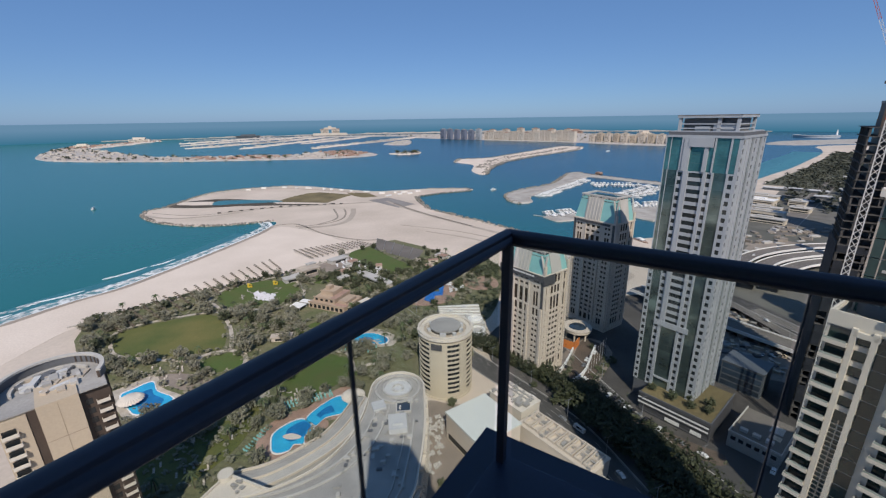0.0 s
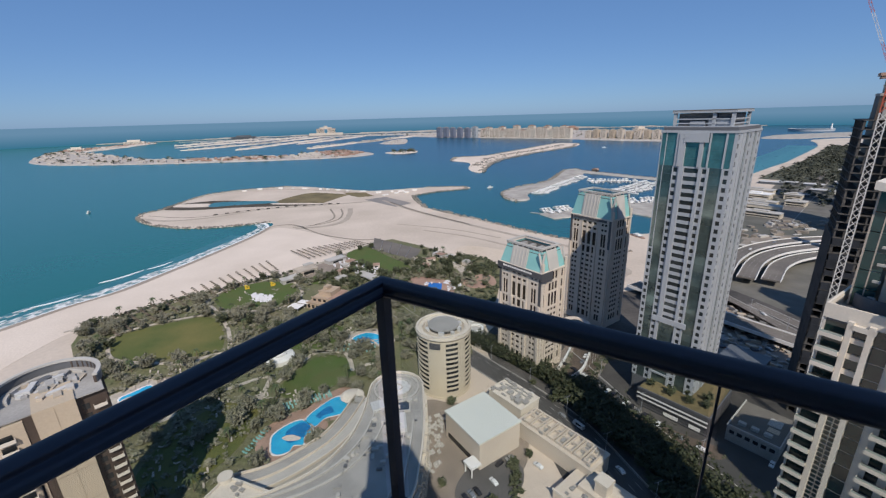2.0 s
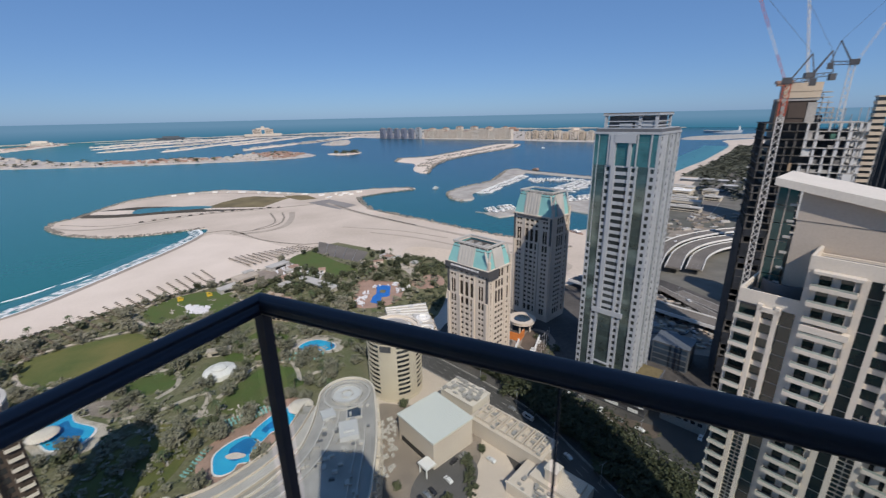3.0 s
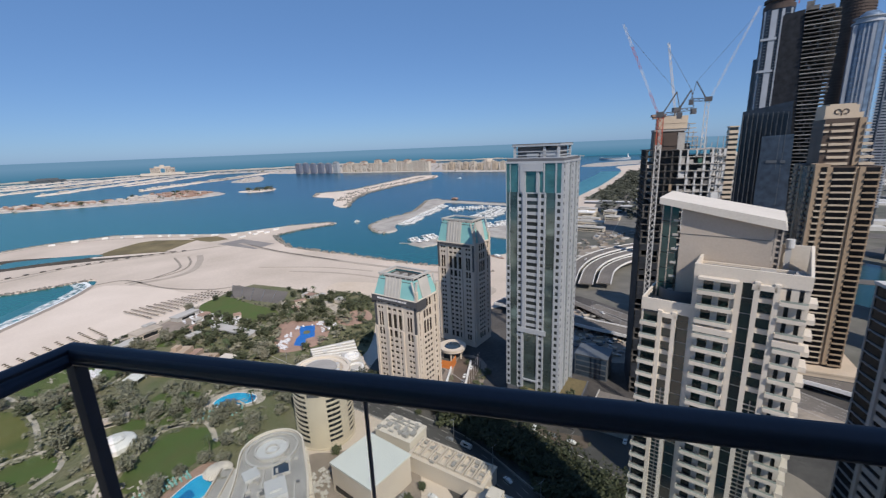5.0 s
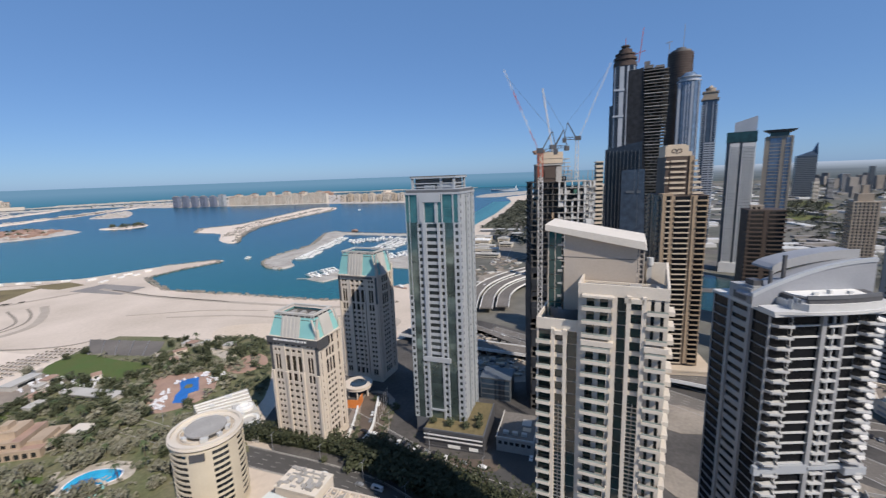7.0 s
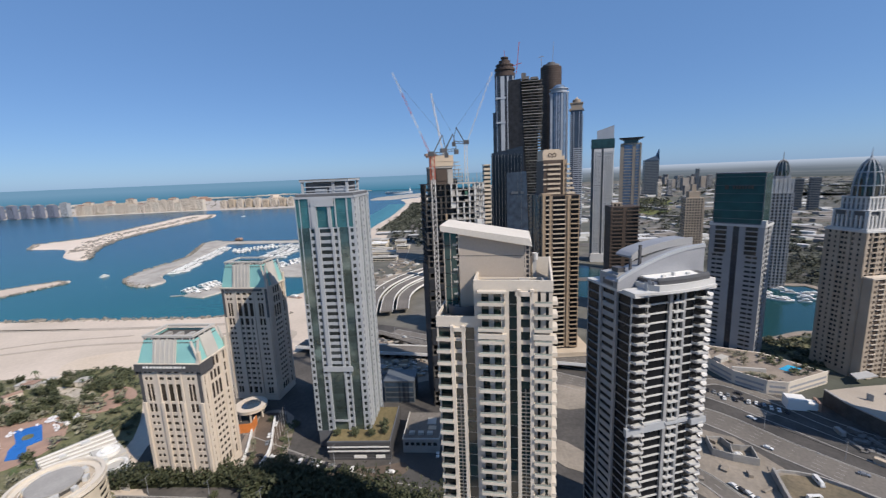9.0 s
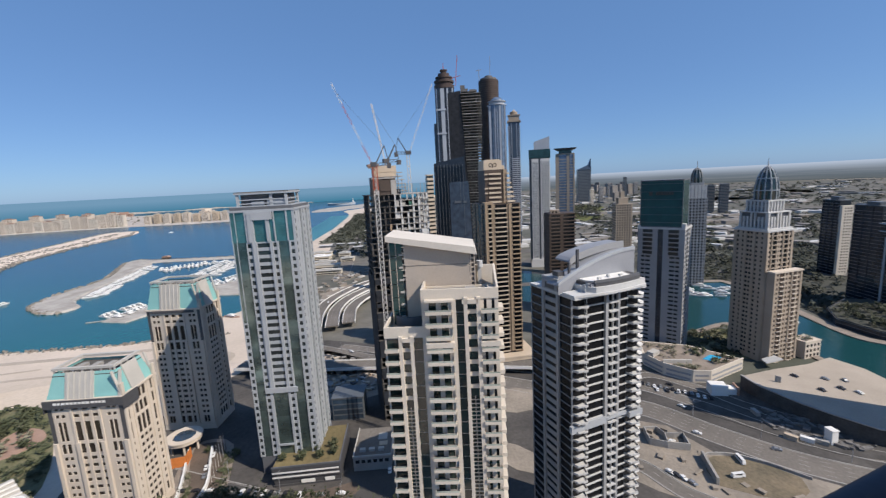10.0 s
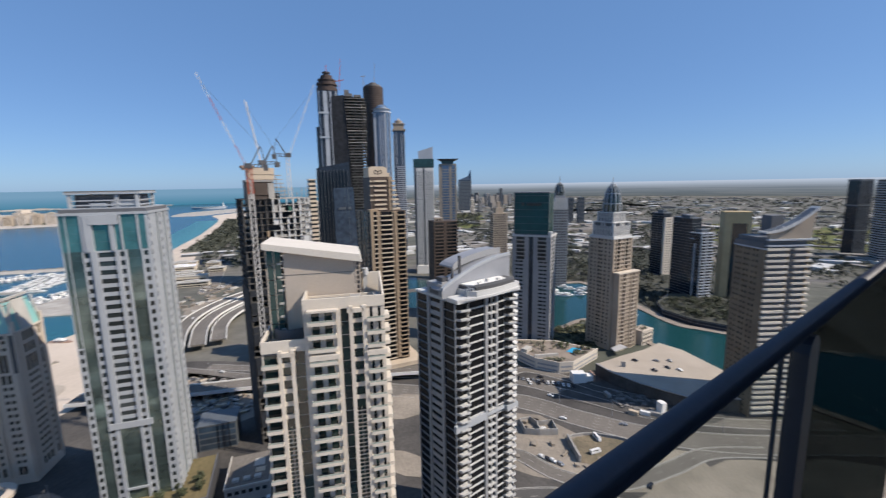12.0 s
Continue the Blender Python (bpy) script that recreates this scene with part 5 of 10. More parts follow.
# glass and white grid tower
B = Block("glass_tower", "tall white gridded tower with silver green curtain glass", "tower", 106.3, 200.0, -52)
shell(B, 31, 29.5, 0, 142.6)
FH = 3.72
GRIDPANE = pane_mat("grey green window glass", (0.028, 0.036, 0.038), 0.1, 0.1, 0.6)
centre = [("p", 0.5, 0.1), ("w", 1.9), ("p", 0.7, 0.25), ("p", 2.1, 0.75), ("w", 6.2), ("p", 1.4, 0.6), ("w", 1.8), ("p", 0.9, 0.3)]
foot = [("p", 0.5, 0.1), ("w", 1.9), ("p", 1.5, 0.45), ("g", 7.8, -0.2), ("p", 1.2, 0.45), ("w", 1.8), ("p", 0.9, 0.3)]
right = [("g", 5.0, -0.3), ("p", 0.9, 0.2), ("w", 1.7), ("p", 0.9, 0.1)]
facade(B, (0, 0, 0), 31, 10, FH, 10, [("p", 0.5), ("w", 1.5), ("p", 0.4), ("g", 4.2, -0.35)] + foot + right, GREYWALL, GRIDPANE, sill=0.95, head=0.7)
facade(B, (0, 0, 0), 31, 10 + 10 * FH, FH, 10, [("p", 0.5), ("w", 1.5), ("p", 0.4), ("g", 4.2, -0.35)] + centre + right, GREYWALL, GRIDPANE, sill=0.95, head=0.7)
facade(B, (0, 0, 0), 31, 10 + 20 * FH, FH, 11, [("p", 0.4), ("g", 1.6, -0.1), ("p", 0.25, 0.0), ("g", 4.4, -0.35)] + centre + right, GREYWALL, GRIDPANE, sill=0.95, head=0.7)
facade(B, (0, 0, 0), 31, 10 + 31 * FH, FH, 4, [("p", 0.3), ("g", 1.8, 0.0, TEALGLASS), ("p", 0.25), ("g", 4.4, -0.3, TEALGLASS), ("p", 1.2, 0.3), ("p", 2.6, 0.75), ("g", 5.6, -0.5, TEALGLASS), ("p", 1.5, 0.6), ("g", 2.0, -0.3, TEALGLASS), ("p", 0.5, 0.3), ("g", 5.2, -0.3, TEALGLASS), ("p", 0.7, 0.1), ("g", 2.2, 0.0, TEALGLASS), ("p", 0.8)], GREYWALL, PANE)
B.each("frame_band", [B.on((0, 0, 0), 7.0, 23.5, 0.3, 0.95, 46.2, 49.0), B.on((0, 0, 0), 10.4, 20.4, 0.3, 0.95, 136.2, 140.2), B.on((0, 0, 0), 10.0, 19.6, 0.1, 0.7, 16.0, 17.0), B.on((0, 0, 0), 9.0, 21.0, 0.1, 0.6, 10.0, 10.8)], GREYWALL)
side = [("s", 0.6), ("w", 1.7), ("s", 0.8), ("s", 2.4), ("p", 0.5, 0.3), ("s", 2.2), ("p", 0.5, 0.3), ("g", 3.0, -0.2), ("p", 0.5, 0.3), ("s", 2.2), ("w", 1.7), ("s", 2.2), ("p", 0.5, 0.3), ("g", 3.0, -0.2), ("p", 0.5, 0.3), ("s", 3.0), ("w", 1.7), ("s", 0.8)]
facade(B, (31, 0, 90), 29.5, 10, FH, 35, side, GREYWALL, GRIDPANE, sill=0.95, head=0.7)
facade(B, (0, 29.5, 270), 29.5, 10, FH, 35, side, GREYWALL, PANE, pieces=False)
B.wall("wall", GREYWALL, (31, 29.5, 180), 0, 31, -0.4, 0, 0, 142)
B.add("cornice", join([box(-0.3, 31.3, -0.3, 29.8, 140.2, 141.2), box(1.0, 30.0, 1.0, 28.5, 141.2, 143.0)]), GREYWALL)
B.each("crown_post", [box(x, x + 1.2, y, y + 1.2, 143, 149) for x in (3.0, 26.4) for y in (3.0, 22.2)] + [box(19.0, 20.4, 3.4, 4.4, 143, 148.6)], GREYWALL)
B.each("crown_rail", [box(4.2, 26.4, 3.4, 3.8, 143.8 + 1.9 * q, 144.3 + 1.9 * q) for q in range(2)] + [box(27.0, 27.4, 4.2, 22.2, 143.8 + 1.9 * q, 144.3 + 1.9 * q) for q in range(2)], GREYWALL)
B.add("crown_roof", box(2.4, 28.2, 2.6, 24.2, 148.6, 149.5), GREYWALL)
B.add("crown_louvre", box(4.4, 26.0, 5.5, 21.5, 143.0, 148.4), DARKGREY)
B.each("crown_box", [box(17.5, 26.3, 3.9, 5.4, 143.0, 146.2), box(10.0, 16.0, 3.9, 5.4, 143.0, 145.0)], GREYWALL)
B.add("rows_of_roof_slats", join([box(2.5 + 1.0 * k, 3.1 + 1.0 * k, 2.5, 24.3, 149.5, 149.9) for k in range(26)]), RAWCON)
B.done()
B = Block("podium_block", "low car park podium with a planted roof", "podium", 103.0, 185.5, -50)
B.each("wall", [box(0, 34, 0, 34, 8.2, 10.4), box(0.6, 33.4, 0.6, 33.4, 0, 8.2), box(0, 34, 0, 0.5, 4.2, 5.6), box(0, 34, 0, 0.5, 0.0, 1.2), box(33.5, 34, 0.5, 34, 0, 8.2)], STEELY)
B.add("parapet", join([box(-0.1, 34.1, -0.1, 0.4, 10.4, 11.3), box(33.7, 34.2, 0.4, 34.0, 10.4, 11.3)]), DARKGREY)
B.each("white_band", [box(0, 33.5, -0.08, -0.02, 7.4, 8.3), box(0, 33.5, -0.08, -0.02, 5.0, 5.9), box(14, 21, -0.12, -0.03, 1.2, 3.2), box(26, 31, -0.12, -0.03, 1.2, 3.2)], WHITE)
B.add("roof_lawn", box(0.5, 33.6, 0.5, 33.5, 10.4, 10.9), SCRUB)
B.done()


# cream hotel towers with teal roofs
WARMPANE = pane_mat("brown tinted glass", (0.040, 0.031, 0.026), 0.1, 0.0, 0.5)


def hotel(x, y, rz, W, D, eave, top, label, n):
    B = Block("hotel_tower", label, "hotel", x, y, rz)
    shell(B, W, D, 0, eave)
    fh = (eave - 4.2) / n
    flank = [("s", 2.6), ("w", 1.6), ("s", 0.7), ("w", 1.6), ("s", 2.4), ("p", 0.9, 0.4)]
    centre = [("w", 2.6), ("p", 1.3, 0.2), ("w", 2.6), ("p", 1.3, 0.2), ("w", 2.6)]
    wide = [("s", 3.0), ("w", 1.5), ("p", 0.3, 0.1), ("w", 1.5), ("s", 2.6), ("p", 0.9, 0.4)]
    front, tall = flank + centre + flank[::-1], wide + centre + wide[::-1]
    side = [("s", 1.6), ("w", 1.3), ("s", 1.6), ("p", 0.8, 0.5), ("s", 0.8), ("w", 1.8), ("s", 0.7), ("w", 1.8), ("s", 0.7), ("w", 1.8), ("s", 0.8), ("p", 0.8, 0.5), ("s", 1.6), ("w", 1.3), ("s", 1.6)]
    z = 4.0
    for high, rows, cols, sill, head in ((1.7, 1, tall, 0.9, 0.7), (1.0, n - 9, front, 1.2, 0.7), (1.7, 1, front, 0.9, 0.6), (3.0, 1, tall, 0.8, 0.8), (1.0, 2, front, 1.2, 0.8)):
        facade(B, (0, 0, 0), W, z, fh * high, rows, cols, PINKCREAM, WARMPANE, sill=sill, head=head)
        z += fh * high * rows
    B.wall("wall", PINKCREAM, (0, 0, 0), 0, W, -0.4, 0, z, eave)
    B.each("corner_glass", [box(-0.12, 1.7, -0.12, 1.7, eave - fh * 5.6, eave - 0.4), box(W - 1.7, W + 0.12, -0.12, 1.7, eave - fh * 5.6, eave - 0.4)], STEELY)
    z = 4.0
    for high, rows, sill, head in ((1.7, 1, 0.9, 0.7), (1.0, n - 8, 1.1, 0.7), (2.7, 1, 0.8, 0.7), (1.8, 2, 0.9, 0.8)):
        facade(B, (W, 0, 90), D, z, fh * high, rows, side, PINKCREAM, WARMPANE, sill=sill, head=head)
        z += fh * high * rows
    facade(B, (0, D, 270), D, 4, fh, n, side, PINKCREAM, PANE, pieces=False)
    B.wall("wall", PINKCREAM, (W, D, 180), 0, W, -0.4, 0, 0, eave)
    B.add("base", box(-0.3, W + 0.3, -0.3, D + 0.3, 0, 4), PINKCREAM)
    for u in (0.0, W * 0.33 - 1, W * 0.67 - 1, W - 1.6):
        B.piece("pilaster", PINKCREAM, (0, 0, 0), u, u + 1.6, 0.0, 0.8, 4, eave - fh * 5.6)
    for u in (0.0, D - 1.6):
        B.piece("pilaster", PINKCREAM, (W, 0, 90), u, u + 1.6, 0.0, 0.8, 4, eave + 6)
    B.add("cornice", box(-0.8, W + 0.8, -0.8, D + 0.8, eave - 0.4, eave + 0.5), PINKCREAM)
    B.add("sign_band", join([box(-0.9, W + 0.9, -1.1, -0.82, eave - 3.4, eave + 0.3), box(W + 0.82, W + 1.1, -0.82, D * 0.4, eave - 5.5, eave + 0.3), box(-1.1, -0.82, -0.82, 5, eave - 5.5, eave + 0.3)]) if top < 90 else box(3, W - 3, -0.86, -0.82, eave - 2.0, eave - 0.3), STEELY)
    rng = random.Random(int(x))
    bars, u = [], W * 0.12
    while u < W * 0.8:
        w = rng.uniform(0.8, 1.6)
        bars.append(box(u, u + w, -1.2, -1.1, eave - 1.6, eave - 0.6))
        u += w + rng.uniform(0.3, 0.6)
    if top < 90:
        B.each("sign_bar", bars, WHITE)
    i, t = 3.0, top - 2.2
    v = [(0.3, 0.3, eave + 0.5), (W - 0.3, 0.3, eave + 0.5), (W - 0.3, D - 0.3, eave + 0.5), (0.3, D - 0.3, eave + 0.5), (i, i, t), (W - i, i, t), (W - i, D - i, t), (i, D - i, t)]
    B.add("mansard", (v, list(BOXF[2:])), TEALROOF)
    for u, r in ((W * 0.45, W * 0.19), (W * 0.985, 0.6)) + tuple((W * (0.30 + 0.075 * q), 0.35) for q in range(5)):
        g = box(u - r, u + r, -0.5 if r > 0.5 else -0.85, 0.0, 0, 1)
        v = [(a, 0.15 + c * i * 0.95 + b, eave + 0.5 + c * (t - eave - 0.3)) for a, b, c in g[0]]
        B.each("roof_rib", [(v, g[1])], RIBPALE)
    for u, r in ((D * 0.5, D * 0.2), (0.6, 0.6), (D - 0.6, 0.6)):
        g = box(0, 0.5, u - r, u + r, 0, 1)
        v = [(W - 0.15 - c * i * 0.95 + a, b, eave + 0.5 + c * (t - eave - 0.3)) for a, b, c in g[0]]
        B.each("roof_rib", [(v, g[1])], RIBPALE)
    B.add("roof_deck", box(2.6, W - 2.6, 2.6, D - 2.6, t - 1.6, t - 1.2), RAWDARK)
    B.each("roof_unit", [box(W * q, W * q + 2.4, D * 0.4, D * 0.6, t - 1.2, t + 0.4) for q in (0.25, 0.45, 0.65)], CONCRETE)
    B.add("roof_beam", join([box(i - 0.4, W - i + 0.4, i - 0.4, i + 1.1, top - 1, top), box(i - 0.4, W - i + 0.4, D - i - 1.1, D - i + 0.4, top - 1, top), box(i - 0.4, i + 1.1, i + 1.1, D - i - 1.1, top - 1, top),
                             box(W - i - 1.1, W - i + 0.4, i + 1.1, D - i - 1.1, top - 1, top)] + [box(i + k, i + k + 0.6, i - 0.1, i + 0.4, t, top - 1) for k in range(0, int(W - 2 * i), 4)]
              + [box(W - i - 0.4, W - i + 0.1, i + k, i + k + 0.6, t, top - 1) for k in range(0, int(D - 2 * i), 4)]), RIBPALE)
    return B.done()


hotel(37.2, 240.0, -53, 32, 22, 65.0, 78.5, "cream hotel tower with pale teal mansard roof and dark sign", 17)
hotel(97.5, 294.5, -56, 33, 22, 80.5, 98.0, "cream hotel tower with teal roof, half in shadow", 21)

# round hotel tower
B = Block("round_tower", "round yellow cream hotel tower with ring cornice roof", "hotel", 1.0, 210.0, 0)
R0 = 15.2
B.add("core", disc(R0 - 1.0, 0, 36, 40), DARKGREY)
for k in range(11):
    z = 4.2 + 2.85 * k
    B.add("wall", ring(R0 - 1.0, R0, z + 1.75, z + 2.85, 48), YELLOWCREAM)
    for a0, a1 in ((234, 273), (300, 319), (346, 540)):
        B.add("wall", ring(R0 - 1.0, R0, z, z + 1.76, 4 + int((a1 - a0) / 8), a0, a1), YELLOWCREAM)
    for a in [184.5 + 9 * j for j in range(6)] + [277.5, 286.5, 295.5, 323.5, 332.5, 341.5]:
        B.piece("window", PANE, (R0 * 0.975 * math.cos(radians(a)), R0 * 0.975 * math.sin(radians(a)), a + 90), -1.05, 1.05, -0.1, 0.0, z + 0.02, z + 1.74)
B.add("wall", join([ring(R0 - 1, R0, 0, 1.0, 48), ring(R0 - 1.4, R0 - 0.4, 1.0, 4.2, 48)]), YELLOWCREAM)
B.add("ring_cornice", join([ring(R0 - 3.2, R0 + 0.6, 36.6, 37.4, 48), ring(R0 - 1.0, R0 + 0.3, 37.4, 38.6, 48)]), CREAM)
B.add("roof", disc(R0 - 1, 36.0, 36.7, 48), ROOFTAN)
# Drum is coloured dark for the shadow line under its lid.
B.add("roof_drum", disc(8.0, 36.7, 38.4, 40), RAWDARK)
B.add("drum_lid", disc(8.7, 38.4, 39.2, 40), CONCRETE)
B.each("roof_wall", [ring(10.2, 10.6, 36.7, 38.0, 16, 20, 130), ring(10.2, 10.6, 36.7, 38.0, 16, 150, 250), ring(11.6, 11.9, 36.7, 37.7, 14, 265, 345)], CREAM)
for a, w in ((15, 2.6), (62, 1.8), (100, 3.0), (148, 2.0), (200, 2.4), (262, 3.2), (300, 1.8), (335, 2.6)):
    B.each("roof_unit", [moved(box(-w / 2, w / 2, -0.8, 0.8, 36.7, 38.1 + w * 0.2), pose(9.6 * math.cos(radians(a)), 9.6 * math.sin(radians(a)), 0, 0, 0, a + 90))], PALEGREY)
B.add("roof_niche", moved(box(-3, 3, -0.6, 0.4, 0, 3.2), pose(R0 * math.cos(radians(251)), R0 * math.sin(radians(251)), 31.6, 0, 0, 341)), STEELY)
B.done()


# ---- the marina towers ----
EARTHLOT = mat("brown earth", (0.19, 0.15, 0.10), 0.95, 0.2, 0.08, 0.6, 0.2, tint=(0.11, 0.095, 0.065))
NETTING = mat("black debris netting", (0.022, 0.026, 0.034), 0.85, 0.25, 0.2, 2.0)
STEELG = mat("weathered grey steel", (0.30, 0.31, 0.33), 0.6, 0.1, 1.0, 6.0)
NETGREEN = mat("dark green debris netting", (0.028, 0.085, 0.075), 0.8, 0.2, 0.2, 2.0)
# tower under construction
B = Block("unfinished_tower", "unfinished concrete tower wrapped in dark netting", "tower", 177.4, 176.2, -38)
W, D, NF = 36.0, 28.0, 40
srng = random.Random(18)
SITEGREEN = mat("green site netting", (0.06, 0.17, 0.13), 0.85, 0.2, 0.3, 2.0)
for k in range(NF):
    z = 3.6 * k
    # Left bays: concrete darkened for the shaded face, besides the dark netting.
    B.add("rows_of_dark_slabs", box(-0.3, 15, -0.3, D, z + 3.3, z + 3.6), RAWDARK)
    B.add("rows_of_slabs", box(15, W + srng.uniform(-0.4, 1.4), srng.uniform(-1.0, 0.2), D, z + 3.2, z + 3.6), CONCRETE if k > 24 else RAWCON)
    for u in range(0, 15, 3):
        if srng.random() < 0.8:
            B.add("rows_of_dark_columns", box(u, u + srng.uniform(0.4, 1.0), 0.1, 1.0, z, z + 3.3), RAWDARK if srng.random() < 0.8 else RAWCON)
    for u in (15.5, 19, 23, 26.5, 30, 33, W - 0.9):
        if srng.random() < 0.8:
            B.add("rows_of_columns", box(u, u + srng.uniform(0.5, 1.3), -0.2, 0.9, z, z + 3.2), CONCRETE)
    for u in range(3, 28, 5):
        B.add("rows_of_columns", box(W - 1.2, W - 0.3, u, u + 0.9, z, z + 3.2), PALEGREY)
        if u < 24:
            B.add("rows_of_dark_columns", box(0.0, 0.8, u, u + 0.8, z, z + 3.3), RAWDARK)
B.add("core", box(4.5, 21, 6, D - 4, 0, 147), STEELY)
B.add("core", box(23, W - 4, 9, D - 4, 0, 140), STEELY)
for k in range(26):
    for u in range(5):
        if srng.random() < 0.62:
            B.piece("netting", NETTING, (0, 0, 0), 0.2 + 3.0 * u, 3.1 + 3.0 * u, 0.32, 0.4, 3.6 * k + 0.05, 3.6 * k + srng.choice((2.4, 3.2, 3.58)))
    if k % 2 == 0:
        B.piece("netting", NETTING, (0, D, 270), 0.2, D - 0.2, 0.32, 0.4, 3.6 * k + 0.05, 3.6 * k + 7.0)
for k in range(12, NF):
    for u in (16.6, 20, 24.2, 27.6, 31.2):
        q = srng.random()
        if q < 0.30:
            B.piece("wall_panel", (PALEGREY, CONCRETE, CONCRETE, RAWCON)[k % 4], (0, 0, 0), u, u + srng.uniform(1.2, 2.6), -0.5, -0.2, 3.6 * k + 0.02, 3.6 * k + srng.choice((1.1, 2.0, 3.1)))
        elif q < 0.38:
            B.piece("site_panel", (SITEGREEN, GOLD, PANEB)[int(q * 100) % 3], (0, 0, 0), u, u + srng.uniform(0.8, 2.0), -0.4, -0.1, 3.6 * k + 0.1, 3.6 * k + 2.4)
B.add("roof_core", join([box(3.4, 17.5, 4.0, 15, 144, 154.4), box(8, 16, 3.6, 4.0, 146, 151)]), BROWNT)
B.add("core_frame", join([box(5.2, 6.6, 3.6, 4.0, 144, 153.6), box(14.6, 18.0, 3.4, 4.0, 144, 152.6), box(3.2, 18.2, 3.5, 15, 153.4, 154.4)]), CONCRETE)
B.add("roof_hoarding", join([box(5.0, 18.4, 3.2, 14, 154.6, 161.0), box(4.8, 18.6, 3.0, 14.2, 157.4, 157.7)]), PALEGOLD)
B.add("rust_deck", join([box(1.6, 8.0, 2.6, 9, 161.0, 162.2), box(2.2, 7.0, 3.0, 8, 160.0, 161.0)]), PINKROOF)
for q in range(6):
    B.piece("stair_landing", CONCRETE, (18.8, 3.0, 0), 0.0, 5.6 - 0.5 * q, -6.0, 0.6, 145.6 + 2.2 * q, 146.0 + 2.2 * q)
B.add("stair_posts", join([box(19.0 + 2.2 * q, 19.4 + 2.2 * q, 3.2, 3.6, 144, 156 - 2.8 * q) for q in range(3)]), CONCRETE)
B.each("scaffold_post", [bar((x, 0.2, 144), (x, 0.2, 144 + srng.uniform(3, 6)), 0.3) for x in (22, 24.5, 27, 29.5, 32, 34.5)], STEELG)
B.each("white_hoist", [box(31.2, 34.4, -1.4, -1.0, 117 - 10.8 * q, 122 - 10.8 * q) for q in range(2)], PALEGREY)
B.each("yellow_hoist", [box(11.6, 12.8, -1.0, -0.4, 122.5 - 7.2 * q, 126.2 - 7.2 * q) for q in range(4)], GOLD)
B.add("green_netting", box(14.3, 16.4, -1.5, -1.0, 0, 118), NETGREEN)
B.done()


def lattice(a, b, w, n, material, parent, name, label=""):
    """A square lattice boom from a to b with n bays."""
    a, b = Vector(a), Vector(b)
    q = (b - a).to_track_quat("Z", "Y").to_matrix()
    sides = [q @ Vector((sx * w / 2, sy * w / 2, 0)) for sx, sy in ((1, 1), (-1, 1), (-1, -1), (1, -1))]
    g = [bar(a + s, b + s, w * 0.16) for s in sides]
    for i in range(n):
        p, r = a.lerp(b, i / n), a.lerp(b, (i + 1) / n)
        for j in range(4):
            g.append(bar(p + sides[j], r + sides[(j + 1) % 4], w * 0.10))
    return part(name, join(g), material, parent, label)


def crane(x, y, z0, mast, boom, az, tilt, label, group="tower cranes", w=1.9):
    c = thing("tower_crane", label, "crane", x, y, z0, az, group)
    red = mast - 13 if mast > 100 else mast
    lattice((0, 0, 0), (0, 0, red), w, max(2, int(red / 3)), STEELW, c, "mast")
    if red < mast:
        lattice((0, 0, red), (0, 0, mast), w * 1.05, 4, STEELR, c, "mast_top", "red lattice head of the mast")
    e = Vector((math.cos(radians(tilt)), 0, math.sin(radians(tilt))))
    foot = Vector((1, 0, mast + 1))
    for i in range(4):
        lattice(tuple(foot + e * boom * i / 4), tuple(foot + e * boom * (i + 1) / 4), 0.75, max(2, int(boom / 10)), STEELR if i in (0, 2) and mast > 100 else STEELW, c, "jib", "lattice length of the luffing jib")
    lattice((-1, 0, mast + 1), (-8, 0, mast + 1.4), 1.5, 3, STEELY, c, "counter_jib", "dark counter jib")
    part("cab", box(-1.3, 2.2, -1.6, 1.6, mast, mast + 2.4), STEELY, c, "dark machine cab")
    part("counterweight", box(-9.0, -6.8, -1.3, 1.3, mast - 1.2, mast + 1.6), STEELY, c)
    part("apex", join([bar((-1, 0.8, mast + 2), (-6, 0, mast + 11), 0.5), bar((-1, -0.8, mast + 2), (-6, 0, mast + 11), 0.5), bar((-8, 0, mast + 2), (-6, 0, mast + 11), 0.35)]), STEELY, c)
    part("pendant", bar((-6, 0, mast + 11), tuple(foot + e * boom * 0.9), 0.1), STEELY, c)
    return c


crane(*at_az(-46.36, 236), 0, 160, 47, 134, 67, "tall white and red lattice tower crane with a raised jib", w=2.3)
crane(*at_az(-48.0, 262), 161, 2, 34, 150, 80, "luffing crane on the unfinished roof")
crane(*at_az(-50.9, 285), 120, 49, 47, -48, 68, "white luffing crane behind the unfinished roof")

# ochre tower
B = Block("apartment_tower", "ochre and dark brown apartment tower with banded balconies", "tower", 278.1, 154.2, -45)
shell(B, 28, 40, 0, 130.8, BROWNT)
facade(B, (0, 0, 0), 19, 12, 3.6, 33, [("p", 2.0, 0.2), ("b", 2.6, 0.8), ("p", 2.2, 0.3), ("b", 8.6, 1.3), ("p", 1.2, 0.2)], BROWNT, PANEK, PALEGOLD, up=0.85, lintel=BROWNT, slab=BROWNT)
facade(B, (18.6, 0, 0), 9.4, 12, 3.6, 33, [("p", 2.4, 1.0), ("b", 6.4, 1.9)], GOLD, PANEK, GOLD, up=0.9, lintel=BROWNT)
facade(B, (0, 40, 270), 40, 12, 3.6, 33, [("w", 3), ("s", 4), ("b", 5, 1.0), ("s", 3), ("g", 8, 0, PANEK), ("s", 3), ("b", 5, 1.0), ("s", 2)], BROWNT, PANEK, BROWNT, pieces=False)
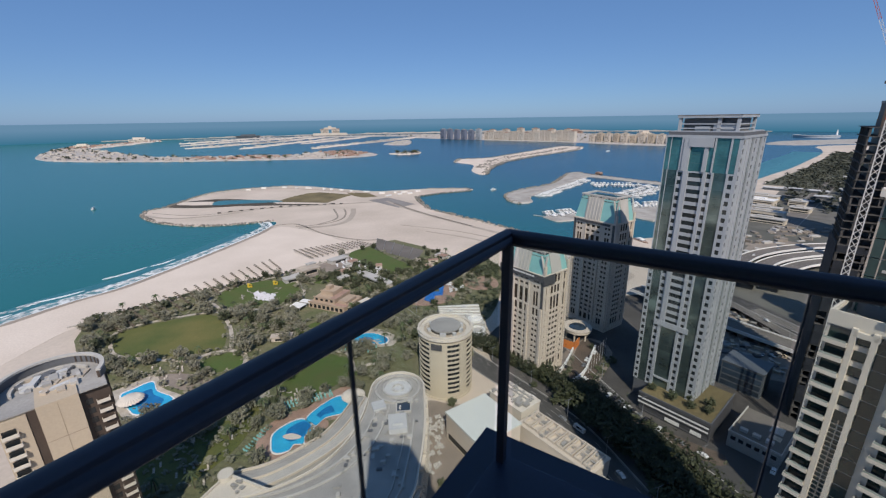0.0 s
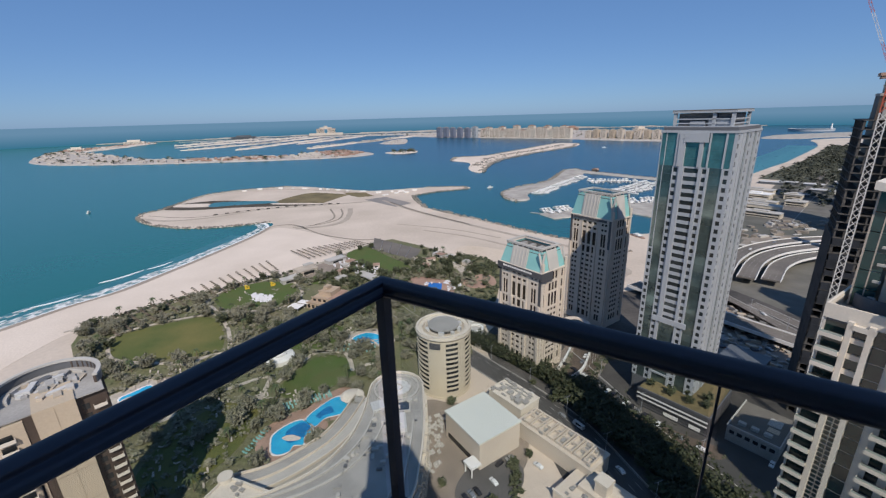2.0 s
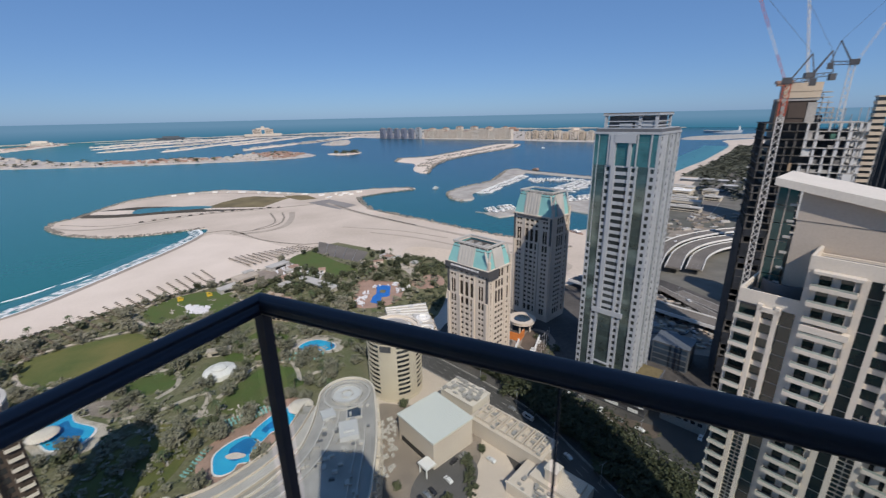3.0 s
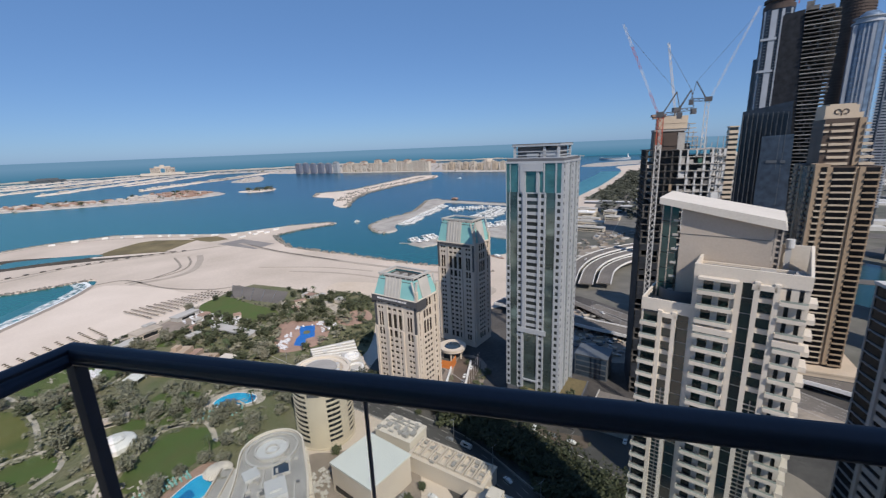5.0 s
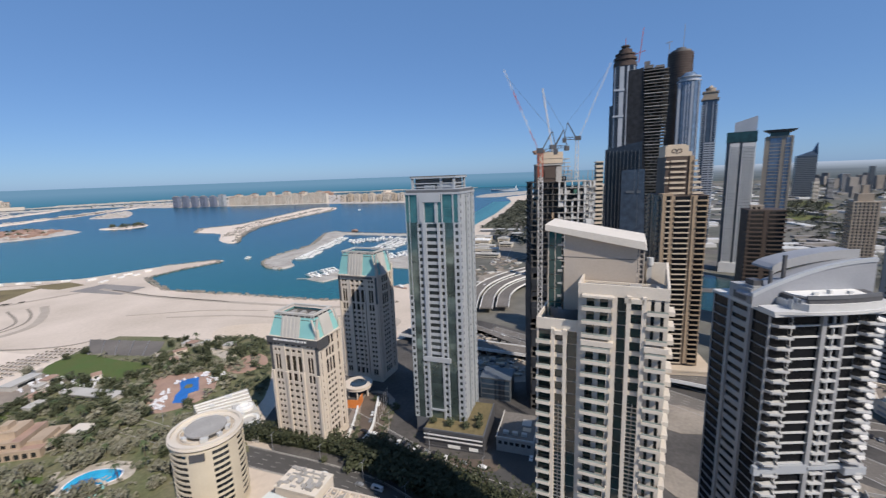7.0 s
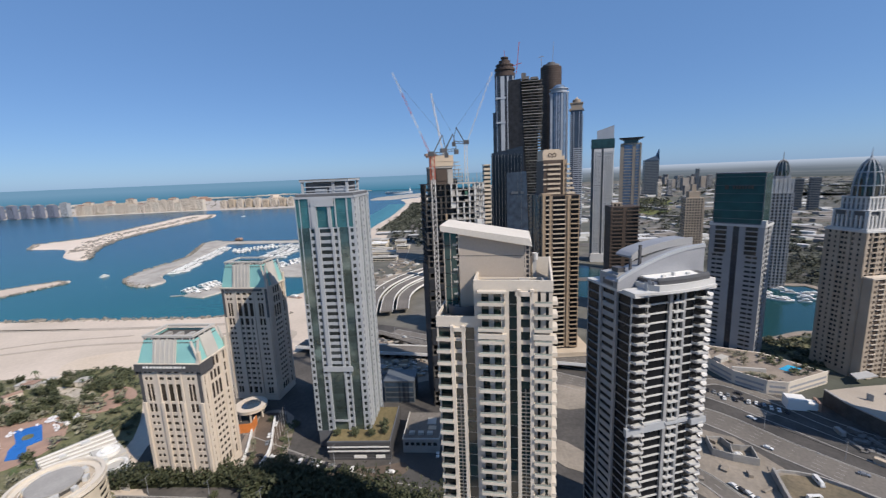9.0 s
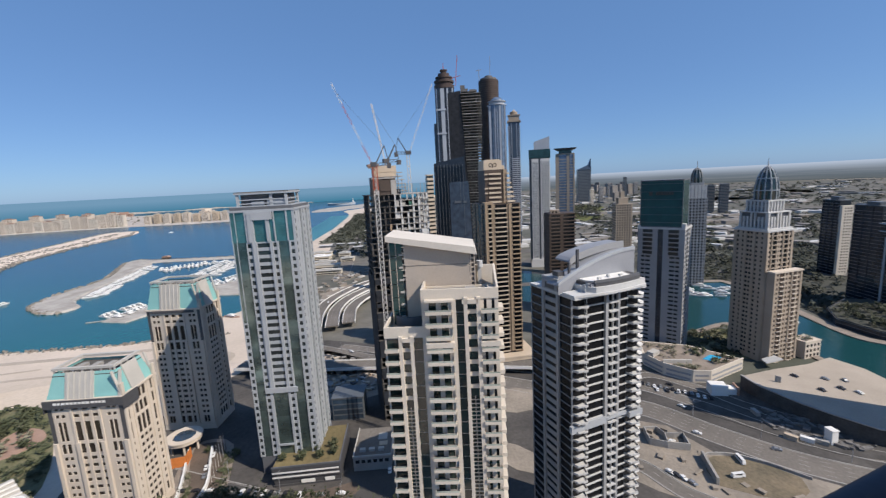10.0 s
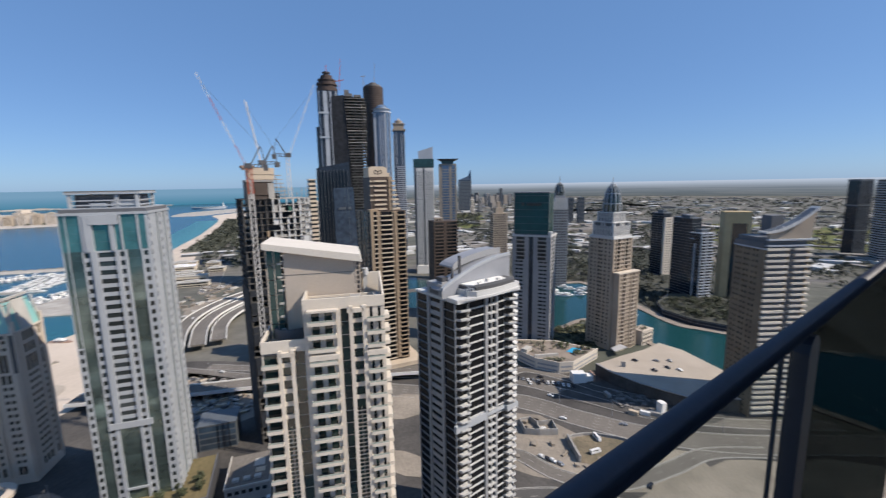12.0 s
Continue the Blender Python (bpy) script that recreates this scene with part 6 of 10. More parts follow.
B.wall("wall", GOLD, (28, 0, 90), 0, 40, -0.4, 0, 0, 131)
B.add("shaft", box(3.0, 20, 8, 28, 131, 157), BROWNT)
B.add("shaft_pier", join([box(17.6, 20.4, 7.2, 9.0, 131, 157), box(20.0, 20.6, 9.0, 28, 131, 150)]), GOLD)
for k in range(7):
    z = 131.4 + 3.6 * k
    B.piece("floor_slab", PALEGOLD, (6, 8, 0), 0, 9.6, 0, 1.0, z, z + 1.35)
    B.piece("floor_slab", PALEGOLD, (20, 7, 0), 0, 6.6 - 0.75 * k, -6, 1.0, z, z + 1.35)
    if k in (2, 3, 5, 6):
        B.piece("floor_slab", PALEGOLD, (2.6, 8, 0), 0, 2.4, 0, 1.0, z, z + 1.1)
B.add("left_cap", box(-0.2, 6.4, -0.3, 8, 130.8, 132.4), GOLD)
B.add("crown", join([box(2.6, 17, 9, 24, 156.6, 164.0), box(4.2, 15.4, 9, 22, 164.0, 164.8), box(17, 19.6, 10, 22, 156.6, 160)]), PALEGOLD)
B.add("crown_emblem", moved(join([ring(1.0, 1.55, 0, 0.25, 14, 0, 300, -1.7, 0.2), ring(1.0, 1.55, 0, 0.25, 14, -120, 180, 1.7, 0.2), box(-0.3, 0.3, -1.9, 0.6, 0, 0.25)]), pose(9.8, 9.0, 160.4, 90, 0, 0)), BROWNT)
B.done()
B = Block("podium_block", "low ochre podium of the tower", "podium", 268.5, 152.0, -45)
B.add("wall", join([box(0, 42, 0, 50, 0, 9), box(-0.4, 42.4, -0.4, 50.4, 9, 10.2)]), PALEGOLD)
B.add("dark_band", box(2, 40, -0.1, 0.0, 3, 6.5), STEELY)
B.done()


def far_tower(name, label, az, d, width, el, wall, glass, style, twist=20, ratio=0.8, fh=3.8, z0=0.0, base=0.0):
    """A tower by its bearing, distance, width in degrees and top elevation: bands, fins or a plain grid."""
    x, y = at_az(az, d)
    span = d * radians(width)
    t = abs(radians(twist))
    W = span / (math.cos(t) + ratio * math.sin(t))
    D = W * ratio
    h = 150 + d * math.tan(radians(el)) - base
    rz = az + twist
    B = Block(name, label, "tower", x, y, rz)
    m = pose(-W / 2, -D / 2, base)
    B.add("glazing", moved(box(0.3, W - 0.3, 0.3, D - 0.3, 0, h), m), glass)
    n = int(h / fh)
    if style == "bands":
        B.add("rows_of_bands", join([moved(box(0, W, 0, D, fh * k + 2.2, fh * k + fh), m) for k in range(n)]), wall)
    elif style == "balconies":
        for k in range(n):
            B.add("rows_of_bands", moved(box(-0.9, W * 0.42, -0.9, D * 0.5, fh * k + 2.6, fh * k + fh), m), wall)
            B.add("rows_of_bands", moved(box(W * 0.55, W + 0.8, -0.9, D * 0.6, fh * k + 2.6, fh * k + fh), m), wall)
        B.add("pier", join([moved(box(W * 0.42, W * 0.55, -0.4, 1, 0, h), m), moved(box(-0.2, W * 0.06, -0.3, D, 0, h), m), moved(box(W * 0.2, W + 0.2, D * 0.6, D, 0, h), m)]), wall)
    elif style == "fins":
        g = [moved(box(u, u + 0.9, -0.3, 0.5, 0, h), m) for u in np.arange(0, W, 2.6)] + [moved(box(W - 0.5, W + 0.3, u, u + 0.9, 0, h), m) for u in np.arange(0, D, 2.6)]
        B.add("rows_of_fins", join(g + [moved(box(-0.2, W + 0.2, -0.4, D + 0.2, h * q, h * q + 2.5), m) for q in (0.33, 0.66, 0.985)]), wall)
    elif style == "ribs":
        g = [moved(box(W * q, W * q + r, -0.5, 0.5, 0, h), m) for q, r in ((0.0, 0.8), (0.12, 1.3), (0.27, 1.3), (0.44, 0.6), (0.62, 0.5), (0.84, 0.5), (0.97, 0.8))] + [moved(box(W - 0.5, W + 0.3, u, u + 0.8, 0, h), m) for u in np.arange(0, D, 5.2)]
        g += [moved(box(-0.3, 0.5, u, u + 1.2, 0, h), m) for u in np.arange(0, D, 4.2)]
        B.add("rows_of_ribs", join(g), wall)
        B.add("rows_of_floor_lines", join([moved(box(0.1, W - 0.1, 0.1, D - 0.1, fh * k, fh * k + 0.5), m) for k in range(n)]), DARKGREY)
    elif style == "grid":
        g = [moved(box(u, u + 1.5, -0.3, 0.5, 0, h), m) for u in np.arange(0, W, 3.6)] + [moved(box(W - 0.5, W + 0.3, u, u + 1.5, 0, h), m) for u in np.arange(0, D, 3.6)]
        g += [moved(box(0.5, 1.0, -0.3 + u, u + 1.2, 0, h), m) for u in np.arange(0.4, D, 3.6)]
        B.add("rows_of_piers", join(g), wall)
        B.add("rows_of_bands", join([moved(box(0.05, W - 0.05, 0.05, D - 0.05, fh * k + 2.4, fh * k + fh), m) for k in range(n)]), wall)
    B.add("roof", moved(box(-0.2, W + 0.2, -0.2, D + 0.2, h, h + 1.2), m), wall)
    return B, W, D, h, m


def skyline(name, label, az, d):
    """A far building in a frame that faces the balcony: x across, in degrees by the returned scale, y away."""
    x, y = at_az(az, d)
    return Block(name, label, "tower", x, y, az), d * math.tan(radians(1.0)), lambda el: 150 + d * math.tan(radians(el))


STRIPE = mat("pale silver cladding", (0.40, 0.43, 0.47), 0.5, 0.05, 0.05, 1.0, tint=(0.33, 0.36, 0.40))
RUST = mat("rust brown shuttering", (0.085, 0.062, 0.054), 0.9, 0.2, 0.1, 1.0, tint=(0.055, 0.04, 0.036))
PALEBLUE = pane_mat("pale blue curtain glass", (0.17, 0.24, 0.33), 0.2, 0.25, 0.6, 0.2)
B, q, Z = skyline("skyscraper", "supertall slate tower with pale ribs, unfinished at its crown", -56.2, 780)
B.add("shaft", prism([(-1.28 * q, 6), (-0.9 * q, 0), (0.9 * q, 0), (1.28 * q, 6), (1.28 * q, 34), (-1.28 * q, 34)], 0, Z(12.0)), DEEPSLATE)
for a, b, c in ((-1.12, -0.72, 2.2), (-0.55, -0.05, -0.4), (0.28, 0.5, -0.4), (0.98, 1.14, 2.2)):
    B.piece("rib", STRIPE, (0, 0, 0), a * q, b * q, -c - 2.0, -c + 0.9, Z(2.0), Z(11.9))
B.each("rib_ledge", [box(-1.2 * q, 0.1 * q, -2.2, 3, Z(e), Z(e) + 3.0) for e in (9.2, 6.2)], STRIPE)
B.add("rows_of_floor_lines", join([prism([(-1.3 * q, 6), (-0.92 * q, -0.3), (0.92 * q, -0.3), (1.3 * q, 6), (1.3 * q, 34), (-1.3 * q, 34)], 4.0 * k, 4.0 * k + 0.7) for k in range(20, int(Z(12.0) / 4))]), SLATE)
B.each("crown_ring", [disc(w * q, Z(e0), Z(e1), 28, 0, 17) for w, e0, e1 in ((1.34, 12.0, 12.45), (1.18, 12.45, 12.75), (1.32, 12.75, 13.0), (1.05, 13.0, 13.3), (1.15, 13.3, 13.45), (0.75, 13.45, 13.9), (0.4, 13.9, 14.2), (0.5, 14.2, 14.35))], RUST)
B.each("crown_mast", [bar((0, 17, Z(14.3)), (0, 17, Z(15.2)), 0.9), bar((1.5 * q, 12, Z(12.3)), (1.9 * q, 12, Z(15.9)), 1.0), bar((0.9 * q, 12, Z(13.2)), (2.2 * q, 12, Z(13.5)), 0.9)], STEELR)
B.add("rear_slab", box(-1.62 * q, -1.2 * q, 12, 30, 0, Z(7.7)), SLATE)
B.done()

B, q, Z = skyline("skyscraper", "dark twisted concrete tower with open floors", -58.8, 620)
v = [(-2.22 * q, 0, 0), (0.75 * q, -4, 0), (0.75 * q, 30, 0), (-2.22 * q, 30, 0), (-2.22 * q, 0, Z(11.3)), (-0.53 * q, -1, Z(11.5)), (-0.53 * q, 30, Z(11.5)), (-2.22 * q, 30, Z(11.3))]
B.add("netted_face", (v, list(BOXF)), NETTING)
B.add("core", box(-0.4 * q, 1.6 * q, 8, 30, 0, Z(11.4)), RAWDARK)
n = int(Z(11.4) / 4.0)
for k in range(n):
    t = k / n
    a = (0.75 - 1.28 * t) * q
    w = 2.05 * q + 1.5 * math.sin(9.0 * t) + srng.uniform(-0.5, 0.9)
    B.add("rows_of_floors" if k % 4 else "rows_of_pale_floors", box(a, w, -2.0 - srng.uniform(0.0, 1.4), 30, 4 * k + 3.1, 4 * k + 4), RAWCON if k % 4 else CONCRETE)
    for _ in range(2):
        u = srng.uniform(0.2, 1.0)
        B.add("rows_of_floor_props", box(a + (w - a) * u - 1.2, a + (w - a) * u, -0.8, 1.0, 4 * k + 4, 4 * k + 7.1), RAWCON)
B.each("roof_wall", [box(-0.5 * q, 0.5 * q, 2, 26, Z(11.4), Z(11.75)), box(0.7 * q, 1.6 * q, 4, 26, Z(11.4), Z(11.65)), box(-0.5 * q, 0.1 * q, 4, 20, Z(11.75), Z(12.2))], RAWCON)
v = [(-4.6 * q, -4, 0), (0.3 * q, -7, 0), (0.3 * q, 22, 0), (-4.6 * q, 22, 0), (-4.5 * q, -2, Z(2.4)), (-0.35 * q, -5, Z(3.2)), (-0.35 * q, 22, Z(3.2)), (-4.5 * q, 22, Z(2.4))]
B.add("slate_skirt", (v, list(BOXF)), DEEPSLATE)
for k in range(10):
    B.piece("skirt_rib", SLATE, (0, 0, 0), (-4.4 + 0.42 * k) * q, (-4.36 + 0.42 * k) * q, 2.0, 6.2 + 0.28 * k, 0, Z(2.2))
v = [(-2.5 * q, -8.4, 0), (0.5 * q, -9.4, 0), (0.5 * q, -6.8, 0), (-2.5 * q, -5, 0), (-2.5 * q, -8.0, Z(-0.2)), (0.1 * q, -8.6, Z(-0.1)), (0.1 * q, -5.2, Z(-0.1)), (-2.5 * q, -4, Z(-0.2))]
B.add("blue_glass", (v, list(BOXF)), BLUEGLASS)
B.each("glass_mark", [box(-1.9 * q, -1.0 * q, -8.9, -8.5, Z(-3.0), Z(-2.7)), box(-0.7 * q, -0.3 * q, -9.3, -8.9, Z(-3.0), Z(-2.7))], SLATE)
B.done()

B, q, Z = skyline("skyscraper", "round brown tower top still under construction", -62.0, 900)
B.add("shaft", disc(1.3 * q, 0, Z(12.7), 32, 0, 20), RUST)
B.add("rows_of_floor_lines", join([ring(1.29 * q, 1.34 * q, 4.2 * k, 4.2 * k + 1.2, 32, 0, 360, 0, 20) for k in range(24, int(Z(12.7) / 4.2))]), BROWNT)
B.each("cap", [disc(1.05 * q, Z(12.7), Z(12.95), 24, 0, 20), disc(0.5 * q, Z(12.95), Z(13.25), 16, 0, 20)], RAWCON)
B.each("roof_mast", [bar((0.2 * q, 20, Z(13.2)), (0.3 * q, 20, Z(15.6)), 0.9), bar((-1.2 * q, 20, Z(12.8)), (-1.25 * q, 20, Z(14.2)), 1.0), bar((-1.6 * q, 20, Z(14.0)), (-0.9 * q, 20, Z(14.1)), 0.9)], STEELG)
B.done()

B, q, Z = skyline("skyscraper", "pale blue glass tower with silver ribs and a domed collar", -63.0, 840)
B.add("shaft", prism([(-1.15 * q, 4), (-0.6 * q, 0), (0.6 * q, 0), (1.15 * q, 4), (1.15 * q, 30), (-1.15 * q, 30)], 0, Z(9.5)), PALEBLUE)
for a, b, c in ((-1.05, -0.6, 2.0), (-0.32, -0.22, 0), (-0.02, 0.06, 0), (0.26, 0.5, 0), (0.95, 1.08, 2.4)):
    B.piece("rib", STRIPE, (0, 0, 0), a * q, b * q, -c - 2.0, -c + 0.8, 0, Z(9.4))
B.add("rows_of_floor_lines", join([box(-0.58 * q, 0.58 * q, -0.25, 0.5, 4.0 * k, 4.0 * k + 0.8) for k in range(20, int(Z(9.4) / 4))]), SLATE)
B.each("collar", [disc(1.26 * q, Z(9.5), Z(9.62), 28, 0, 15), disc(1.0 * q, Z(9.62), Z(9.95), 28, 0, 15), disc(1.2 * q, Z(9.95), Z(10.02), 28, 0, 15)], STRIPE)
B.add("dome", lathe([(0.9 * q, Z(10.02)), (0.78 * q, Z(10.25)), (0.5 * q, Z(10.5)), (0.1, Z(10.64))], 28, 0, 15), PALEBLUE)
B.done()

B, q, Z = skyline("skyscraper", "slender blue tower with white balcony edges and a stepped tan crown", -65.16, 920)
B.add("shaft", box(-0.72 * q, 0.72 * q, 0, 22, 0, Z(7.2)), BLUEGLASS)
for k in range(8, int(Z(6.9) / 4.2)):
    B.add("rows_of_balconies", box(-0.84 * q, -0.5 * q, -1.2, 10, 4.2 * k, 4.2 * k + 1.6), STRIPE)
    B.add("rows_of_balconies", box(0.55 * q, 0.82 * q, -1.2, 10, 4.2 * k, 4.2 * k + 1.2), STRIPE)
    if k < Z(2.5) / 4.2:
        B.add("rows_of_balconies", box(-0.3 * q, 0.8 * q, -1.4, 10, 4.2 * k, 4.2 * k + 2.4), WHITE)
B.each("rib", [box(-0.36 * q, -0.28 * q, -0.8, 1, 0, Z(7.0)), box(0.3 * q, 0.38 * q, -0.8, 1, 0, Z(7.0))], STRIPE)
B.each("crown_step", [box(-0.88 * q, 0.88 * q, -2, 24, Z(7.2), Z(7.4)), box(-0.7 * q, 0.7 * q, 0, 22, Z(7.4), Z(8.0)), box(-0.8 * q, 0.8 * q, -1, 23, Z(8.0), Z(8.12)), disc(0.5 * q, Z(8.12), Z(8.5), 16, 0, 11), disc(0.36 * q, Z(8.5), Z(8.85), 16, 0, 11, 0.1)], TAN)
B.done()
B, q, Z = skyline("tower_block", "white panelled tower with a teal slanted top", -68.35, 700)
B.add("shaft", box(-1.32 * q, 1.32 * q, 0, 24, 0, Z(2.4)), SLATE)
B.each("white_panel", [box(-1.0 * q, -0.12 * q, -0.9, 0.2, 12, Z(2.3)), box(0.14 * q, 1.34 * q, -0.9, 0.2, 12, Z(2.3)), box(-1.2 * q, 1.4 * q, -2, 2, 0, 14)], WHITE)
B.add("rows_of_panel_lines", join([box(a * q, b * q, -1.0, -0.6, 16 + 4 * k, 17.4 + 4 * k) for a, b in ((-0.96, -0.16), (0.2, 1.28)) for k in range(int((Z(2.2) - 16) / 4))]), PALEGREY)
B.add("rows_of_windows", join([box(a * q, a * q + 1.2, -1.06, -0.7, 17.8 + 4 * k, 19.4 + 4 * k) for a in (-0.86, -0.66, -0.46, -0.28, 0.3, 0.5, 0.7, 0.9, 1.1) for k in range(int((Z(2.2) - 18) / 4))]), SLATE)
B.add("teal_top", box(-1.36 * q, 1.4 * q, -1.2, 25, Z(2.4), Z(3.5)), DARKTEAL)
v = [(-0.7 * q, 2, Z(3.5)), (1.3 * q, 2, Z(3.5)), (1.3 * q, 20, Z(3.5)), (-0.7 * q, 20, Z(3.5)), (-0.7 * q, 2, Z(4.5)), (1.3 * q, 2, Z(5.1)), (1.3 * q, 20, Z(5.1)), (-0.7 * q, 20, Z(4.5))]
B.add("sail", (v, list(BOXF)), STRIPE)
B.done()
B, q, Z = skyline("tower_block", "brown and teal glass tower with a flat winged roof", -71.6, 640)
B.add("shaft", box(-1.12 * q, 1.15 * q, 0, 24, 0, Z(2.8)), TAN)
B.each("glass_bay", [box(-0.75 * q, 0.2 * q, -0.8, 0.4, 0, Z(2.6)), box(0.55 * q, 1.0 * q, -0.8, 0.4, 0, Z(2.6))], PALEBLUE)
B.add("rows_of_floor_lines", join([box(-1.1 * q, 1.12 * q, -1.0, 0.2, 4 * k, 4 * k + 0.9) for k in range(int(Z(2.5) / 4))]), TAN)
B.each("corner_pier", [box(-1.2 * q, -0.8 * q, -1.2, 6, 0, Z(2.7)), box(0.2 * q, 0.5 * q, -1.2, 6, 0, Z(2.7)), box(1.02 * q, 1.2 * q, -1.2, 6, 0, Z(2.7))], TAN)
B.add("roof_drum", box(-0.8 * q, 0.8 * q, 2, 20, Z(2.8), Z(3.2)), DARKTEAL)
v = [(-0.9 * q, -2, Z(3.2)), (0.9 * q, -2, Z(3.2)), (0.9 * q, 24, Z(3.2)), (-0.9 * q, 24, Z(3.2)), (-1.4 * q, -4, Z(3.45)), (1.45 * q, -4, Z(3.45)), (1.45 * q, 26, Z(3.45)), (-1.4 * q, 26, Z(3.45))]
B.add("winged_roof", (v, list(BOXF)), STEELY)
B.done()
far_tower("tower_block", "dark brown balcony tower with tan piers", -70.8, 470, 4.0, -5.0, BROWNT, PANE, "balconies", 16, 0.9)[0].done()
B = far_tower("tower_block", "tan stepped brick-like block", -70.2, 468, 1.3, -4.6, TAN, PANE, "grid", 10, 0.8)[0].done()
B, W, D, h, m = far_tower("tower_block", "distant blue pointed tower", -73.9, 2400, 1.8, 0.6, SLATE, BLUEGLASS, "bands", 10, 0.7, 8)
v = [(0, 0, 0), (W, 0, 0), (W, D, 0), (0, D, 0), (W * 0.8, D * 0.3, 22), (W, D * 0.3, 55), (W, D * 0.7, 55), (W * 0.8, D * 0.7, 22)]
B.add("point", moved((v, list(BOXF)), m @ Matrix.Translation((0, 0, h))), BLUEGLASS)
B.done()
B, W, D, h, m = far_tower("tower_block", "tan stone tower with a stepped top", -78.5, 700, 2.4, -4.0, TAN, PANEM, "grid", 18, 0.9)
B.add("step", moved(join([box(W * 0.2, W * 0.8, D * 0.2, D * 0.8, 0, 10), box(W * 0.38, W * 0.62, D * 0.38, D * 0.62, 10, 20)]), m @ Matrix.Translation((0, 0, h))), TAN)
B.done()
B = Block("tower_block", "pale grey tower with a dark teal glass top", "tower", 377.6, 63.9, -97)
shell(B, 35, 24, 0, 105, DARKGREY)
leaf_l = [("s", 2.6), ("w", 2.6), ("s", 0.5), ("w", 3.6), ("s", 4.8)]
facade(B, (0, 0, 0), 35, 2, 3.6, 22, leaf_l + [("g", 3.6, -0.3, DEEPSLATE)] + leaf_l[::-1], GREYTOWER, PANE, sill=1.3, head=0.7)
facade(B, (0, 0, 0), 35, 2 + 22 * 3.6, 3.6, 6, [("s", 3.4), ("b", 7.2, 0.9), ("s", 3.6), ("g", 3.6, -0.3, DEEPSLATE), ("s", 3.6), ("b", 7.2, 0.9), ("s", 3.4)], GREYTOWER, PANE, GREYTOWER, up=0.7)
facade(B, (35, 0, 90), 24, 2, 3.6, 28, [("s", 2), ("w", 2.4), ("s", 1.6), ("b", 4.0, 0.9), ("s", 1.6), ("w", 2.4), ("s", 5)], GREYTOWER, PANE, GREYTOWER, up=0.7, pieces=False)
B.wall("wall", GREYTOWER, (0, 24, 270), 0, 24, -0.4, 0, 0, 103)
B.wall("wall", GREYTOWER, (35, 24, 180), 0, 35, -0.4, 0, 0, 103)
B.each("roof_step", [box(-0.2, 35.2, -0.5, 24.2, 102.6, 104.2), box(32.5, 35.3, -0.6, 4, 104.2, 107.5), box(0, 2.0, -0.6, 4, 104.2, 105.5)], PALEGREY)
B.add("glass_top", box(1.6, 32.4, 0.6, 21, 104.2, 141.6), DARKTEAL)
B.each("glass_frame", [box(1.3, 1.7, 0.3, 1.0, 104.2, 142.2), box(32.3, 32.7, 0.3, 1.0, 104.2, 142.2), box(1.3, 32.7, 0.3, 21.2, 141.4, 142.2)] + [box(1.7, 32.3, 0.42, 0.6, 108 + 6.2 * q, 108.3 + 6.2 * q) for q in range(6)], DARKGREY)
B.each("sign_bar", [box(8.0, 10.4, 0.1, 0.3, 130, 133)] + [box(13 + 1.9 * q, 14.3 + 1.9 * q, 0.1, 0.3, 130.2, 132.6) for q in range(7)], BROWNT)
B.done()


def domed(x_az, d, width, el, dome_el, wall, label, twist):
    B, W, D, h, m = far_tower("tower_block", label, x_az, d, width, el, wall, PANEM, "grid", twist, 0.9)
    r = W * 0.30
    top = 150 + d * math.tan(radians(dome_el)) - h
    mm = m @ Matrix.Translation((W / 2, D / 2, h))
    B.add("stepped_top", moved(join([box(-W * 0.4, W * 0.4, -D * 0.4, D * 0.4, 1.2, top * 0.30), box(-W * 0.33, W * 0.33, -D * 0.33, D * 0.33, top * 0.30, top * 0.52)]), mm), GREYTOWER)
    B.add("small_top_piers", moved(join([box(sx * W * 0.38 + k - 0.6, sx * W * 0.38 + k + 0.6, -D * 0.44, -D * 0.38, 0, top * 0.44) for sx in (-1, -0.5, 0, 0.5, 1) for k in (-1.2, 1.2)] + [box(W * 0.38, W * 0.44, q * D * 0.38 - 0.6, q * D * 0.38 + 0.6, 0, top * 0.4) for q in (-1, -0.5, 0, 0.5, 1)]), mm), PALEGREY)
    B.add("dome_glass", moved(lathe([(r, top * 0.5), (r, top * 0.66), (r * 0.9, top * 0.78), (r * 0.6, top * 0.9), (r * 0.1, top * 0.97)], 20), mm), PANEG)
    g = []
    for k in range(10):
        c, s = math.cos(k * 0.628), math.sin(k * 0.628)
        pr = [(r * 1.05, top * 0.5), (r * 1.05, top * 0.66), (r * 0.95, top * 0.79), (r * 0.64, top * 0.92), (0.1, top)]
        g += [bar((a * c, a * s, z), (b * c, b * s, y), 0.7) for (a, z), (b, y) in zip(pr[:-1], pr[1:])]
    g.append(bar((0, 0, top), (0, 0, top + 8), 0.6))
    B.add("dome_rib", moved(join(g), mm), GREYTOWER)
    return B, W, D, h, m


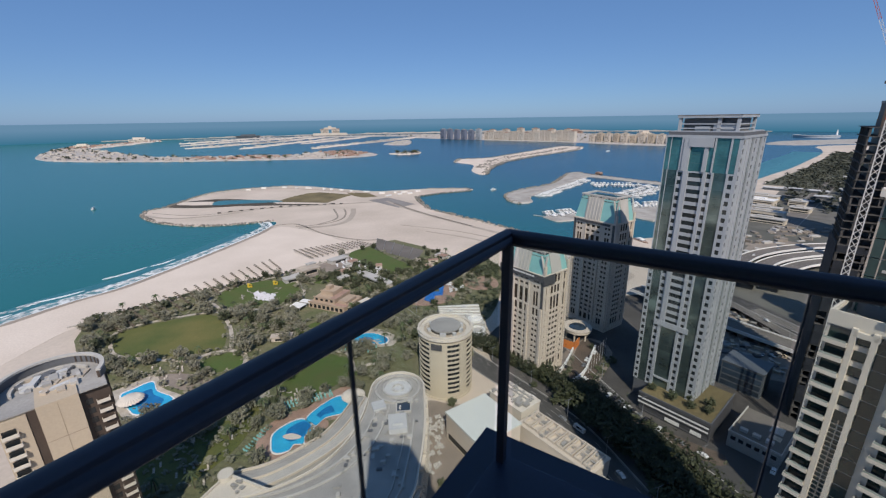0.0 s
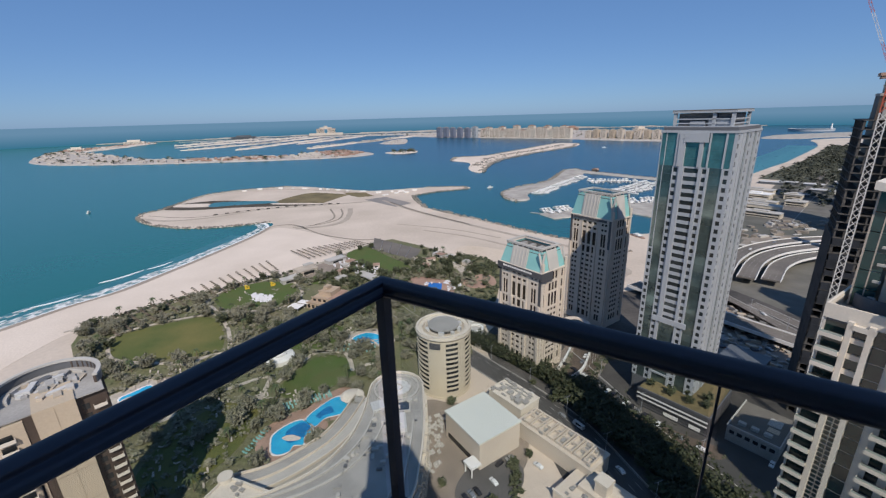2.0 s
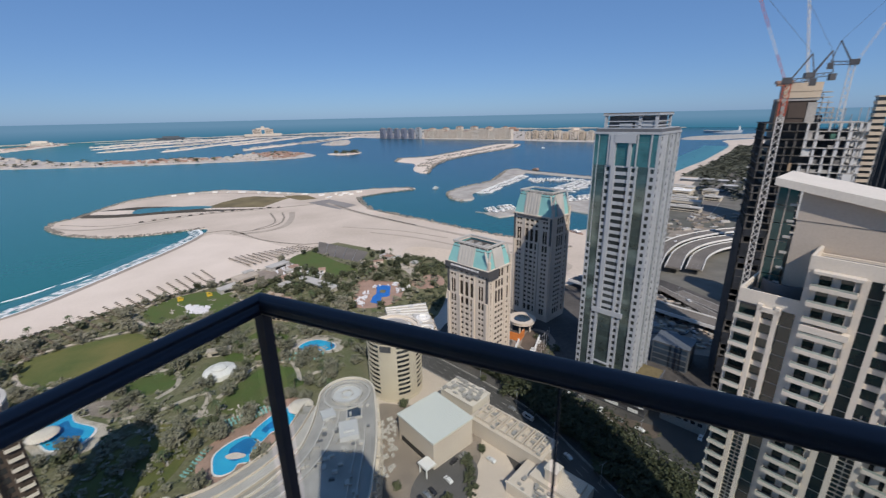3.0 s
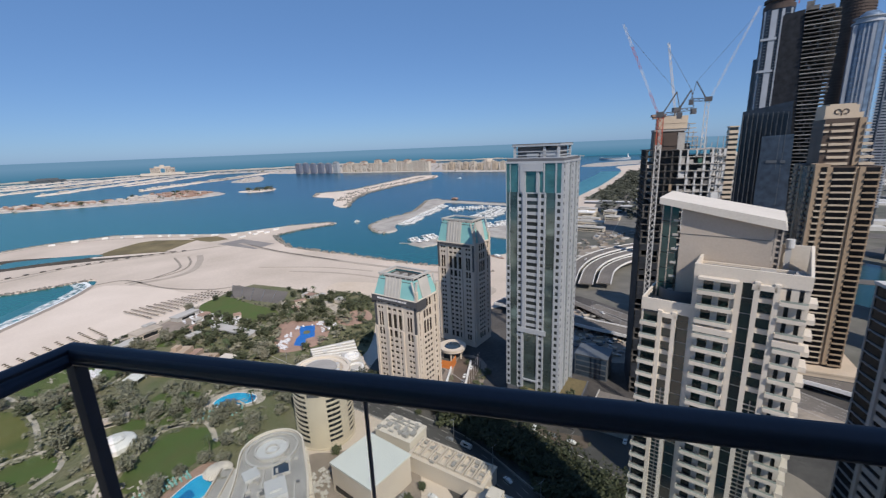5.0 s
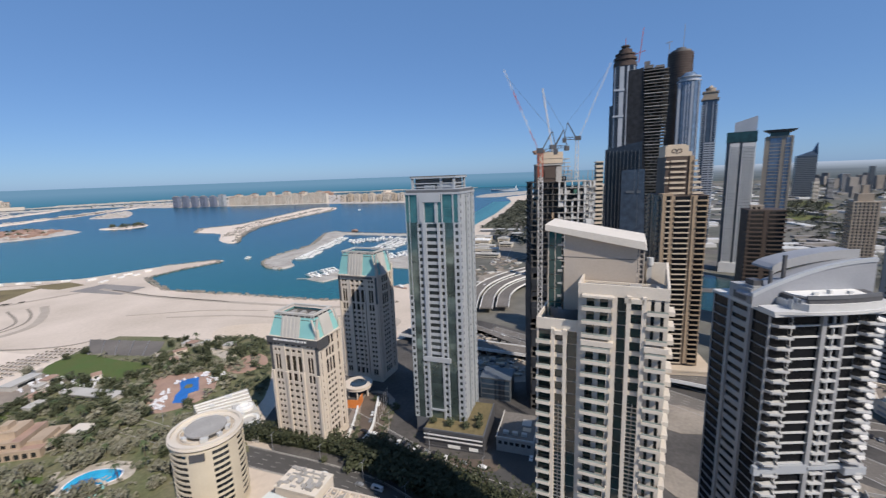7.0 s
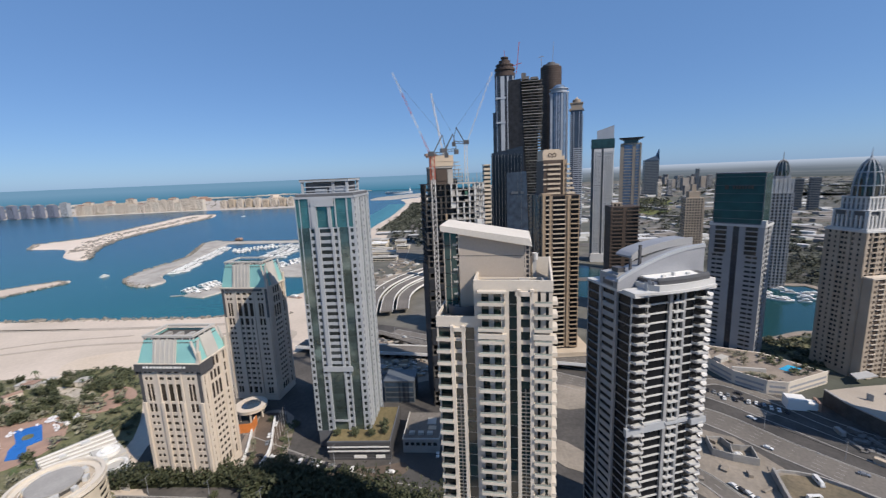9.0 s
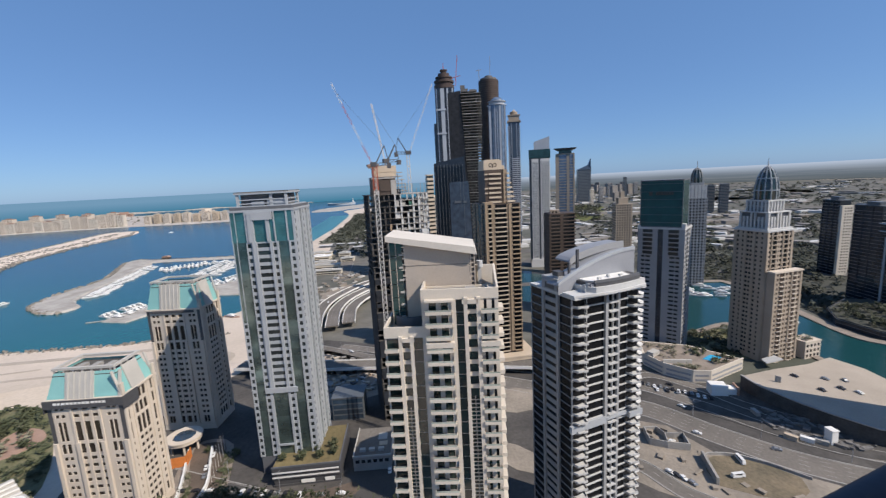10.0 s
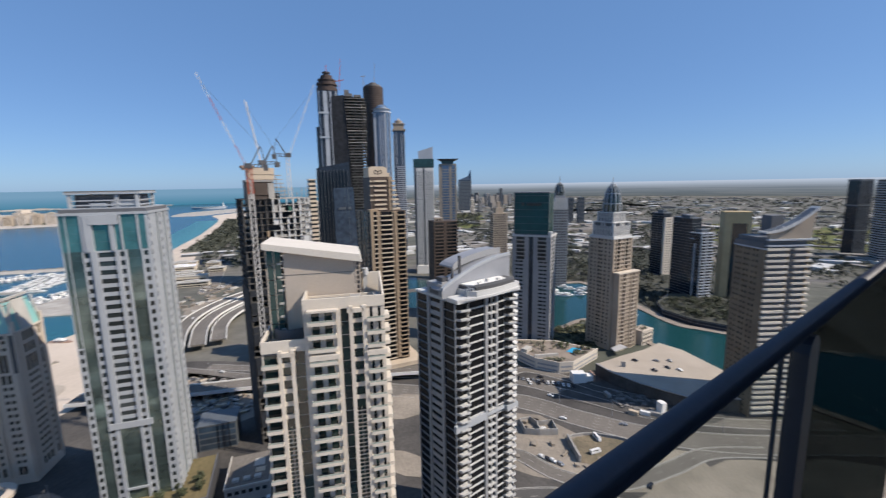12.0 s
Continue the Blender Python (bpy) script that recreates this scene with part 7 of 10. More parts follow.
WARMTAN = mat("warm tan stone", (0.37, 0.31, 0.245), 0.8, 0.06, 0.08, 2.0, tint=(0.31, 0.255, 0.20))
B = Block("tower_block", "tan stone tower crowned by a ribbed glass dome", "tower", 384.3, -22.7, -40)
W = 26.0
shell(B, W, W, 0, 100, BROWNT)
facade(B, (0, 0, 0), W, 3, 3.5, 28, [("p", 1.6, 0.4), ("w", 1.8), ("p", 0.9, 0.5), ("b", 3.4, 0.8), ("p", 0.9, 0.5), ("w", 1.6), ("s", 0.7), ("w", 1.6), ("p", 0.9, 0.5), ("b", 3.4, 0.8), ("p", 0.9, 0.5), ("w", 1.8), ("p", 1.6, 0.4)], WARMTAN, PANE, WARMTAN, up=0.75, sill=1.1, head=0.6)
facade(B, (0, W, 270), W, 3, 3.5, 28, [("p", 2.2, 0.4), ("w", 1.5), ("s", 2.4), ("w", 1.5), ("p", 2.0, 0.5), ("w", 1.9), ("s", 0.6), ("w", 1.9), ("p", 2.0, 0.5), ("w", 1.5), ("s", 2.4), ("w", 1.5), ("p", 2.2, 0.4)], WARMTAN, PANE, sill=1.1, head=0.7, pieces=False)
B.wall("wall", WARMTAN, (W, 0, 90), 0, W, -0.4, 0, 0, 101)
B.wall("wall", WARMTAN, (W, W, 180), 0, W, -0.4, 0, 0, 101)
B.add("base", box(-0.4, W + 0.4, -0.4, W + 0.4, 0, 3), WARMTAN)
B.add("cornice", join([box(-0.8, W + 0.8, -0.8, W + 0.8, 100.6, 101.8), box(0.4, W - 0.4, 0.4, W - 0.4, 101.8, 103)]), PALEGREY)
B.add("tier", box(3.0, W - 3.0, 3.0, W - 3.0, 103, 115), DARKGREY)
B.add("tier", box(5.0, W - 5.0, 5.0, W - 5.0, 115, 124), DARKGREY)
for q in range(8):
    for face in ((0, 0, 0), (0, W, 270)):
        B.piece("tier_pier", PALEGREY, face, 2.0 + 2.9 * q, 3.4 + 2.9 * q, -2.6, -1.6, 103, 114.6 if q in (0, 3, 4, 7) else 111.5)
for q in range(6):
    for face in ((0, 0, 0), (0, W, 270)):
        B.piece("tier_pier", PALEGREY, face, 4.6 + 2.9 * q, 5.8 + 2.9 * q, -5.0, -4.2, 115, 122.8)
B.each("tier_rail", [box(1.6, W - 1.6, 1.6, W - 1.6, 114.4, 115.2), box(2.6, W - 2.6, 2.6, W - 2.6, 108.6, 109.2), box(4.2, W - 4.2, 4.2, W - 4.2, 122.8, 123.8), box(4.6, W - 4.6, 4.6, W - 4.6, 119.0, 119.5)], PALEGREY)
r = 7.3
dome = [(r, 123.8), (r, 131), (r * 0.95, 135.5), (r * 0.80, 140.5), (r * 0.55, 145), (r * 0.22, 148.2), (0.1, 149)]
B.add("dome_glass", lathe(dome, 24, W / 2, W / 2), PANEG)
for k in range(12):
    c, s = math.cos(k * math.pi / 6), math.sin(k * math.pi / 6)
    B.each("dome_rib", [join([bar((W / 2 + a * 1.04 * c, W / 2 + a * 1.04 * s, z), (W / 2 + b * 1.04 * c, W / 2 + b * 1.04 * s, y), 0.6) for (a, z), (b, y) in zip(dome[:-1], dome[1:])])], GREYWALL)
B.each("dome_ring", [ring(r * 1.02, r * 1.1, 130.6, 131.3, 24, 0, 360, W / 2, W / 2), ring(r * 0.82, r * 0.9, 139.6, 140.2, 24, 0, 360, W / 2, W / 2)], GREYWALL)
B.add("spire", lathe([(0.9, 148.4), (0.5, 150.5), (0.25, 152), (0.05, 156)], 10, W / 2, W / 2), GREYWALL)
B.add("wing", box(1.6, W + 3.0, -6.0, -0.8, 0, 70), BROWNT)
facade(B, (1.4, -6.2, 0), W + 1.8, 0.5, 3.5, 20, [("p", 1.2, 0.3), ("w", 1.7), ("s", 0.8), ("b", 3.0, 0.8), ("p", 0.9, 0.4), ("w", 1.7), ("s", 0.8), ("w", 1.7), ("p", 0.9, 0.4), ("b", 3.0, 0.8), ("s", 0.8), ("w", 1.7), ("p", 1.2, 0.3)], PINKCREAM, PANE, PINKCREAM, up=0.75, sill=1.1, head=0.6)
B.wall("wall", WARMTAN, (1.4, -0.4, 270), 0, 5.4, -0.3, 0.0, 0, 70.5)
B.add("wing_cap", box(1.0, W + 3.6, -6.8, -0.5, 70.5, 71.6), PINKCREAM)
v = [(-9, -13, 5.0), (3, -16, 7.5), (6, -7, 6.4), (-4, -5, 4.4), (-9, -13, 5.6), (3, -16, 8.2), (6, -7, 7.1), (-4, -5, 5.0)]
B.add("entrance_canopy", (v, list(BOXF)), PALEGREY)
B.done()
B = Block("annexe", "low cream annexe beside the domed tower", "building", 404.0, -52.0, -40)
B.add("wall", join([box(0, 16, 0, 12, 0, 13), box(-0.3, 16.3, -0.3, 12.3, 13, 14)]), PINKCREAM)
for k in range(3):
    for q in range(4):
        B.piece("window", PANE, (0, 0, 0), 1.2 + 3.8 * q, 3.2 + 3.8 * q, 0.0, 0.08, 1.4 + 4 * k, 3.6 + 4 * k)
B.done()
grove("roof_shrubs", "shrubs on the annexe roof", [(405, -52), (415, -60), (421, -53), (411, -45)], 24, 71, 1.4, LEAFD, 14.0)
domed(-86.5, 620, 2.3, -3.5, 0.1, GREYTOWER, "grey tower with a ribbed glass dome", 14)[0].done()
NAVYGLASS = pane_mat("dark navy glazing", (0.012, 0.02, 0.03), 0.12, 0.0, 0.5)
# dark glass slab with a lower balcony tower in front of it
x, y = at_az(-103.0, 585)
B = Block("apartment_tower", "dark glass slab tower with white balcony bands on its lower front", "tower", x, y, -57)
B.add("core", box(0.3, 17.4, 0.3, 17, 0, 86), NAVYGLASS)
for k in range(23):
    z = 4 + 3.6 * k
    B.piece("balcony", STRIPE, (0, 0, 0), 1.2, 7.4, -0.2, 1.1, z, z + 1.25)
    B.piece("balcony", STRIPE, (0, 0, 0), 9.6, 17.9, -0.2, 1.3, z, z + 1.25)
    B.add("rows_of_floor_lines", join([box(-0.05, 0.5, 1.0, 8.0, z, z + 0.5), box(-0.05, 0.5, 10.4, 16.4, z, z + 0.5)]), SLATE)
B.each("pier", [box(-0.2, 0.9, -0.2, 0.9, 0, 87), box(-0.35, 0.5, 8.2, 10.2, 0, 74), box(7.6, 9.4, -0.4, 0.6, 0, 88)], GREYWALL)
B.each("roof_edge", [box(-0.6, 17.9, -1.3, 17.2, 86, 87.2), box(-0.4, 9, 10, 17, 78.6, 79.5)], STRIPE)
B.add("roof_house", box(4, 14, 4, 14, 87.2, 91), SLATE)
B.add("slab", box(2, 16, 17.2, 47, 0, 103), NAVYGLASS)
B.add("rows_of_floor_lines", join([box(1.8, 2.4, 17.6, 46.6, 3.6 * k, 3.6 * k + 0.6) for k in range(1, 28)] + [box(2.4, 15.6, 17.0, 17.3, 3.6 * k, 3.6 * k + 0.6) for k in range(25, 28)]), SLATE)
B.each("pier", [box(1.6, 2.6, q, q + 0.9, 0, 103) for q in (17.2, 27, 36.6, 46.1)], DEEPSLATE)
B.add("slab_roof", join([box(1.6, 16.4, 17.0, 47.4, 103, 104), box(5, 13, 24, 38, 104, 107)]), SLATE)
B.done()
x, y = at_az(-99.15, 739)
B = Block("apartment_tower", "dark glass tower ending in a pale stone slab", "tower", x, y, -57)
B.add("core", box(0.4, 14, 4, 30, 0, 99), NAVYGLASS)
B.add("rows_of_floor_lines", join([box(0.0, 0.6, 4.4, 29.6, 3.8 * k, 3.8 * k + 0.9) for k in range(1, 26)]), SLATE)
B.each("pier", [box(-0.3, 0.7, q, q + 1.2, 0, 99) for q in (4.2, 12.4, 20.8, 28.9)], DEEPSLATE)
B.add("stone_slab", box(-0.4, 13.4, 0, 3.8, 0, 93), CREAM)
B.add("rows_of_windows", join([box(q, q + 1.6, -0.12, 0.2, 3.8 * k + 1.3, 3.8 * k + 3.0) for q in (3.0, 6.4, 9.8) for k in range(1, 24)]), PANE)
B.add("roof", join([box(-0.2, 14.4, 3.9, 30.3, 99, 100), box(3, 11, 10, 22, 100, 104)]), SLATE)
B.done()
OCHRE = mat("yellow ochre stone", (0.50, 0.375, 0.21), 0.75, 0.06, 0.1, 2.0, tint=(0.43, 0.32, 0.175))
B, W, D, h, m = far_tower("tower_block", "ochre portal-shaped tower with a dark recess", -106.1, 640, 3.0, -3.6, OCHRE, OCHRE, "none", 16, 0.7)
B.add("recess", moved(box(W * 0.3, W * 0.85, -0.5, -0.3, 0, h * 0.88), m), PANE)
B.add("frame", moved(join([box(0, W * 0.3, -0.9, 0.3, 0, h), box(W * 0.85, W, -0.9, 0.3, 0, h), box(W * 0.3, W * 0.85, -0.9, 0.3, h * 0.88, h)]), m), OCHRE)
B.done()
far_tower("tower_block", "plain dark glass tower on the inland plain", -115.8, 1140, 1.75, -0.2, SLATE, NAVYGLASS, "fins", 50, 0.9, 4.2)[0].done()
far_tower("tower_block", "plain dark grey slab tower on the inland plain", -118.2, 1065, 2.6, -0.25, GREYTOWER, NAVYGLASS, "bands", 30, 0.8, 4.2)[0].done()
DARKTAN = mat("dark tan stone", (0.205, 0.16, 0.11), 0.8, 0.08, 0.08, 2.0, tint=(0.155, 0.12, 0.082))
# tower with a curved rising roof
x, y = at_az(-109.4, 330)
W, D, h, fh = 27.4, 24.7, 108.6, 3.5
x, y = x - W / 2 * math.cos(radians(-69.4)) + D / 2 * math.sin(radians(-69.4)), y - W / 2 * math.sin(radians(-69.4)) - D / 2 * math.cos(radians(-69.4))
B = Block("apartment_tower", "tan tower with white balcony bands and a swept curved roof", "tower", x, y, -69.4)
shell(B, W, D, 0, h - 1, DARKGREY)
facade(B, (0, D, 270), D, 0.4, fh, 31, [("s", 2.2), ("w", 1.3), ("s", 1.6), ("w", 1.3), ("s", 2.8), ("w", 1.5), ("s", 1.2), ("w", 1.5), ("s", 2.8), ("w", 1.3), ("s", 1.6), ("w", 1.3), ("s", 4.3)], DARKTAN, PANE, sill=1.2, head=0.7, pieces=False)
B.each("wall", [box(W - 0.4, W, 0, D, 0, h), box(0, W, D - 0.4, D, 0, h), box(-0.2, 1.4, -0.25, 0.6, 0, h), box(14.6, 15.4, -0.2, 0.6, 0, h), box(26.6, W + 0.1, -0.2, 0.6, 0, h)], DARKTAN)
for k in range(31):
    z = 0.6 + fh * k
    B.piece("balcony", CREAM, (0, 0, 0), 0.9, 14.4, -0.2, 1.5 + 0.25 * (k % 2), z + 2.2, z + 3.55)
    B.piece("balcony", CREAM, (0, 0, 0), 17.6, W + 0.9, -0.2, 1.9, z + 2.3, z + 3.5)
B.add("dark_storey", box(1.2, W - 1.0, 1.0, D - 1.0, h - 1, h + 6.5), DARKGREY)
B.each("eaves_band", [box(-0.4, W + 0.6, -0.4, D + 0.3, h - 0.3, h + 0.5), box(1.0, W + 1.0, -1.4, 0.6, h + 1.6, h + 2.5), box(1.0, W + 1.4, -1.7, 0.6, h + 5.2, h + 6.2)], STRIPE)
B.each("parapet", [box(-0.2, 0.4, 0.4, D, h + 0.5, h + 3.8)], DARKGREY)
curve = [(-1.8 + (W + 4.0) * q / 18, h + 10.2 + 14.6 * (q / 18) ** 1.75) for q in range(19)]
B.add("gable_wall", extrude_y([(a, b - 1.2) for a, b in curve[2:]] + [(W + 0.4, h + 6.2), (curve[2][0], h + 6.2)], -0.2, 0.5), TAN)
B.add("swept_roof", extrude_y([(a, b + 0.5) for a, b in curve] + [(a, b - 1.2 * math.sin(math.pi * (0.15 + 0.7 * q / 18))) for q, (a, b) in reversed(list(enumerate(curve)))], -2.2, 4.2), PALEGREY)
B.add("roof_inlay", extrude_y([(a, b + 0.72) for a, b in curve[1:-1]] + [(a, b + 0.5) for a, b in reversed(curve[1:-1])], -1.4, 3.4), SLATE)
B.add("plant_room", box(13, 21, D * 0.5, D - 4, h + 6.5, h + 19), DARKGREY)
for q in range(3, 18, 3):
    B.add("small_roof_posts", bar((curve[q][0], -1.9, curve[q][1] + 0.4), (curve[q][0], -1.9, curve[q][1] + 1.7), 0.16), WHITE)
B.done()

B = Block("quay_terrace", "dark low terrace building under the marina towers", "building", 478.0, -108.0, 0)
plan = [(27, 24), (0, 0), (-14, -30), (-6, -62), (60, -78), (122, -42), (106, 6), (60, 26)]
B.add("wall", prism(plan[::-1], 0, 7.0), DEEPSLATE)
# Deck colour is dark in place of shade cast by towers out of view.
B.add("roof_deck", prism([(x * 0.97 + 1.2, y * 0.97 - 0.6) for x, y in plan][::-1], 7.0, 7.3), QUAYEARTH)
for (x0, y0), (x1, y1) in zip(plan[:3], plan[1:4]):
    L, a = math.hypot(x1 - x0, y1 - y0), math.degrees(math.atan2(y1 - y0, x1 - x0))
    B.add("rows_of_bands", moved(join([box(0.6, L - 0.6, -0.25, 0.3, z, z + 0.5) for z in (3.2, 6.4)]), pose(x0, y0, 0, 0, 0, a)), SLATE)
B.done()
# Dense dark planting stands in for the same shade.
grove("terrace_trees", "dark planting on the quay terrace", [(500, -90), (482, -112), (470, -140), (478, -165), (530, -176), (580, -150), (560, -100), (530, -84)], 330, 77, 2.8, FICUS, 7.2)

# podium with pool beside the canal
PODIUM = [(339, 51.5), (327, 35.2), (323.8, 16.6), (328.8, 6.0), (363, -12.6), (374, 24), (366, 60)]
B = Block("podium_block", "pale stone podium with roof garden and pool", "podium", 340.0, 20.0, 0)
plan = [(x - 340, y - 20) for x, y in PODIUM]
B.add("wall", prism(plan, 0, 8.4), CREAM)
for (x0, y0), (x1, y1) in zip(plan[:4], plan[1:5]):
    L, a = math.hypot(x1 - x0, y1 - y0), math.degrees(math.atan2(y1 - y0, x1 - x0))
    B.piece("parapet", CREAM, (x0, y0, a), 0, L, -0.5, 0.15, 8.4, 9.4)
    for z in (1.2, 4.6):
        B.piece("louvre_band", STEELG, (x0, y0, a), 1.4, L - 1.4, 0.0, 0.06, z, z + 1.5)
B.add("roof_garden", prism([(x * 0.95, y * 0.95) for x, y in plan], 8.4, 8.6), PAVING)
B.add("pool", prism([(7.4, -14.8), (18.9, -19.3), (19.6, -11.7), (9.1, -7.5)], 8.6, 8.85), POOLBLUE)
B.each("pergola", [moved(box(0, 20, 0, 1.6, 8.6, 11.2), pose(-12, 16, 0, 0, 0, -62)), moved(box(0, 9, 0, 5, 8.6, 11.8), pose(-4, 24, 0, 0, 0, -20))], RIBPALE)
B.done()
for i, poly in enumerate(([(327, 30), (325.5, 18), (331, 9), (334, 14), (331, 26)], [(340, 3), (360, -8), (364, 4), (348, 8)], [(336, 40), (342, 30), (366, 30), (362, 54), (344, 50)], [(352, 14), (368, 10), (370, 26), (352, 24)])):
    grove("roof_shrubs", "shrubs and palms on the podium roof garden", poly, 34, 70 + i, 1.7, LEAFD if i % 2 else LEAF, 8.6)
B = Block("entrance_hall", "white angular canopy building in front of the towers", "building", 309.0, 5.0, -66)
B.add("wall", join([box(0, 10, 0, 8, 0, 7), box(10, 16, 2, 8, 0, 4.5)]), WHITE)
B.add("red_wall", box(16, 17, 1, 9, 0, 6), PINKROOF)
B.done()
# Wall colour is darkened for the shade on this face.
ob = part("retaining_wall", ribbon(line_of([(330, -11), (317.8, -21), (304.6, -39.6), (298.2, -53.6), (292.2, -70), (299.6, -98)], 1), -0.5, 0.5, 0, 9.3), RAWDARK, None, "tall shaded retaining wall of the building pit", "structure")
tagged(ob, category="wall")
part("coping", ribbon(line_of([(330, -11), (317.8, -21), (304.6, -39.6), (298.2, -53.6), (292.2, -70), (299.6, -98)], 1), -0.9, 0.7, 9.3, 10.0), CONCRETE, ob, "pale concrete coping")
# Pit floor: dark ground with the tower's cast shadow put into its colour.
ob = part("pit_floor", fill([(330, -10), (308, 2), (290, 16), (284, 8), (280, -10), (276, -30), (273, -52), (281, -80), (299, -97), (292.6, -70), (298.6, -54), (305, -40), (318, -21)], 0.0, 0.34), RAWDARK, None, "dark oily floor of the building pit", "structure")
tagged(ob, category="ground")


def low_wall(name, label, pts, h, w=0.5, material=CONCRETE):
    ob = part(name, ribbon(line_of(pts, 1), -w / 2, w / 2, 0.0, h), material, None, label, "structure")
    return tagged(ob, category="wall")


low_wall("site_wall", "raw concrete wall of a roofless hut", [(244.5, 36), (234, 31), (235.4, 22.3), (239.2, 12)], 4.2)
low_wall("site_wall", "raw concrete wall of a roofless hut", [(239.2, 12), (250, 16.5), (247, 21), (245, 25), (249, 30), (244.5, 36)], 3.4)
low_wall("site_wall", "raw concrete wall across the hut", [(239, 23), (245, 25)], 3.0)
low_wall("site_wall", "thick concrete wall beside the earth pen", [(236, 6.5), (217, -1)], 4.0, 1.2)
low_wall("site_wall", "curved low wall round the earth pen", [(236, 6.5), (240, 4), (243.5, -2), (246, -9), (246, -22), (243, -38)], 1.6, 0.7)
sheet("earth_pen", "brown fenced earth pen", "ground", [(235, 5), (243, -4), (245, -12), (242, -34), (224, -32), (217, -2)], 0.0, 0.2, EARTHLOT, soft=2)
for x, y, rz, h, lab in ((283, -50, 40, 8.0, "white upright site tank in the pit"), ):
    ob = part("site_tank", join([box(-2.2, 2.2, -1.8, 1.8, 0.3, h), box(-2.4, 2.4, -2.0, 2.0, h, h + 0.4)]), WHITE, None, lab)
    ob.location, ob.rotation_euler = (x, y, 0), (0, 0, radians(rz))
    tagged(ob, category="tank")
for x, y, rz, m in ((277, -33, 75, PALEGOLD), (278.5, -40, 80, WHITE), (279.5, -46, 80, CONCRETE), (297, -18, 30, CONCRETE), (302, -24, 70, RAWCON)):
    ob = part("site_container", box(-3, 3, -1.2, 1.2, 0.0, 2.7), m, None, "corrugated steel site container beside the pit")
    for k in range(15):
        part("rib", box(-2.9 + 0.4 * k, -2.75 + 0.4 * k, -1.26, 1.26, 0.35, 2.6), m, ob)
    ob.location, ob.rotation_euler = (x, y, 0), (0, 0, radians(rz))
    tagged(ob, category="container")
ob = part("lot_sign", box(-1.6, 1.6, -0.25, 0.25, 9.0, 13.0), CONCRETE, None, "grey upright slab on the bare plot")
ob.location, ob.rotation_euler = (331, -30.5, 0), (0, 0, radians(70))
tagged(ob, category="slab")

# far low city
rng = random.Random(77)
for name, lab, n, a0, a1, r0, r1, h0, h1, m in (("far_city", "hazy low buildings of the distant city", 420, -62, -128, 900, 4600, 3, 8, FARWALL), ("far_city", "distant pale apartment blocks", 46, -74, -84, 2400, 4400, 18, 80, FARWALL),
                                      ("far_city", "pale warehouses and sheds in the distance", 260, -60, -128, 900, 4200, 3, 7, PALEGREY), ("far_city", "buildings along the coast road", 70, -44, -56, 900, 2600, 4, 9, RIBPALE)):
    out = []
    for _ in range(n):
        az, r = rng.uniform(a0, a1), r0 * (r1 / r0) ** rng.random()
        x, y = at_az(az, r)
        if name == "far_city" and a0 == -44 and (inside(x, y, [(200, 480), (860, 1120), (1640, 1760), (2700, 2400), (200, 3000)]) or y < 480 and x < 460):
            continue
        w, d, h = rng.uniform(0.6, 1.6) * (14 + r * 0.006) * (1.0 if h0 > 10 or a0 == -44 else rng.uniform(1.0, 3.4)), rng.uniform(0.6, 1.4) * (12 + r * 0.004) * (0.7 if h0 > 10 else 1.0), rng.uniform(h0, h1)
        g = box(-w / 2, w / 2, -d / 2, d / 2, 0, h)
        if h > 24:
            g = join([g] + [box(-w / 2 - 0.4, w / 2 + 0.4, -d / 2 - 0.4, d / 2 + 0.4, 6 * k, 6 * k + 2.4) for k in range(1, int(h / 6))])
        out.append(moved(g, pose(x, y, 0, 0, 0, rng.choice((-38, -42, -100, 48)))))
    ob = part(name, join(out), m, None, lab, "stuff")
    tagged(ob, category="buildings")
for az, d, w, h, m in ((-77, 2900, 0.7, 85, GREYTOWER), (-78.8, 2800, 0.45, 120, SLATE), (-80, 3000, 0.6, 80, GREYTOWER), (-87.9, 1700, 0.9, 90, SLATE), (-89.2, 1650, 1.0, 95, SLATE), (-76, 2300, 0.6, 80, GREYTOWER), (-74.9, 2100, 0.6, 75, CREAM), (-53.6, 520, 1.1, 0, PALEGOLD)):
    el = math.degrees(math.atan2((h or 158) - 150, d))
    far_tower("tower_block", "hazy distant tower block", az, d, w, el, m, PANEB if m is SLATE else PANE, "bands", 20, 0.8, 5)[0].done()
for i, (az0, az1, d0, d1) in enumerate(((-83, -88.5, 900, 1300), (-94, -102, 1100, 1600), (-100, -118, 800, 1100), (-72, -76, 1500, 2100), (-90, -118, 1900, 2600), (-78, -95, 2400, 3200), (-75, -83, 1000, 1500), (-88, -98, 700, 1000), (-103, -120, 1250, 1700), (-72, -88, 3300, 4200), (-92, -120, 2900, 4000))):
    poly = [at_az(az0, d0), at_az(az0, d1), at_az(az1, d1), at_az(az1, d0)]
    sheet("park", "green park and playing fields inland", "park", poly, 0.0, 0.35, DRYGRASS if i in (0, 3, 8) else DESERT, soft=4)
    grove("park_trees", "distant trees in the park", poly, 300, 90 + i, 4.5 + d0 * 0.002, FARLEAF)
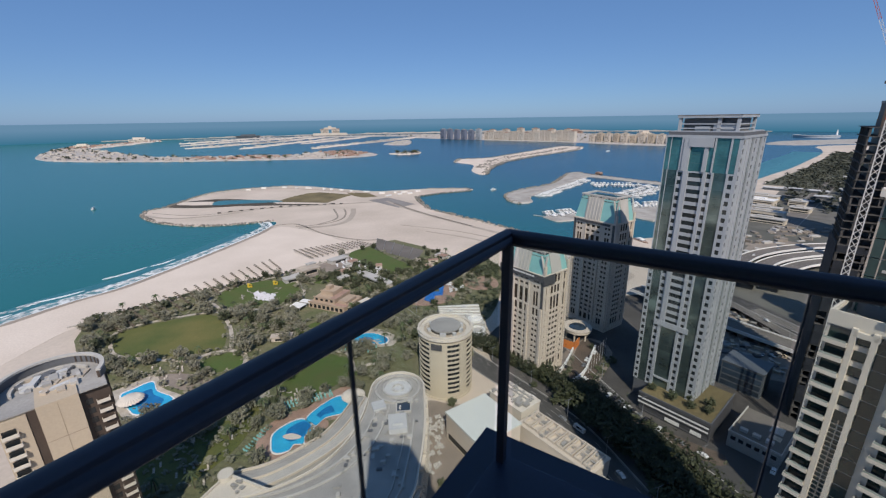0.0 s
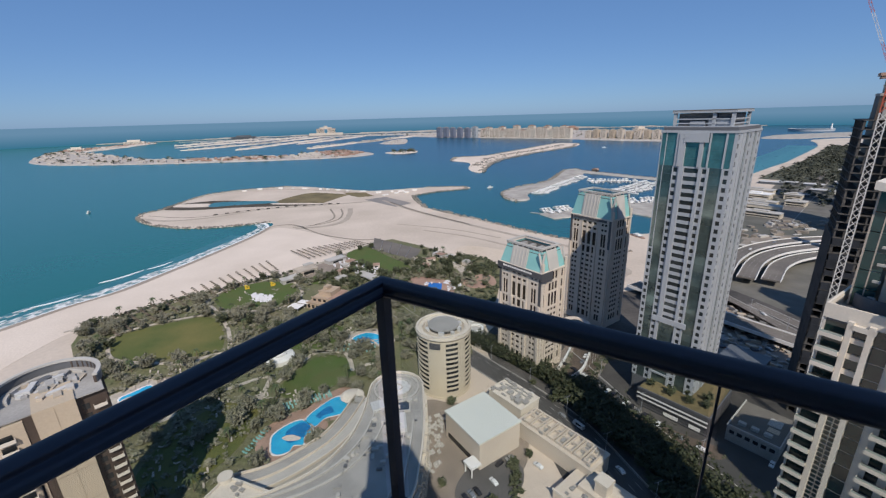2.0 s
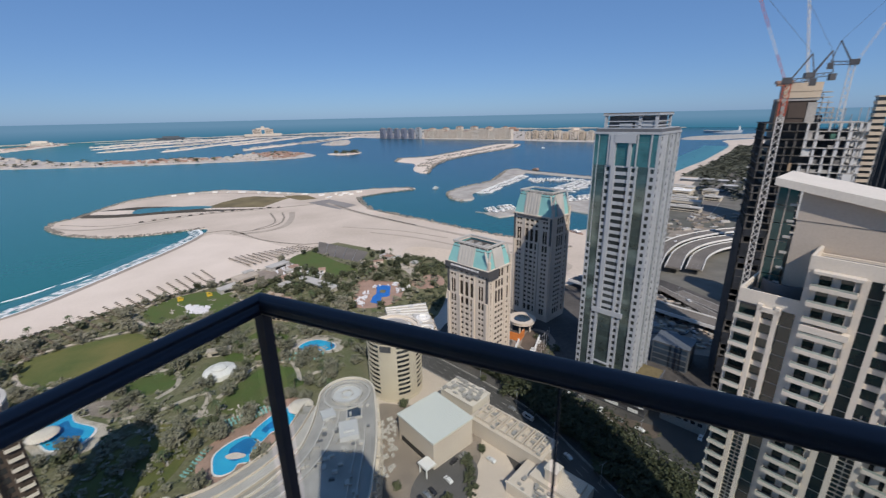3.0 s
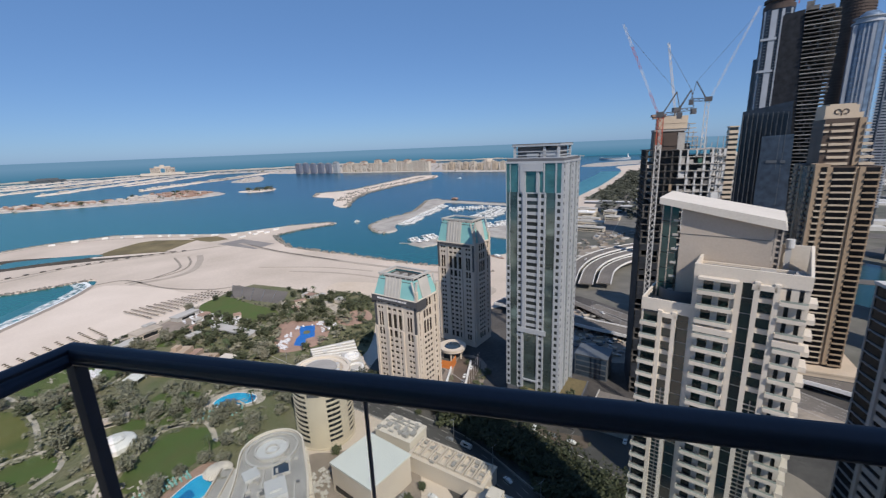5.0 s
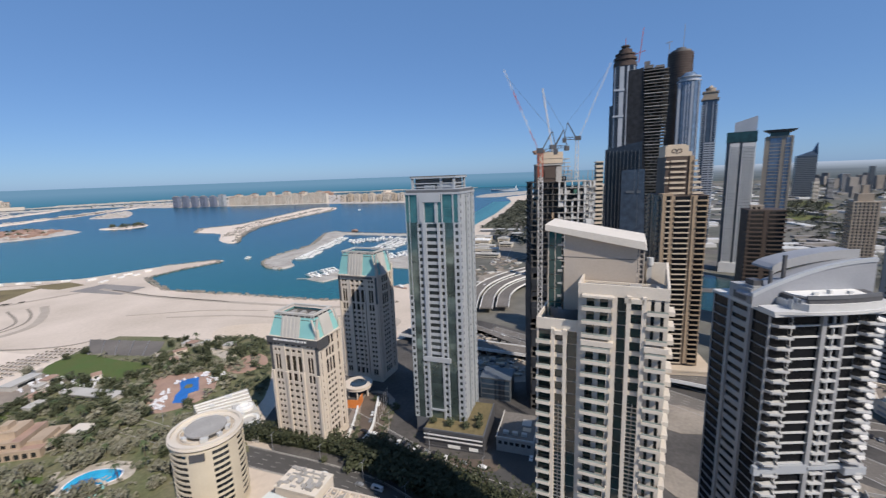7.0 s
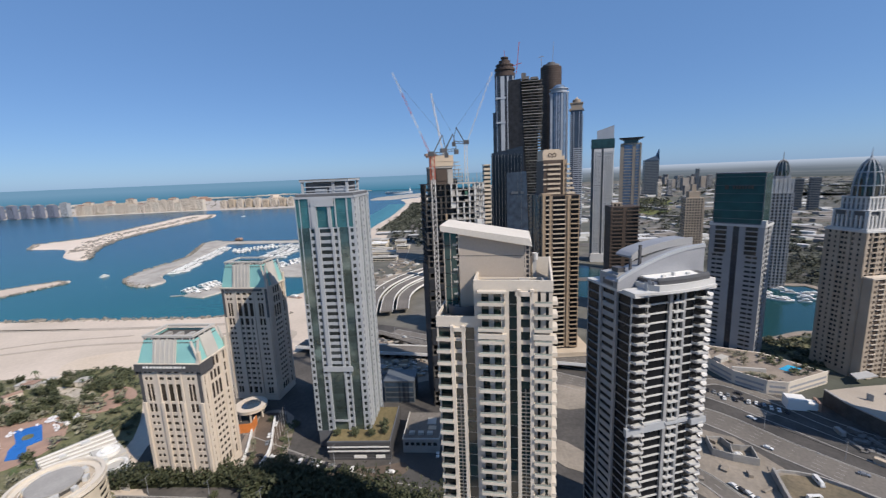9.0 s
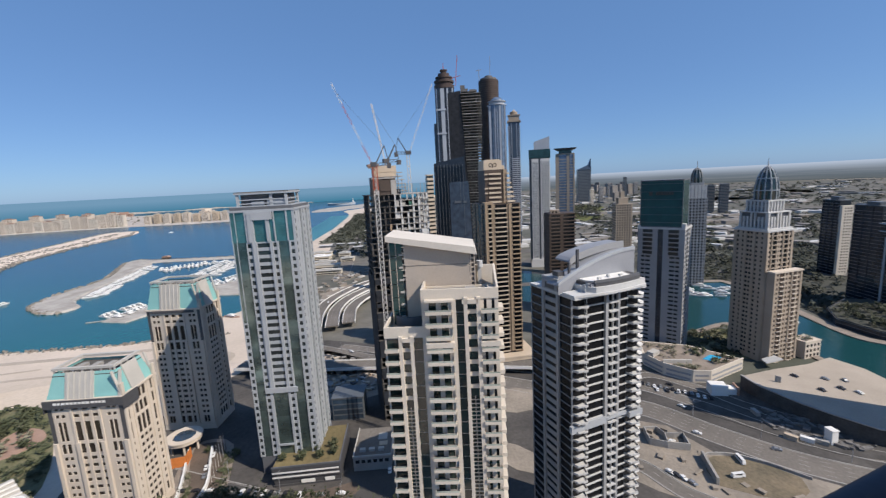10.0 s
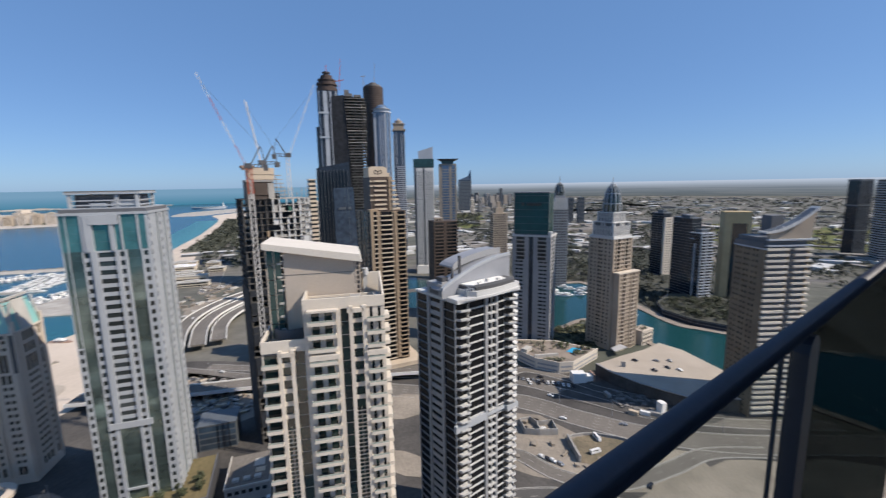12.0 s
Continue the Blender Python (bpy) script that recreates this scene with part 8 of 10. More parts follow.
for pts, w in (([(700, 500), (900, 100), (1000, -400), (900, -1200)], 40), ([(1000, 700), (1300, 200), (1400, -500), (1200, -1500)], 26), ([(600, 300), (1200, 250), (2200, 0), (3500, -800)], 22), ([(520, 250), (700, 30), (750, -300), (640, -800)], 18)):
    ob = part("road", ribbon(line_of(pts), -w / 2, w / 2, 0.2, 0.5), ASPHALT2, None, "broad pale highway across the plain", "structure")
    tagged(ob, category="road")
grove("coast_trees", "dark trees along the coast road", [(520, 640), (900, 1040), (1500, 1560), (1700, 1640), (1350, 1150), (800, 760), (600, 600)], 520, 98, 7, FARLEAF)
grove("canal_trees", "dark planting along the far quay", [(640, 60), (660, -10), (540, -76), (490, -104), (470, -160), (520, -170), (600, -110), (720, -20), (700, 80)], 260, 99, 5, FARLEAF)
sheet("garden", "planted strip between the marina towers", "garden", [(393, 52), (424, 38), (452, 2), (446, -22), (436, -34), (404, -40), (378, 6)], 0.0, 0.3, EARTH, soft=2)
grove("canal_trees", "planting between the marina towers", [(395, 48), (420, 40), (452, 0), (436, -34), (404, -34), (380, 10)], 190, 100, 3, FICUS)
for i, (a0, a1, r0, r1, n, s) in enumerate(((-72, -122, 700, 1400, 700, 5.0), (-72, -122, 1400, 2600, 800, 7.0), (-70, -122, 2600, 4400, 600, 10.0))):
    grove("far_trees", "scattered dusty trees across the inland plain", [at_az(a0 + (a1 - a0) * k / 8, r) for r, ks in ((r0, range(9)), (r1, range(8, -1, -1))) for k in ks], n, 300 + i, s, FARLEAF, 0.0, 0.6)


# ---- the resort ----
GARDEN = [(-282, 300), (-218, 358), (-150, 412), (-100, 478), (-60, 520), (20, 440), (44, 400), (50, 372), (30, 330), (-5, 305), (15, 262), (20, 240), (-5, 232), (-14, 205), (-20, 190), (-40, 185), (-48, 160), (-66, 142), (-84, 132),
          (-110, 118), (-140, 112), (-170, 140), (-200, 190), (-240, 240)]
sheet("garden", "dark planted garden ground of the beach resort", "garden", GARDEN, 0.0, 0.16, EARTH, soft=2)
LAWNS = [([(-240, 270), (-239, 284), (-216, 299), (-188, 308), (-168, 288), (-156, 266), (-156, 253), (-184, 246), (-219, 249)], DRYGRASS), ([(-97, 212), (-84, 242), (-65, 241), (-53, 224), (-58, 218), (-74, 202), (-88, 200)], GRASS),
         ([(-202, 345), (-195, 367), (-174, 381), (-144, 376), (-132, 351), (-138, 328), (-164, 323), (-184, 324)], GRASS), ([(-107, 456), (-87, 488), (-60, 452), (-28, 408), (-53, 396)], GRASS),
         ([(-161, 236), (-156, 244), (-144, 249), (-134, 243), (-131, 233), (-142, 226), (-155, 229)], GRASS), ([(-140, 165), (-128, 195), (-104, 196), (-100, 165), (-115, 140), (-135, 140)], DRYGRASS), ([(-112, 262), (-96, 296), (-76, 288), (-76, 262), (-90, 252)], GRASS),
         ([(-132, 380), (-118, 404), (-104, 396), (-112, 372)], GRASS)]
for pts, m in LAWNS:
    sheet("lawn", "mown lawn in the resort garden", "lawn", pts, 0.1, 0.28, m)
POOLS = [([(-84, 163), (-86, 171), (-81.5, 178), (-75, 181.5), (-69.5, 177.5), (-66.8, 173), (-70, 169.5), (-69, 164.5), (-73.5, 164), (-74.5, 160.5), (-78.5, 158.5), (-82, 159.5)], "lower basin of the lagoon pool"),
         ([(-72.6, 181), (-70.8, 187.6), (-63, 198), (-58, 199.6), (-53.8, 193.5), (-51.8, 188.4), (-56.5, 185), (-63, 182.5), (-66.2, 176.8), (-69, 178.6)], "upper basin of the lagoon pool"),
         ([(-63.6, 264), (-59.5, 270.5), (-51.5, 272), (-40.5, 265), (-40.3, 258), (-47, 256.7), (-53.6, 260), (-57, 257.4)], "kidney shaped garden pool"), ([(-186, 204), (-183, 210), (-176.5, 217), (-168, 208), (-154.5, 201), (-155, 191), (-166, 188), (-174, 193)], "swimming pool beside the round hotel block")]
for i, (pts, lab) in enumerate(POOLS):
    c = Vector((sum(p[0] for p in pts) / len(pts), sum(p[1] for p in pts) / len(pts)))
    big = [tuple(c + (Vector(p) - c) * (1.75 if i < 2 else 1.5)) for p in pts]
    rim = [tuple(c + (Vector(p) - c) * 1.08) for p in pts]
    ob = thing("swimming_pool", "bright blue " + lab + " with paved deck", "pool")
    part("deck", fill(rounded(big), 0.1, 0.30 + 0.02 * i), PINKPAVE if i < 2 else PATH_PALE, ob)
    part("pool_rim", fill(rounded(rim), 0.1, 0.52), WHITE, ob)
    water = part("pool_water", fill(rounded(pts), 0.1, 0.56), POOLBLUE, ob)
    part("deep_water", fill(rounded([tuple(c + (Vector(p) - c) * (0.62, 0.42, 0.45, 0.62)[i] + Vector(((2.0, 3.4), (-1.5, -0.5), (-3, -0.5), (1.5, -1))[i])) for p in pts]), 0.1, 0.58), POOLDEEP, water, "deep blue part of the pool")
    if i == 0:
        part("shallow_water", fill(rounded([(-81, 169.5), (-77, 171.2), (-71.5, 169), (-73, 167.2), (-78, 167.2)]), 0.1, 0.62), SHELL, water, "pale swim-up island in the pool")
        part("shallow_water", fill(rounded([(-82, 166), (-78, 166.6), (-74, 163), (-76, 160.8), (-80, 161)]), 0.1, 0.6), POOLBLUE, water)
for pts in ([(-241, 271), (-230, 255), (-216, 246), (-185, 241.5), (-163, 239)], [(-160, 232), (-161.5, 246), (-147, 252), (-134, 246.5), (-129, 233), (-135, 222)], [(-244, 272), (-243, 287), (-218, 303), (-190, 313), (-178, 306), (-162, 285), (-150, 262), (-147, 252)], [(-190, 313), (-186, 318), (-206, 340), (-200, 368), (-176, 386)],
            [(-128, 350), (-132, 328), (-140, 318), (-168, 317), (-186, 318)], [(-142, 379), (-126, 352), (-128, 330)], [(-89, 250), (-74, 249), (-72.4, 262), (-68.6, 283)], [(-74, 249), (-65, 246), (-59.5, 235), (-55.6, 226), (-48, 232), (-38, 232.5)], [(-100, 216), (-87, 246), (-72, 250)],
            [(-150, 206), (-130, 210), (-108, 222), (-104, 200)], [(-290, 290), (-222, 352), (-152, 405), (-108, 468)], [(-70, 256), (-72, 268), (-62, 277), (-48, 277), (-36, 268)]):
    ob = part("garden_path", ribbon(line_of(pts), -1.4, 1.4, 0.1, 0.34), PATH_PALE, None, "pale winding garden path", "structure")
    tagged(ob, category="path")
for pts, m, z in (([(-34, 376), (-17, 382), (11, 366), (11, 336), (-1, 321), (-22, 319), (-38, 333), (-30, 350)], PINKPAVE, 0.3), ([(-165, 400), (-120, 440), (-98, 480), (-60, 440), (-90, 420), (-130, 388)], PAVING, 0.24), 
                  ([(-20, 188), (-8, 195), (2, 192), (26, 186), (40, 160), (22, 130), (-8, 128), (-14, 160)], PAVING, 0.2), ([(3, 134), (9, 146), (19, 156), (29, 153), (34, 145), (31, 135), (20, 124), (8, 122)], ASPHALT2, 0.3), ([(-185, 208), (-168, 214), (-150, 208), (-140, 218), (-165, 226), (-185, 220)], PAVING, 0.26),
                  ([(62, 212), (84, 246), (104, 260), (112, 240), (84, 200), (72, 196)], PAVING, 0.22), ([(108, 150), (128, 157), (150, 174), (180, 160), (150, 120), (125, 122)], ASPHALT, 0.18)):
    sheet("pavement", "pale paved court", "pavement", pts, 0.0, z, m, soft=3)
sheet("sports_court", "dark hard-surfaced sports courts beside the beach", "court", [(-84, 528), (-21, 472), (-27, 434), (-80, 479)], 0.0, 0.3, DUSTY, soft=0)
sheet("play_pool", "vivid blue children's play pool", "pool", [(-11, 366), (2, 362.5), (0.5, 339), (-6.5, 338), (-7.5, 323.5), (-16, 329), (-14, 341), (-10.8, 347)], 0.1, 0.6, BLUEPLAY, soft=1)
sheet("play_island", "small planted island in the play pool", "island", [(-8, 348), (-3.5, 347), (-3, 352), (-7, 353)], 0.1, 0.9, EARTH, soft=3)
B = Block("terrace_building", "white terraced building with stepped roofs", "building", 13.0, 285.0, 0)
lo0, lo1, hi0, hi1 = Vector((-15, 7)), Vector((17, 1.5)), Vector((-17, 18)), Vector((16, 21))
for q in range(5):
    a, b = q / 5, (q + 1) / 5
    pts = [lo0.lerp(hi0, a), lo1.lerp(hi1, a), lo1.lerp(hi1, b), lo0.lerp(hi0, b)]
    B.each("terrace_step", [prism([tuple(p) for p in pts], 0, 3.6 + 0.8 * q)], RIBPALE)
    B.each("terrace_wall", [ribbon([lo0.lerp(hi0, a) * 0.99, lo1.lerp(hi1, a) * 0.99], -0.2, 0.2, 3.6 + 0.8 * q, 4.5 + 0.8 * q)], WHITE)
B.each("terrace_step", [prism([(4, 5), (17, 1.5), (18, -11), (6, -12)], 0, 5.6), prism([(6, -12), (18, -11), (17.6, -23), (13, -41), (3, -26)], 0, 4.4)], RIBPALE)
B.each("round_terrace", [disc(5.2, 5.6, 7.2, 24, 11, -5), ring(4.6, 5.6, 4.4, 5.6, 20, 0, 360, 11.5, -19), ring(3.0, 3.4, 7.2, 8.2, 18, 0, 360, 11, -5)], WHITE)
B.each("roof_unit", [box(7, 9.4, -15, -12.6, 5.0, 7.6), box(13.6, 15.8, -30, -27, 4.4, 6.6), box(-8, -5, 10, 12, 5.2, 6.6), box(2, 6, 13, 15, 6.8, 8.0)], PALEGREY)
for q in range(6):
    B.piece("window", PANE, (-15, 7, -9.7), 1.6 + 4.6 * q, 4.4 + 4.6 * q, 0.05, 0.12, 1.0, 2.8)
B.done()
B = Block("ballroom", "beige ballroom with a flat pale green roof", "building", 0.5, 167.0, -57)
B.add("wall", box(0, 26, 0, 24, 0, 14.2), PINKCREAM)
B.add("roof", box(-0.4, 26.4, -0.4, 24.4, 14.2, 15.0), mat("pale green white roof sheet", (0.60, 0.615, 0.565), 0.6, 0.03, 0.05, 2.0))
B.add("canopy", join([box(22, 28, -6, -0.5, 5, 6), box(22.4, 22.9, -5.6, -5.1, 0, 5), box(27, 27.5, -5.6, -5.1, 0, 5)]), WHITE)
B.add("dark_band", box(2, 20, -0.12, -0.02, 1, 4), PANE)
B.done()
B = Block("service_block", "plain beige service block", "building", 24.0, 187.0, -52)
B.add("wall", join([box(0, 22, 0, 14, 0, 11), box(-0.3, 22.3, -0.3, 14.3, 11, 11.9)]), CREAM)
B.each("roof_duct", [box(3, 20, 9 + q, 9.6 + q, 11.9, 12.5) for q in (0, 2.4)] + [box(16, 19, 1.5, 4, 11.9, 13.6)], CONCRETE)
B.add("roof_unit", join([box(4 + 5 * k, 6.4 + 5 * k, 4, 7, 11.9, 13.2) for k in range(4)]), CONCRETE)
B.done()
B = Block("pergola_terrace", "long beige terrace block with roof pergolas", "building", 36.0, 166.5, -52)
B.add("wall", join([box(0, 40, -1, 13, 0, 8), box(-0.3, 40.3, -1.3, 13.3, 8, 8.9)]), PINKCREAM)
for k in range(8):
    B.piece("pergola_frame", PINKCREAM, (2 + 4.7 * k, 0.5, 0), 0, 3.8, -11, 0, 8.9, 10.4, shape=lambda w, t, h: join([box(0, 0.4, -t, 0, 0, h), box(w - 0.4, w, -t, 0, 0, h), box(0.4, w - 0.4, -0.5, 0, 0.5, h), box(0.4, w - 0.4, -t / 2 - 0.2, -t / 2 + 0.2, 0.5, h), box(0.4, w - 0.4, -t, -t + 0.5, 0.5, h)]))
B.done()
B = Block("low_terraces", "stepped beige terraces with a stair turret", "building", 44.0, 128.0, -52)
B.add("wall", join([box(-2, 26, 0, 22, 0, 5), box(4, 24, 8, 20, 5, 7), box(10, 15, 10, 15, 7, 12.5)]), PINKCREAM)
B.add("roof_cap", join([box(9.6, 15.4, 9.6, 15.4, 12.5, 13.4), box(-2.3, 26.3, -0.3, 0.2, 5, 6)]), CREAM)
B.done()
# the curved hotel wing
B = Block("curved_hotel_wing", "curved cream hotel wing with a round roof terrace", "hotel", -23.5, 177.0, 0)
round_end = [(13.2 * math.cos(radians(a)), 13.2 * math.sin(radians(a))) for a in range(0, 181, 12)]
inner = [(p.x, p.y) for p in line_of([(-13.2, 0), (-14.0, -18), (-17.5, -34), (-26, -48), (-40, -58), (-58, -64)], 5)]
outer = [(p.x, p.y) for p in line_of([(-42, -86), (-14, -80), (8.5, -66), (13.0, -48), (14.4, -24), (13.2, 0)], 5)]
B.add("wall", fill(round_end + inner[1:] + outer[:-1], 0, 21.0), CREAM)
B.add("roof", fill([(x * 0.965, y * 0.98) for x, y in round_end + inner[1:] + outer[:-1]], 21.0, 21.2), CONCRETE)
B.each("parapet", [ribbon([Vector(p) for p in inner], -0.4, 0.2, 21.0, 22.2), ribbon([Vector(p) for p in outer], -0.4, 0.2, 21.0, 22.2), ring(12.8, 13.5, 21.0, 22.4, 30, 0, 180)], CREAM)
B.each("roof_ring", [ring(10.4, 11.2, 21.2, 22.2, 40), ring(6.6, 7.4, 21.2, 22.6, 34), ring(2.4, 3.0, 21.2, 22.4, 20)], RIBPALE)
B.add("roof_disc", join([disc(6.6, 21.2, 21.7, 34), disc(1.6, 21.7, 22.6, 16, 0.6, -1.4)]), PALEGREY)
B.each("terrace_line", [ribbon([Vector((x + 5.5, y)) for x, y in inner[3:]], -0.3, 0.3, 21.2, 22.1), ribbon([Vector((x + 11.0, y - 1.5)) for x, y in inner[3:]], -0.3, 0.3, 21.2, 21.9), ribbon([Vector((x - 5.0, y)) for x, y in outer[4:-5]], -0.3, 0.3, 21.2, 22.3), ribbon([Vector((x - 8.5, y)) for x, y in outer[6:-6]], -0.2, 0.2, 21.2, 21.8)], RIBPALE)
B.each("roof_house", [moved(box(-4, 4, -5, 5, 21.2, 23.6), pose(2.5, -26, 0, 0, 0, 8)), moved(box(-2.2, 2.2, -2.6, 2.6, 23.6, 24.6), pose(2.5, -26, 0, 0, 0, 8)), moved(box(-3, 3, -3, 3, 21.2, 23.0), pose(-7.5, -14, 0, 0, 0, 20))], PALEGREY)
B.add("roof_well", moved(box(-3.0, 3.0, -4.5, 4.5, 21.2, 21.32), pose(4.0, -13, 0, 0, 0, 4)), BLUEGLASS)
B.each("well_frame", [moved(join([box(-3.6, -3.0, -5, 5, 21.2, 22.4), box(3.0, 3.6, -5, 5, 21.2, 22.4), box(-3.0, 3.0, 4.5, 5, 21.2, 22.4), box(-3.0, 3.0, -5, -4.5, 21.2, 22.4)]), pose(4.0, -13, 0, 0, 0, 4))], RIBPALE)
wrng = random.Random(55)
for k in range(58):
    t = wrng.random()
    a, b = inner[int(t * (len(inner) - 9)) + 2], outer[-2 - int(t * 16)]
    u = wrng.uniform(0.15, 0.9)
    w, d, h = wrng.uniform(0.3, 1.5), wrng.uniform(0.3, 0.9), wrng.uniform(0.3, 1.4)
    B.each("roof_unit", [moved(box(-w, w, -d, d, 21.2, 21.2 + h), pose(a[0] + (b[0] - a[0]) * u, a[1] + (b[1] - a[1]) * u, 0, 0, 0, wrng.choice((4, 8, 94))))], wrng.choice((CONCRETE, RIBPALE, RIBPALE, DARKGREY)))
for k in range(6):
    for i in range(len(outer) - 6):
        p, q = Vector(outer[i + 5]), Vector(outer[i + 6])
        a = math.degrees(math.atan2((q - p).y, (q - p).x))
        if i % 2 == 0:
            B.piece("balcony", CREAM, (p.x, p.y, a), 0.2, (q - p).length * 1.7, 0, 1.5, 3.4 * k + 1.0, 3.4 * k + 2.1, shape=balcony_shape)
    B.add("rows_of_windows", ribbon([Vector(p) for p in outer], -0.05, 0.03, 3.4 * k + 2.2, 3.4 * k + 4.0), PANE)
B.done()
B = Block("curved_terrace", "long curved terrace building round the pool", "building", -40.0, 182.0, 0)
arc = [Vector((p.x + 40, p.y - 182)) for p in line_of([(-36, 190), (-41, 172), (-48, 157), (-60, 144), (-74, 134), (-92, 128)])]
B.add("wall", ribbon(arc, -13, -1, 0, 5.5), RIBPALE)
B.add("parapet", join([ribbon(arc, -1.5, -0.9, 5.5, 6.6), ribbon(arc, -7.5, -7.0, 5.5, 6.4), ribbon(arc, -13.2, -12.6, 5.5, 7.0)]), PINKCREAM)
B.add("roof_walk", ribbon(arc, -12.6, -7.5, 5.5, 5.9), CONCRETE)
B.each("roof_unit", [moved(box(-1.0, 1.0, -0.8, 0.8, 5.5, 6.6), Matrix.Translation((p.x + 5 + (i % 3), p.y - 3.5, 0))) for i, p in enumerate(arc[3:-3:2])], CONCRETE)
B.done()
B = Block("low_wing", "broad flat cream roof of a low hotel wing", "building", -90.0, 136.0, -22)
B.add("wall", join([box(0, 44, -34, 0, 0, 11), box(-0.4, 44.4, -0.6, 0.3, 11, 12), box(-0.4, 0.2, -34, -0.6, 11, 12), disc(3, 0, 13, 20, 0, -1)]), CREAM)
B.add("roof_unit", join([box(10, 13, -12, -10, 11, 12), box(24, 27, -18, -15, 11, 12.4), box(34, 36, -8, -6, 11, 12)]), CONCRETE)
for k in range(6):
    B.piece("balcony", CREAM, (44, -30 + 4.5 * k, 90), 0, 3.8, 0, 1.2, 6.5, 7.6, shape=balcony_shape)
B.done()
# the rounded hotel tower at the edge of the garden
TANWALL = mat("weathered tan cladding", (0.36, 0.29, 0.21), 0.8, 0.08, 0.05, 1.5, tint=(0.21, 0.165, 0.118))
TANPANEL = mat("smooth tan wall panels", (0.47, 0.385, 0.285), 0.85, 0.05, 0.04, 1.5, tint=(0.42, 0.345, 0.255))
B = Block("hotel_tower", "tan hotel tower with a rounded roof terrace", "hotel", -127.0, 116.0, 44)
# Drum wall is dark brown for the tower's shaded side.
B.add("drum_wall", disc(13.2, 0, 69.6, 48), BROWNT)
B.add("front_panel", box(-4.4, 5.4, -13.6, 0, 0, 70.6), TANPANEL)
B.each("panel_joint", [box(0.4, 0.5, -13.66, -13.6, 0, 70), box(-4.4, 5.4, -13.66, -13.6, 58, 58.12), box(-4.4, 5.4, -13.66, -13.6, 46, 46.12), box(-4.4, 5.4, -13.66, -13.6, 34, 34.12)], TANWALL)
B.add("dark_strip", box(-6.6, -4.42, -12.9, -1, 0, 69.8), BROWNT)
B.add("left_panel", box(-13.0, -6.62, -13.2, -1, 0, 69.2), TANPANEL)
# Right bay: shadow beside the front panel is put into the dark colour.
B.add("right_bay", box(5.42, 13.0, -11.4, -1, 0, 69.0), BROWNT)
B.add("roof", join([disc(12.8, 69.6, 70.0, 48), box(-12.6, 12.6, -12.6, -1, 69.7, 70.1)]), CONCRETE)
B.add("roof_wall", ring(12.9, 13.6, 69.6, 72.6, 44, -30, 200), DARKGREY)
B.add("roof_coping", ring(12.6, 13.9, 72.6, 73.3, 44, -30, 200), RIBPALE)
B.add("roof_kerb", ring(9.4, 9.9, 70, 71.0, 30, 20, 190), RIBPALE)
B.each("roof_fin", [moved(box(-0.2, 0.2, -0.7, 0.1, 56, 72.4), pose(13.4 * math.cos(radians(a)), 13.4 * math.sin(radians(a)), 0, 0, 0, a - 90)) for a in range(-30, 60, 8)], BROWNT)
rng = random.Random(31)
for k in range(30):
    a, r = rng.uniform(0, 6.28), rng.uniform(0, 8.2)
    w, d, h = rng.uniform(0.5, 2.6), rng.uniform(0.4, 1.3), rng.uniform(0.4, 1.7)
    B.each(("roof_unit", "roof_duct")[k % 2], [moved(box(-w, w, -d, d, 0, h), pose(r * math.cos(a), r * math.sin(a) + 1.0, 70, 0, 0, rng.choice((0, 30, 60, 90))))], (RIBPALE, CONCRETE, PALEGREY, DARKGREY, ROOFTAN)[k % 5])
B.each("roof_duct", [moved(box(-4.5, 4.5, -0.7, 0.7, 70, 71.4), pose(1.5, -5, 0, 0, 0, 12)), moved(box(-3.0, 3.0, -0.9, 0.9, 70, 71.2), pose(-4, 4, 0, 0, 0, 70))], PALEGREY)
for k in range(19):
    z = 3.5 * k + 1.0
    B.piece("balcony", CREAM, (9.0, -11.4, 0), 0, 3.4, 0, 1.3, z, z + 1.2, shape=balcony_shape)
    B.piece("balcony", CREAM, (-12.6, -13.2, 0), 0, 3.6, 0, 1.3, z, z + 1.2, shape=balcony_shape)
    B.piece("window", PANE, (0, 0, 0), 6.2, 8.2, 11.4, 11.5, z + 0.4, z + 2.4)
    B.piece("window", PANE, (0, 0, 0), -12.4, -9.4, 13.2, 13.3, z + 0.3, z + 2.4)
B.done()
B = Block("hotel_tower", "tan neighbouring hotel block with square windows", "hotel", -154.0, 86.0, 40)
B.add("wall", box(0, 18, -22, 0, 0, 43), TANWALL)
B.add("roof_parapet", join([box(-0.3, 18.3, -22.3, -21.8, 43, 44.4), box(17.8, 18.3, -21.8, 0, 43, 44.4)]), CREAM)
for k in range(12):
    for u in (1.5, 5.8, 10.1, 14.4):
        B.piece("window", PANE, (0, -22, 0), u, u + 2.4, 0.02, 0.12, 3.5 * k + 1.2, 3.5 * k + 3.0)
        B.piece("window", PANE, (18, -22, 90), u, u + 2.4, 0.02, 0.12, 3.5 * k + 1.2, 3.5 * k + 3.0)
B.done()
SANDSTONE = mat("tan sandstone render", (0.42, 0.325, 0.235), 0.9, 0.1, 0.1, 1.5, 0.1, tint=(0.33, 0.25, 0.18))
TURQ = mat("turquoise cushion", (0.20, 0.42, 0.38), 0.9, 0.1, 1.0, 6.0)
# tents, pavilions, shells
c = thing("pool_canopy", "white scalloped shell canopy beside the pool", "canopy", -51, 197, 0)
g = []
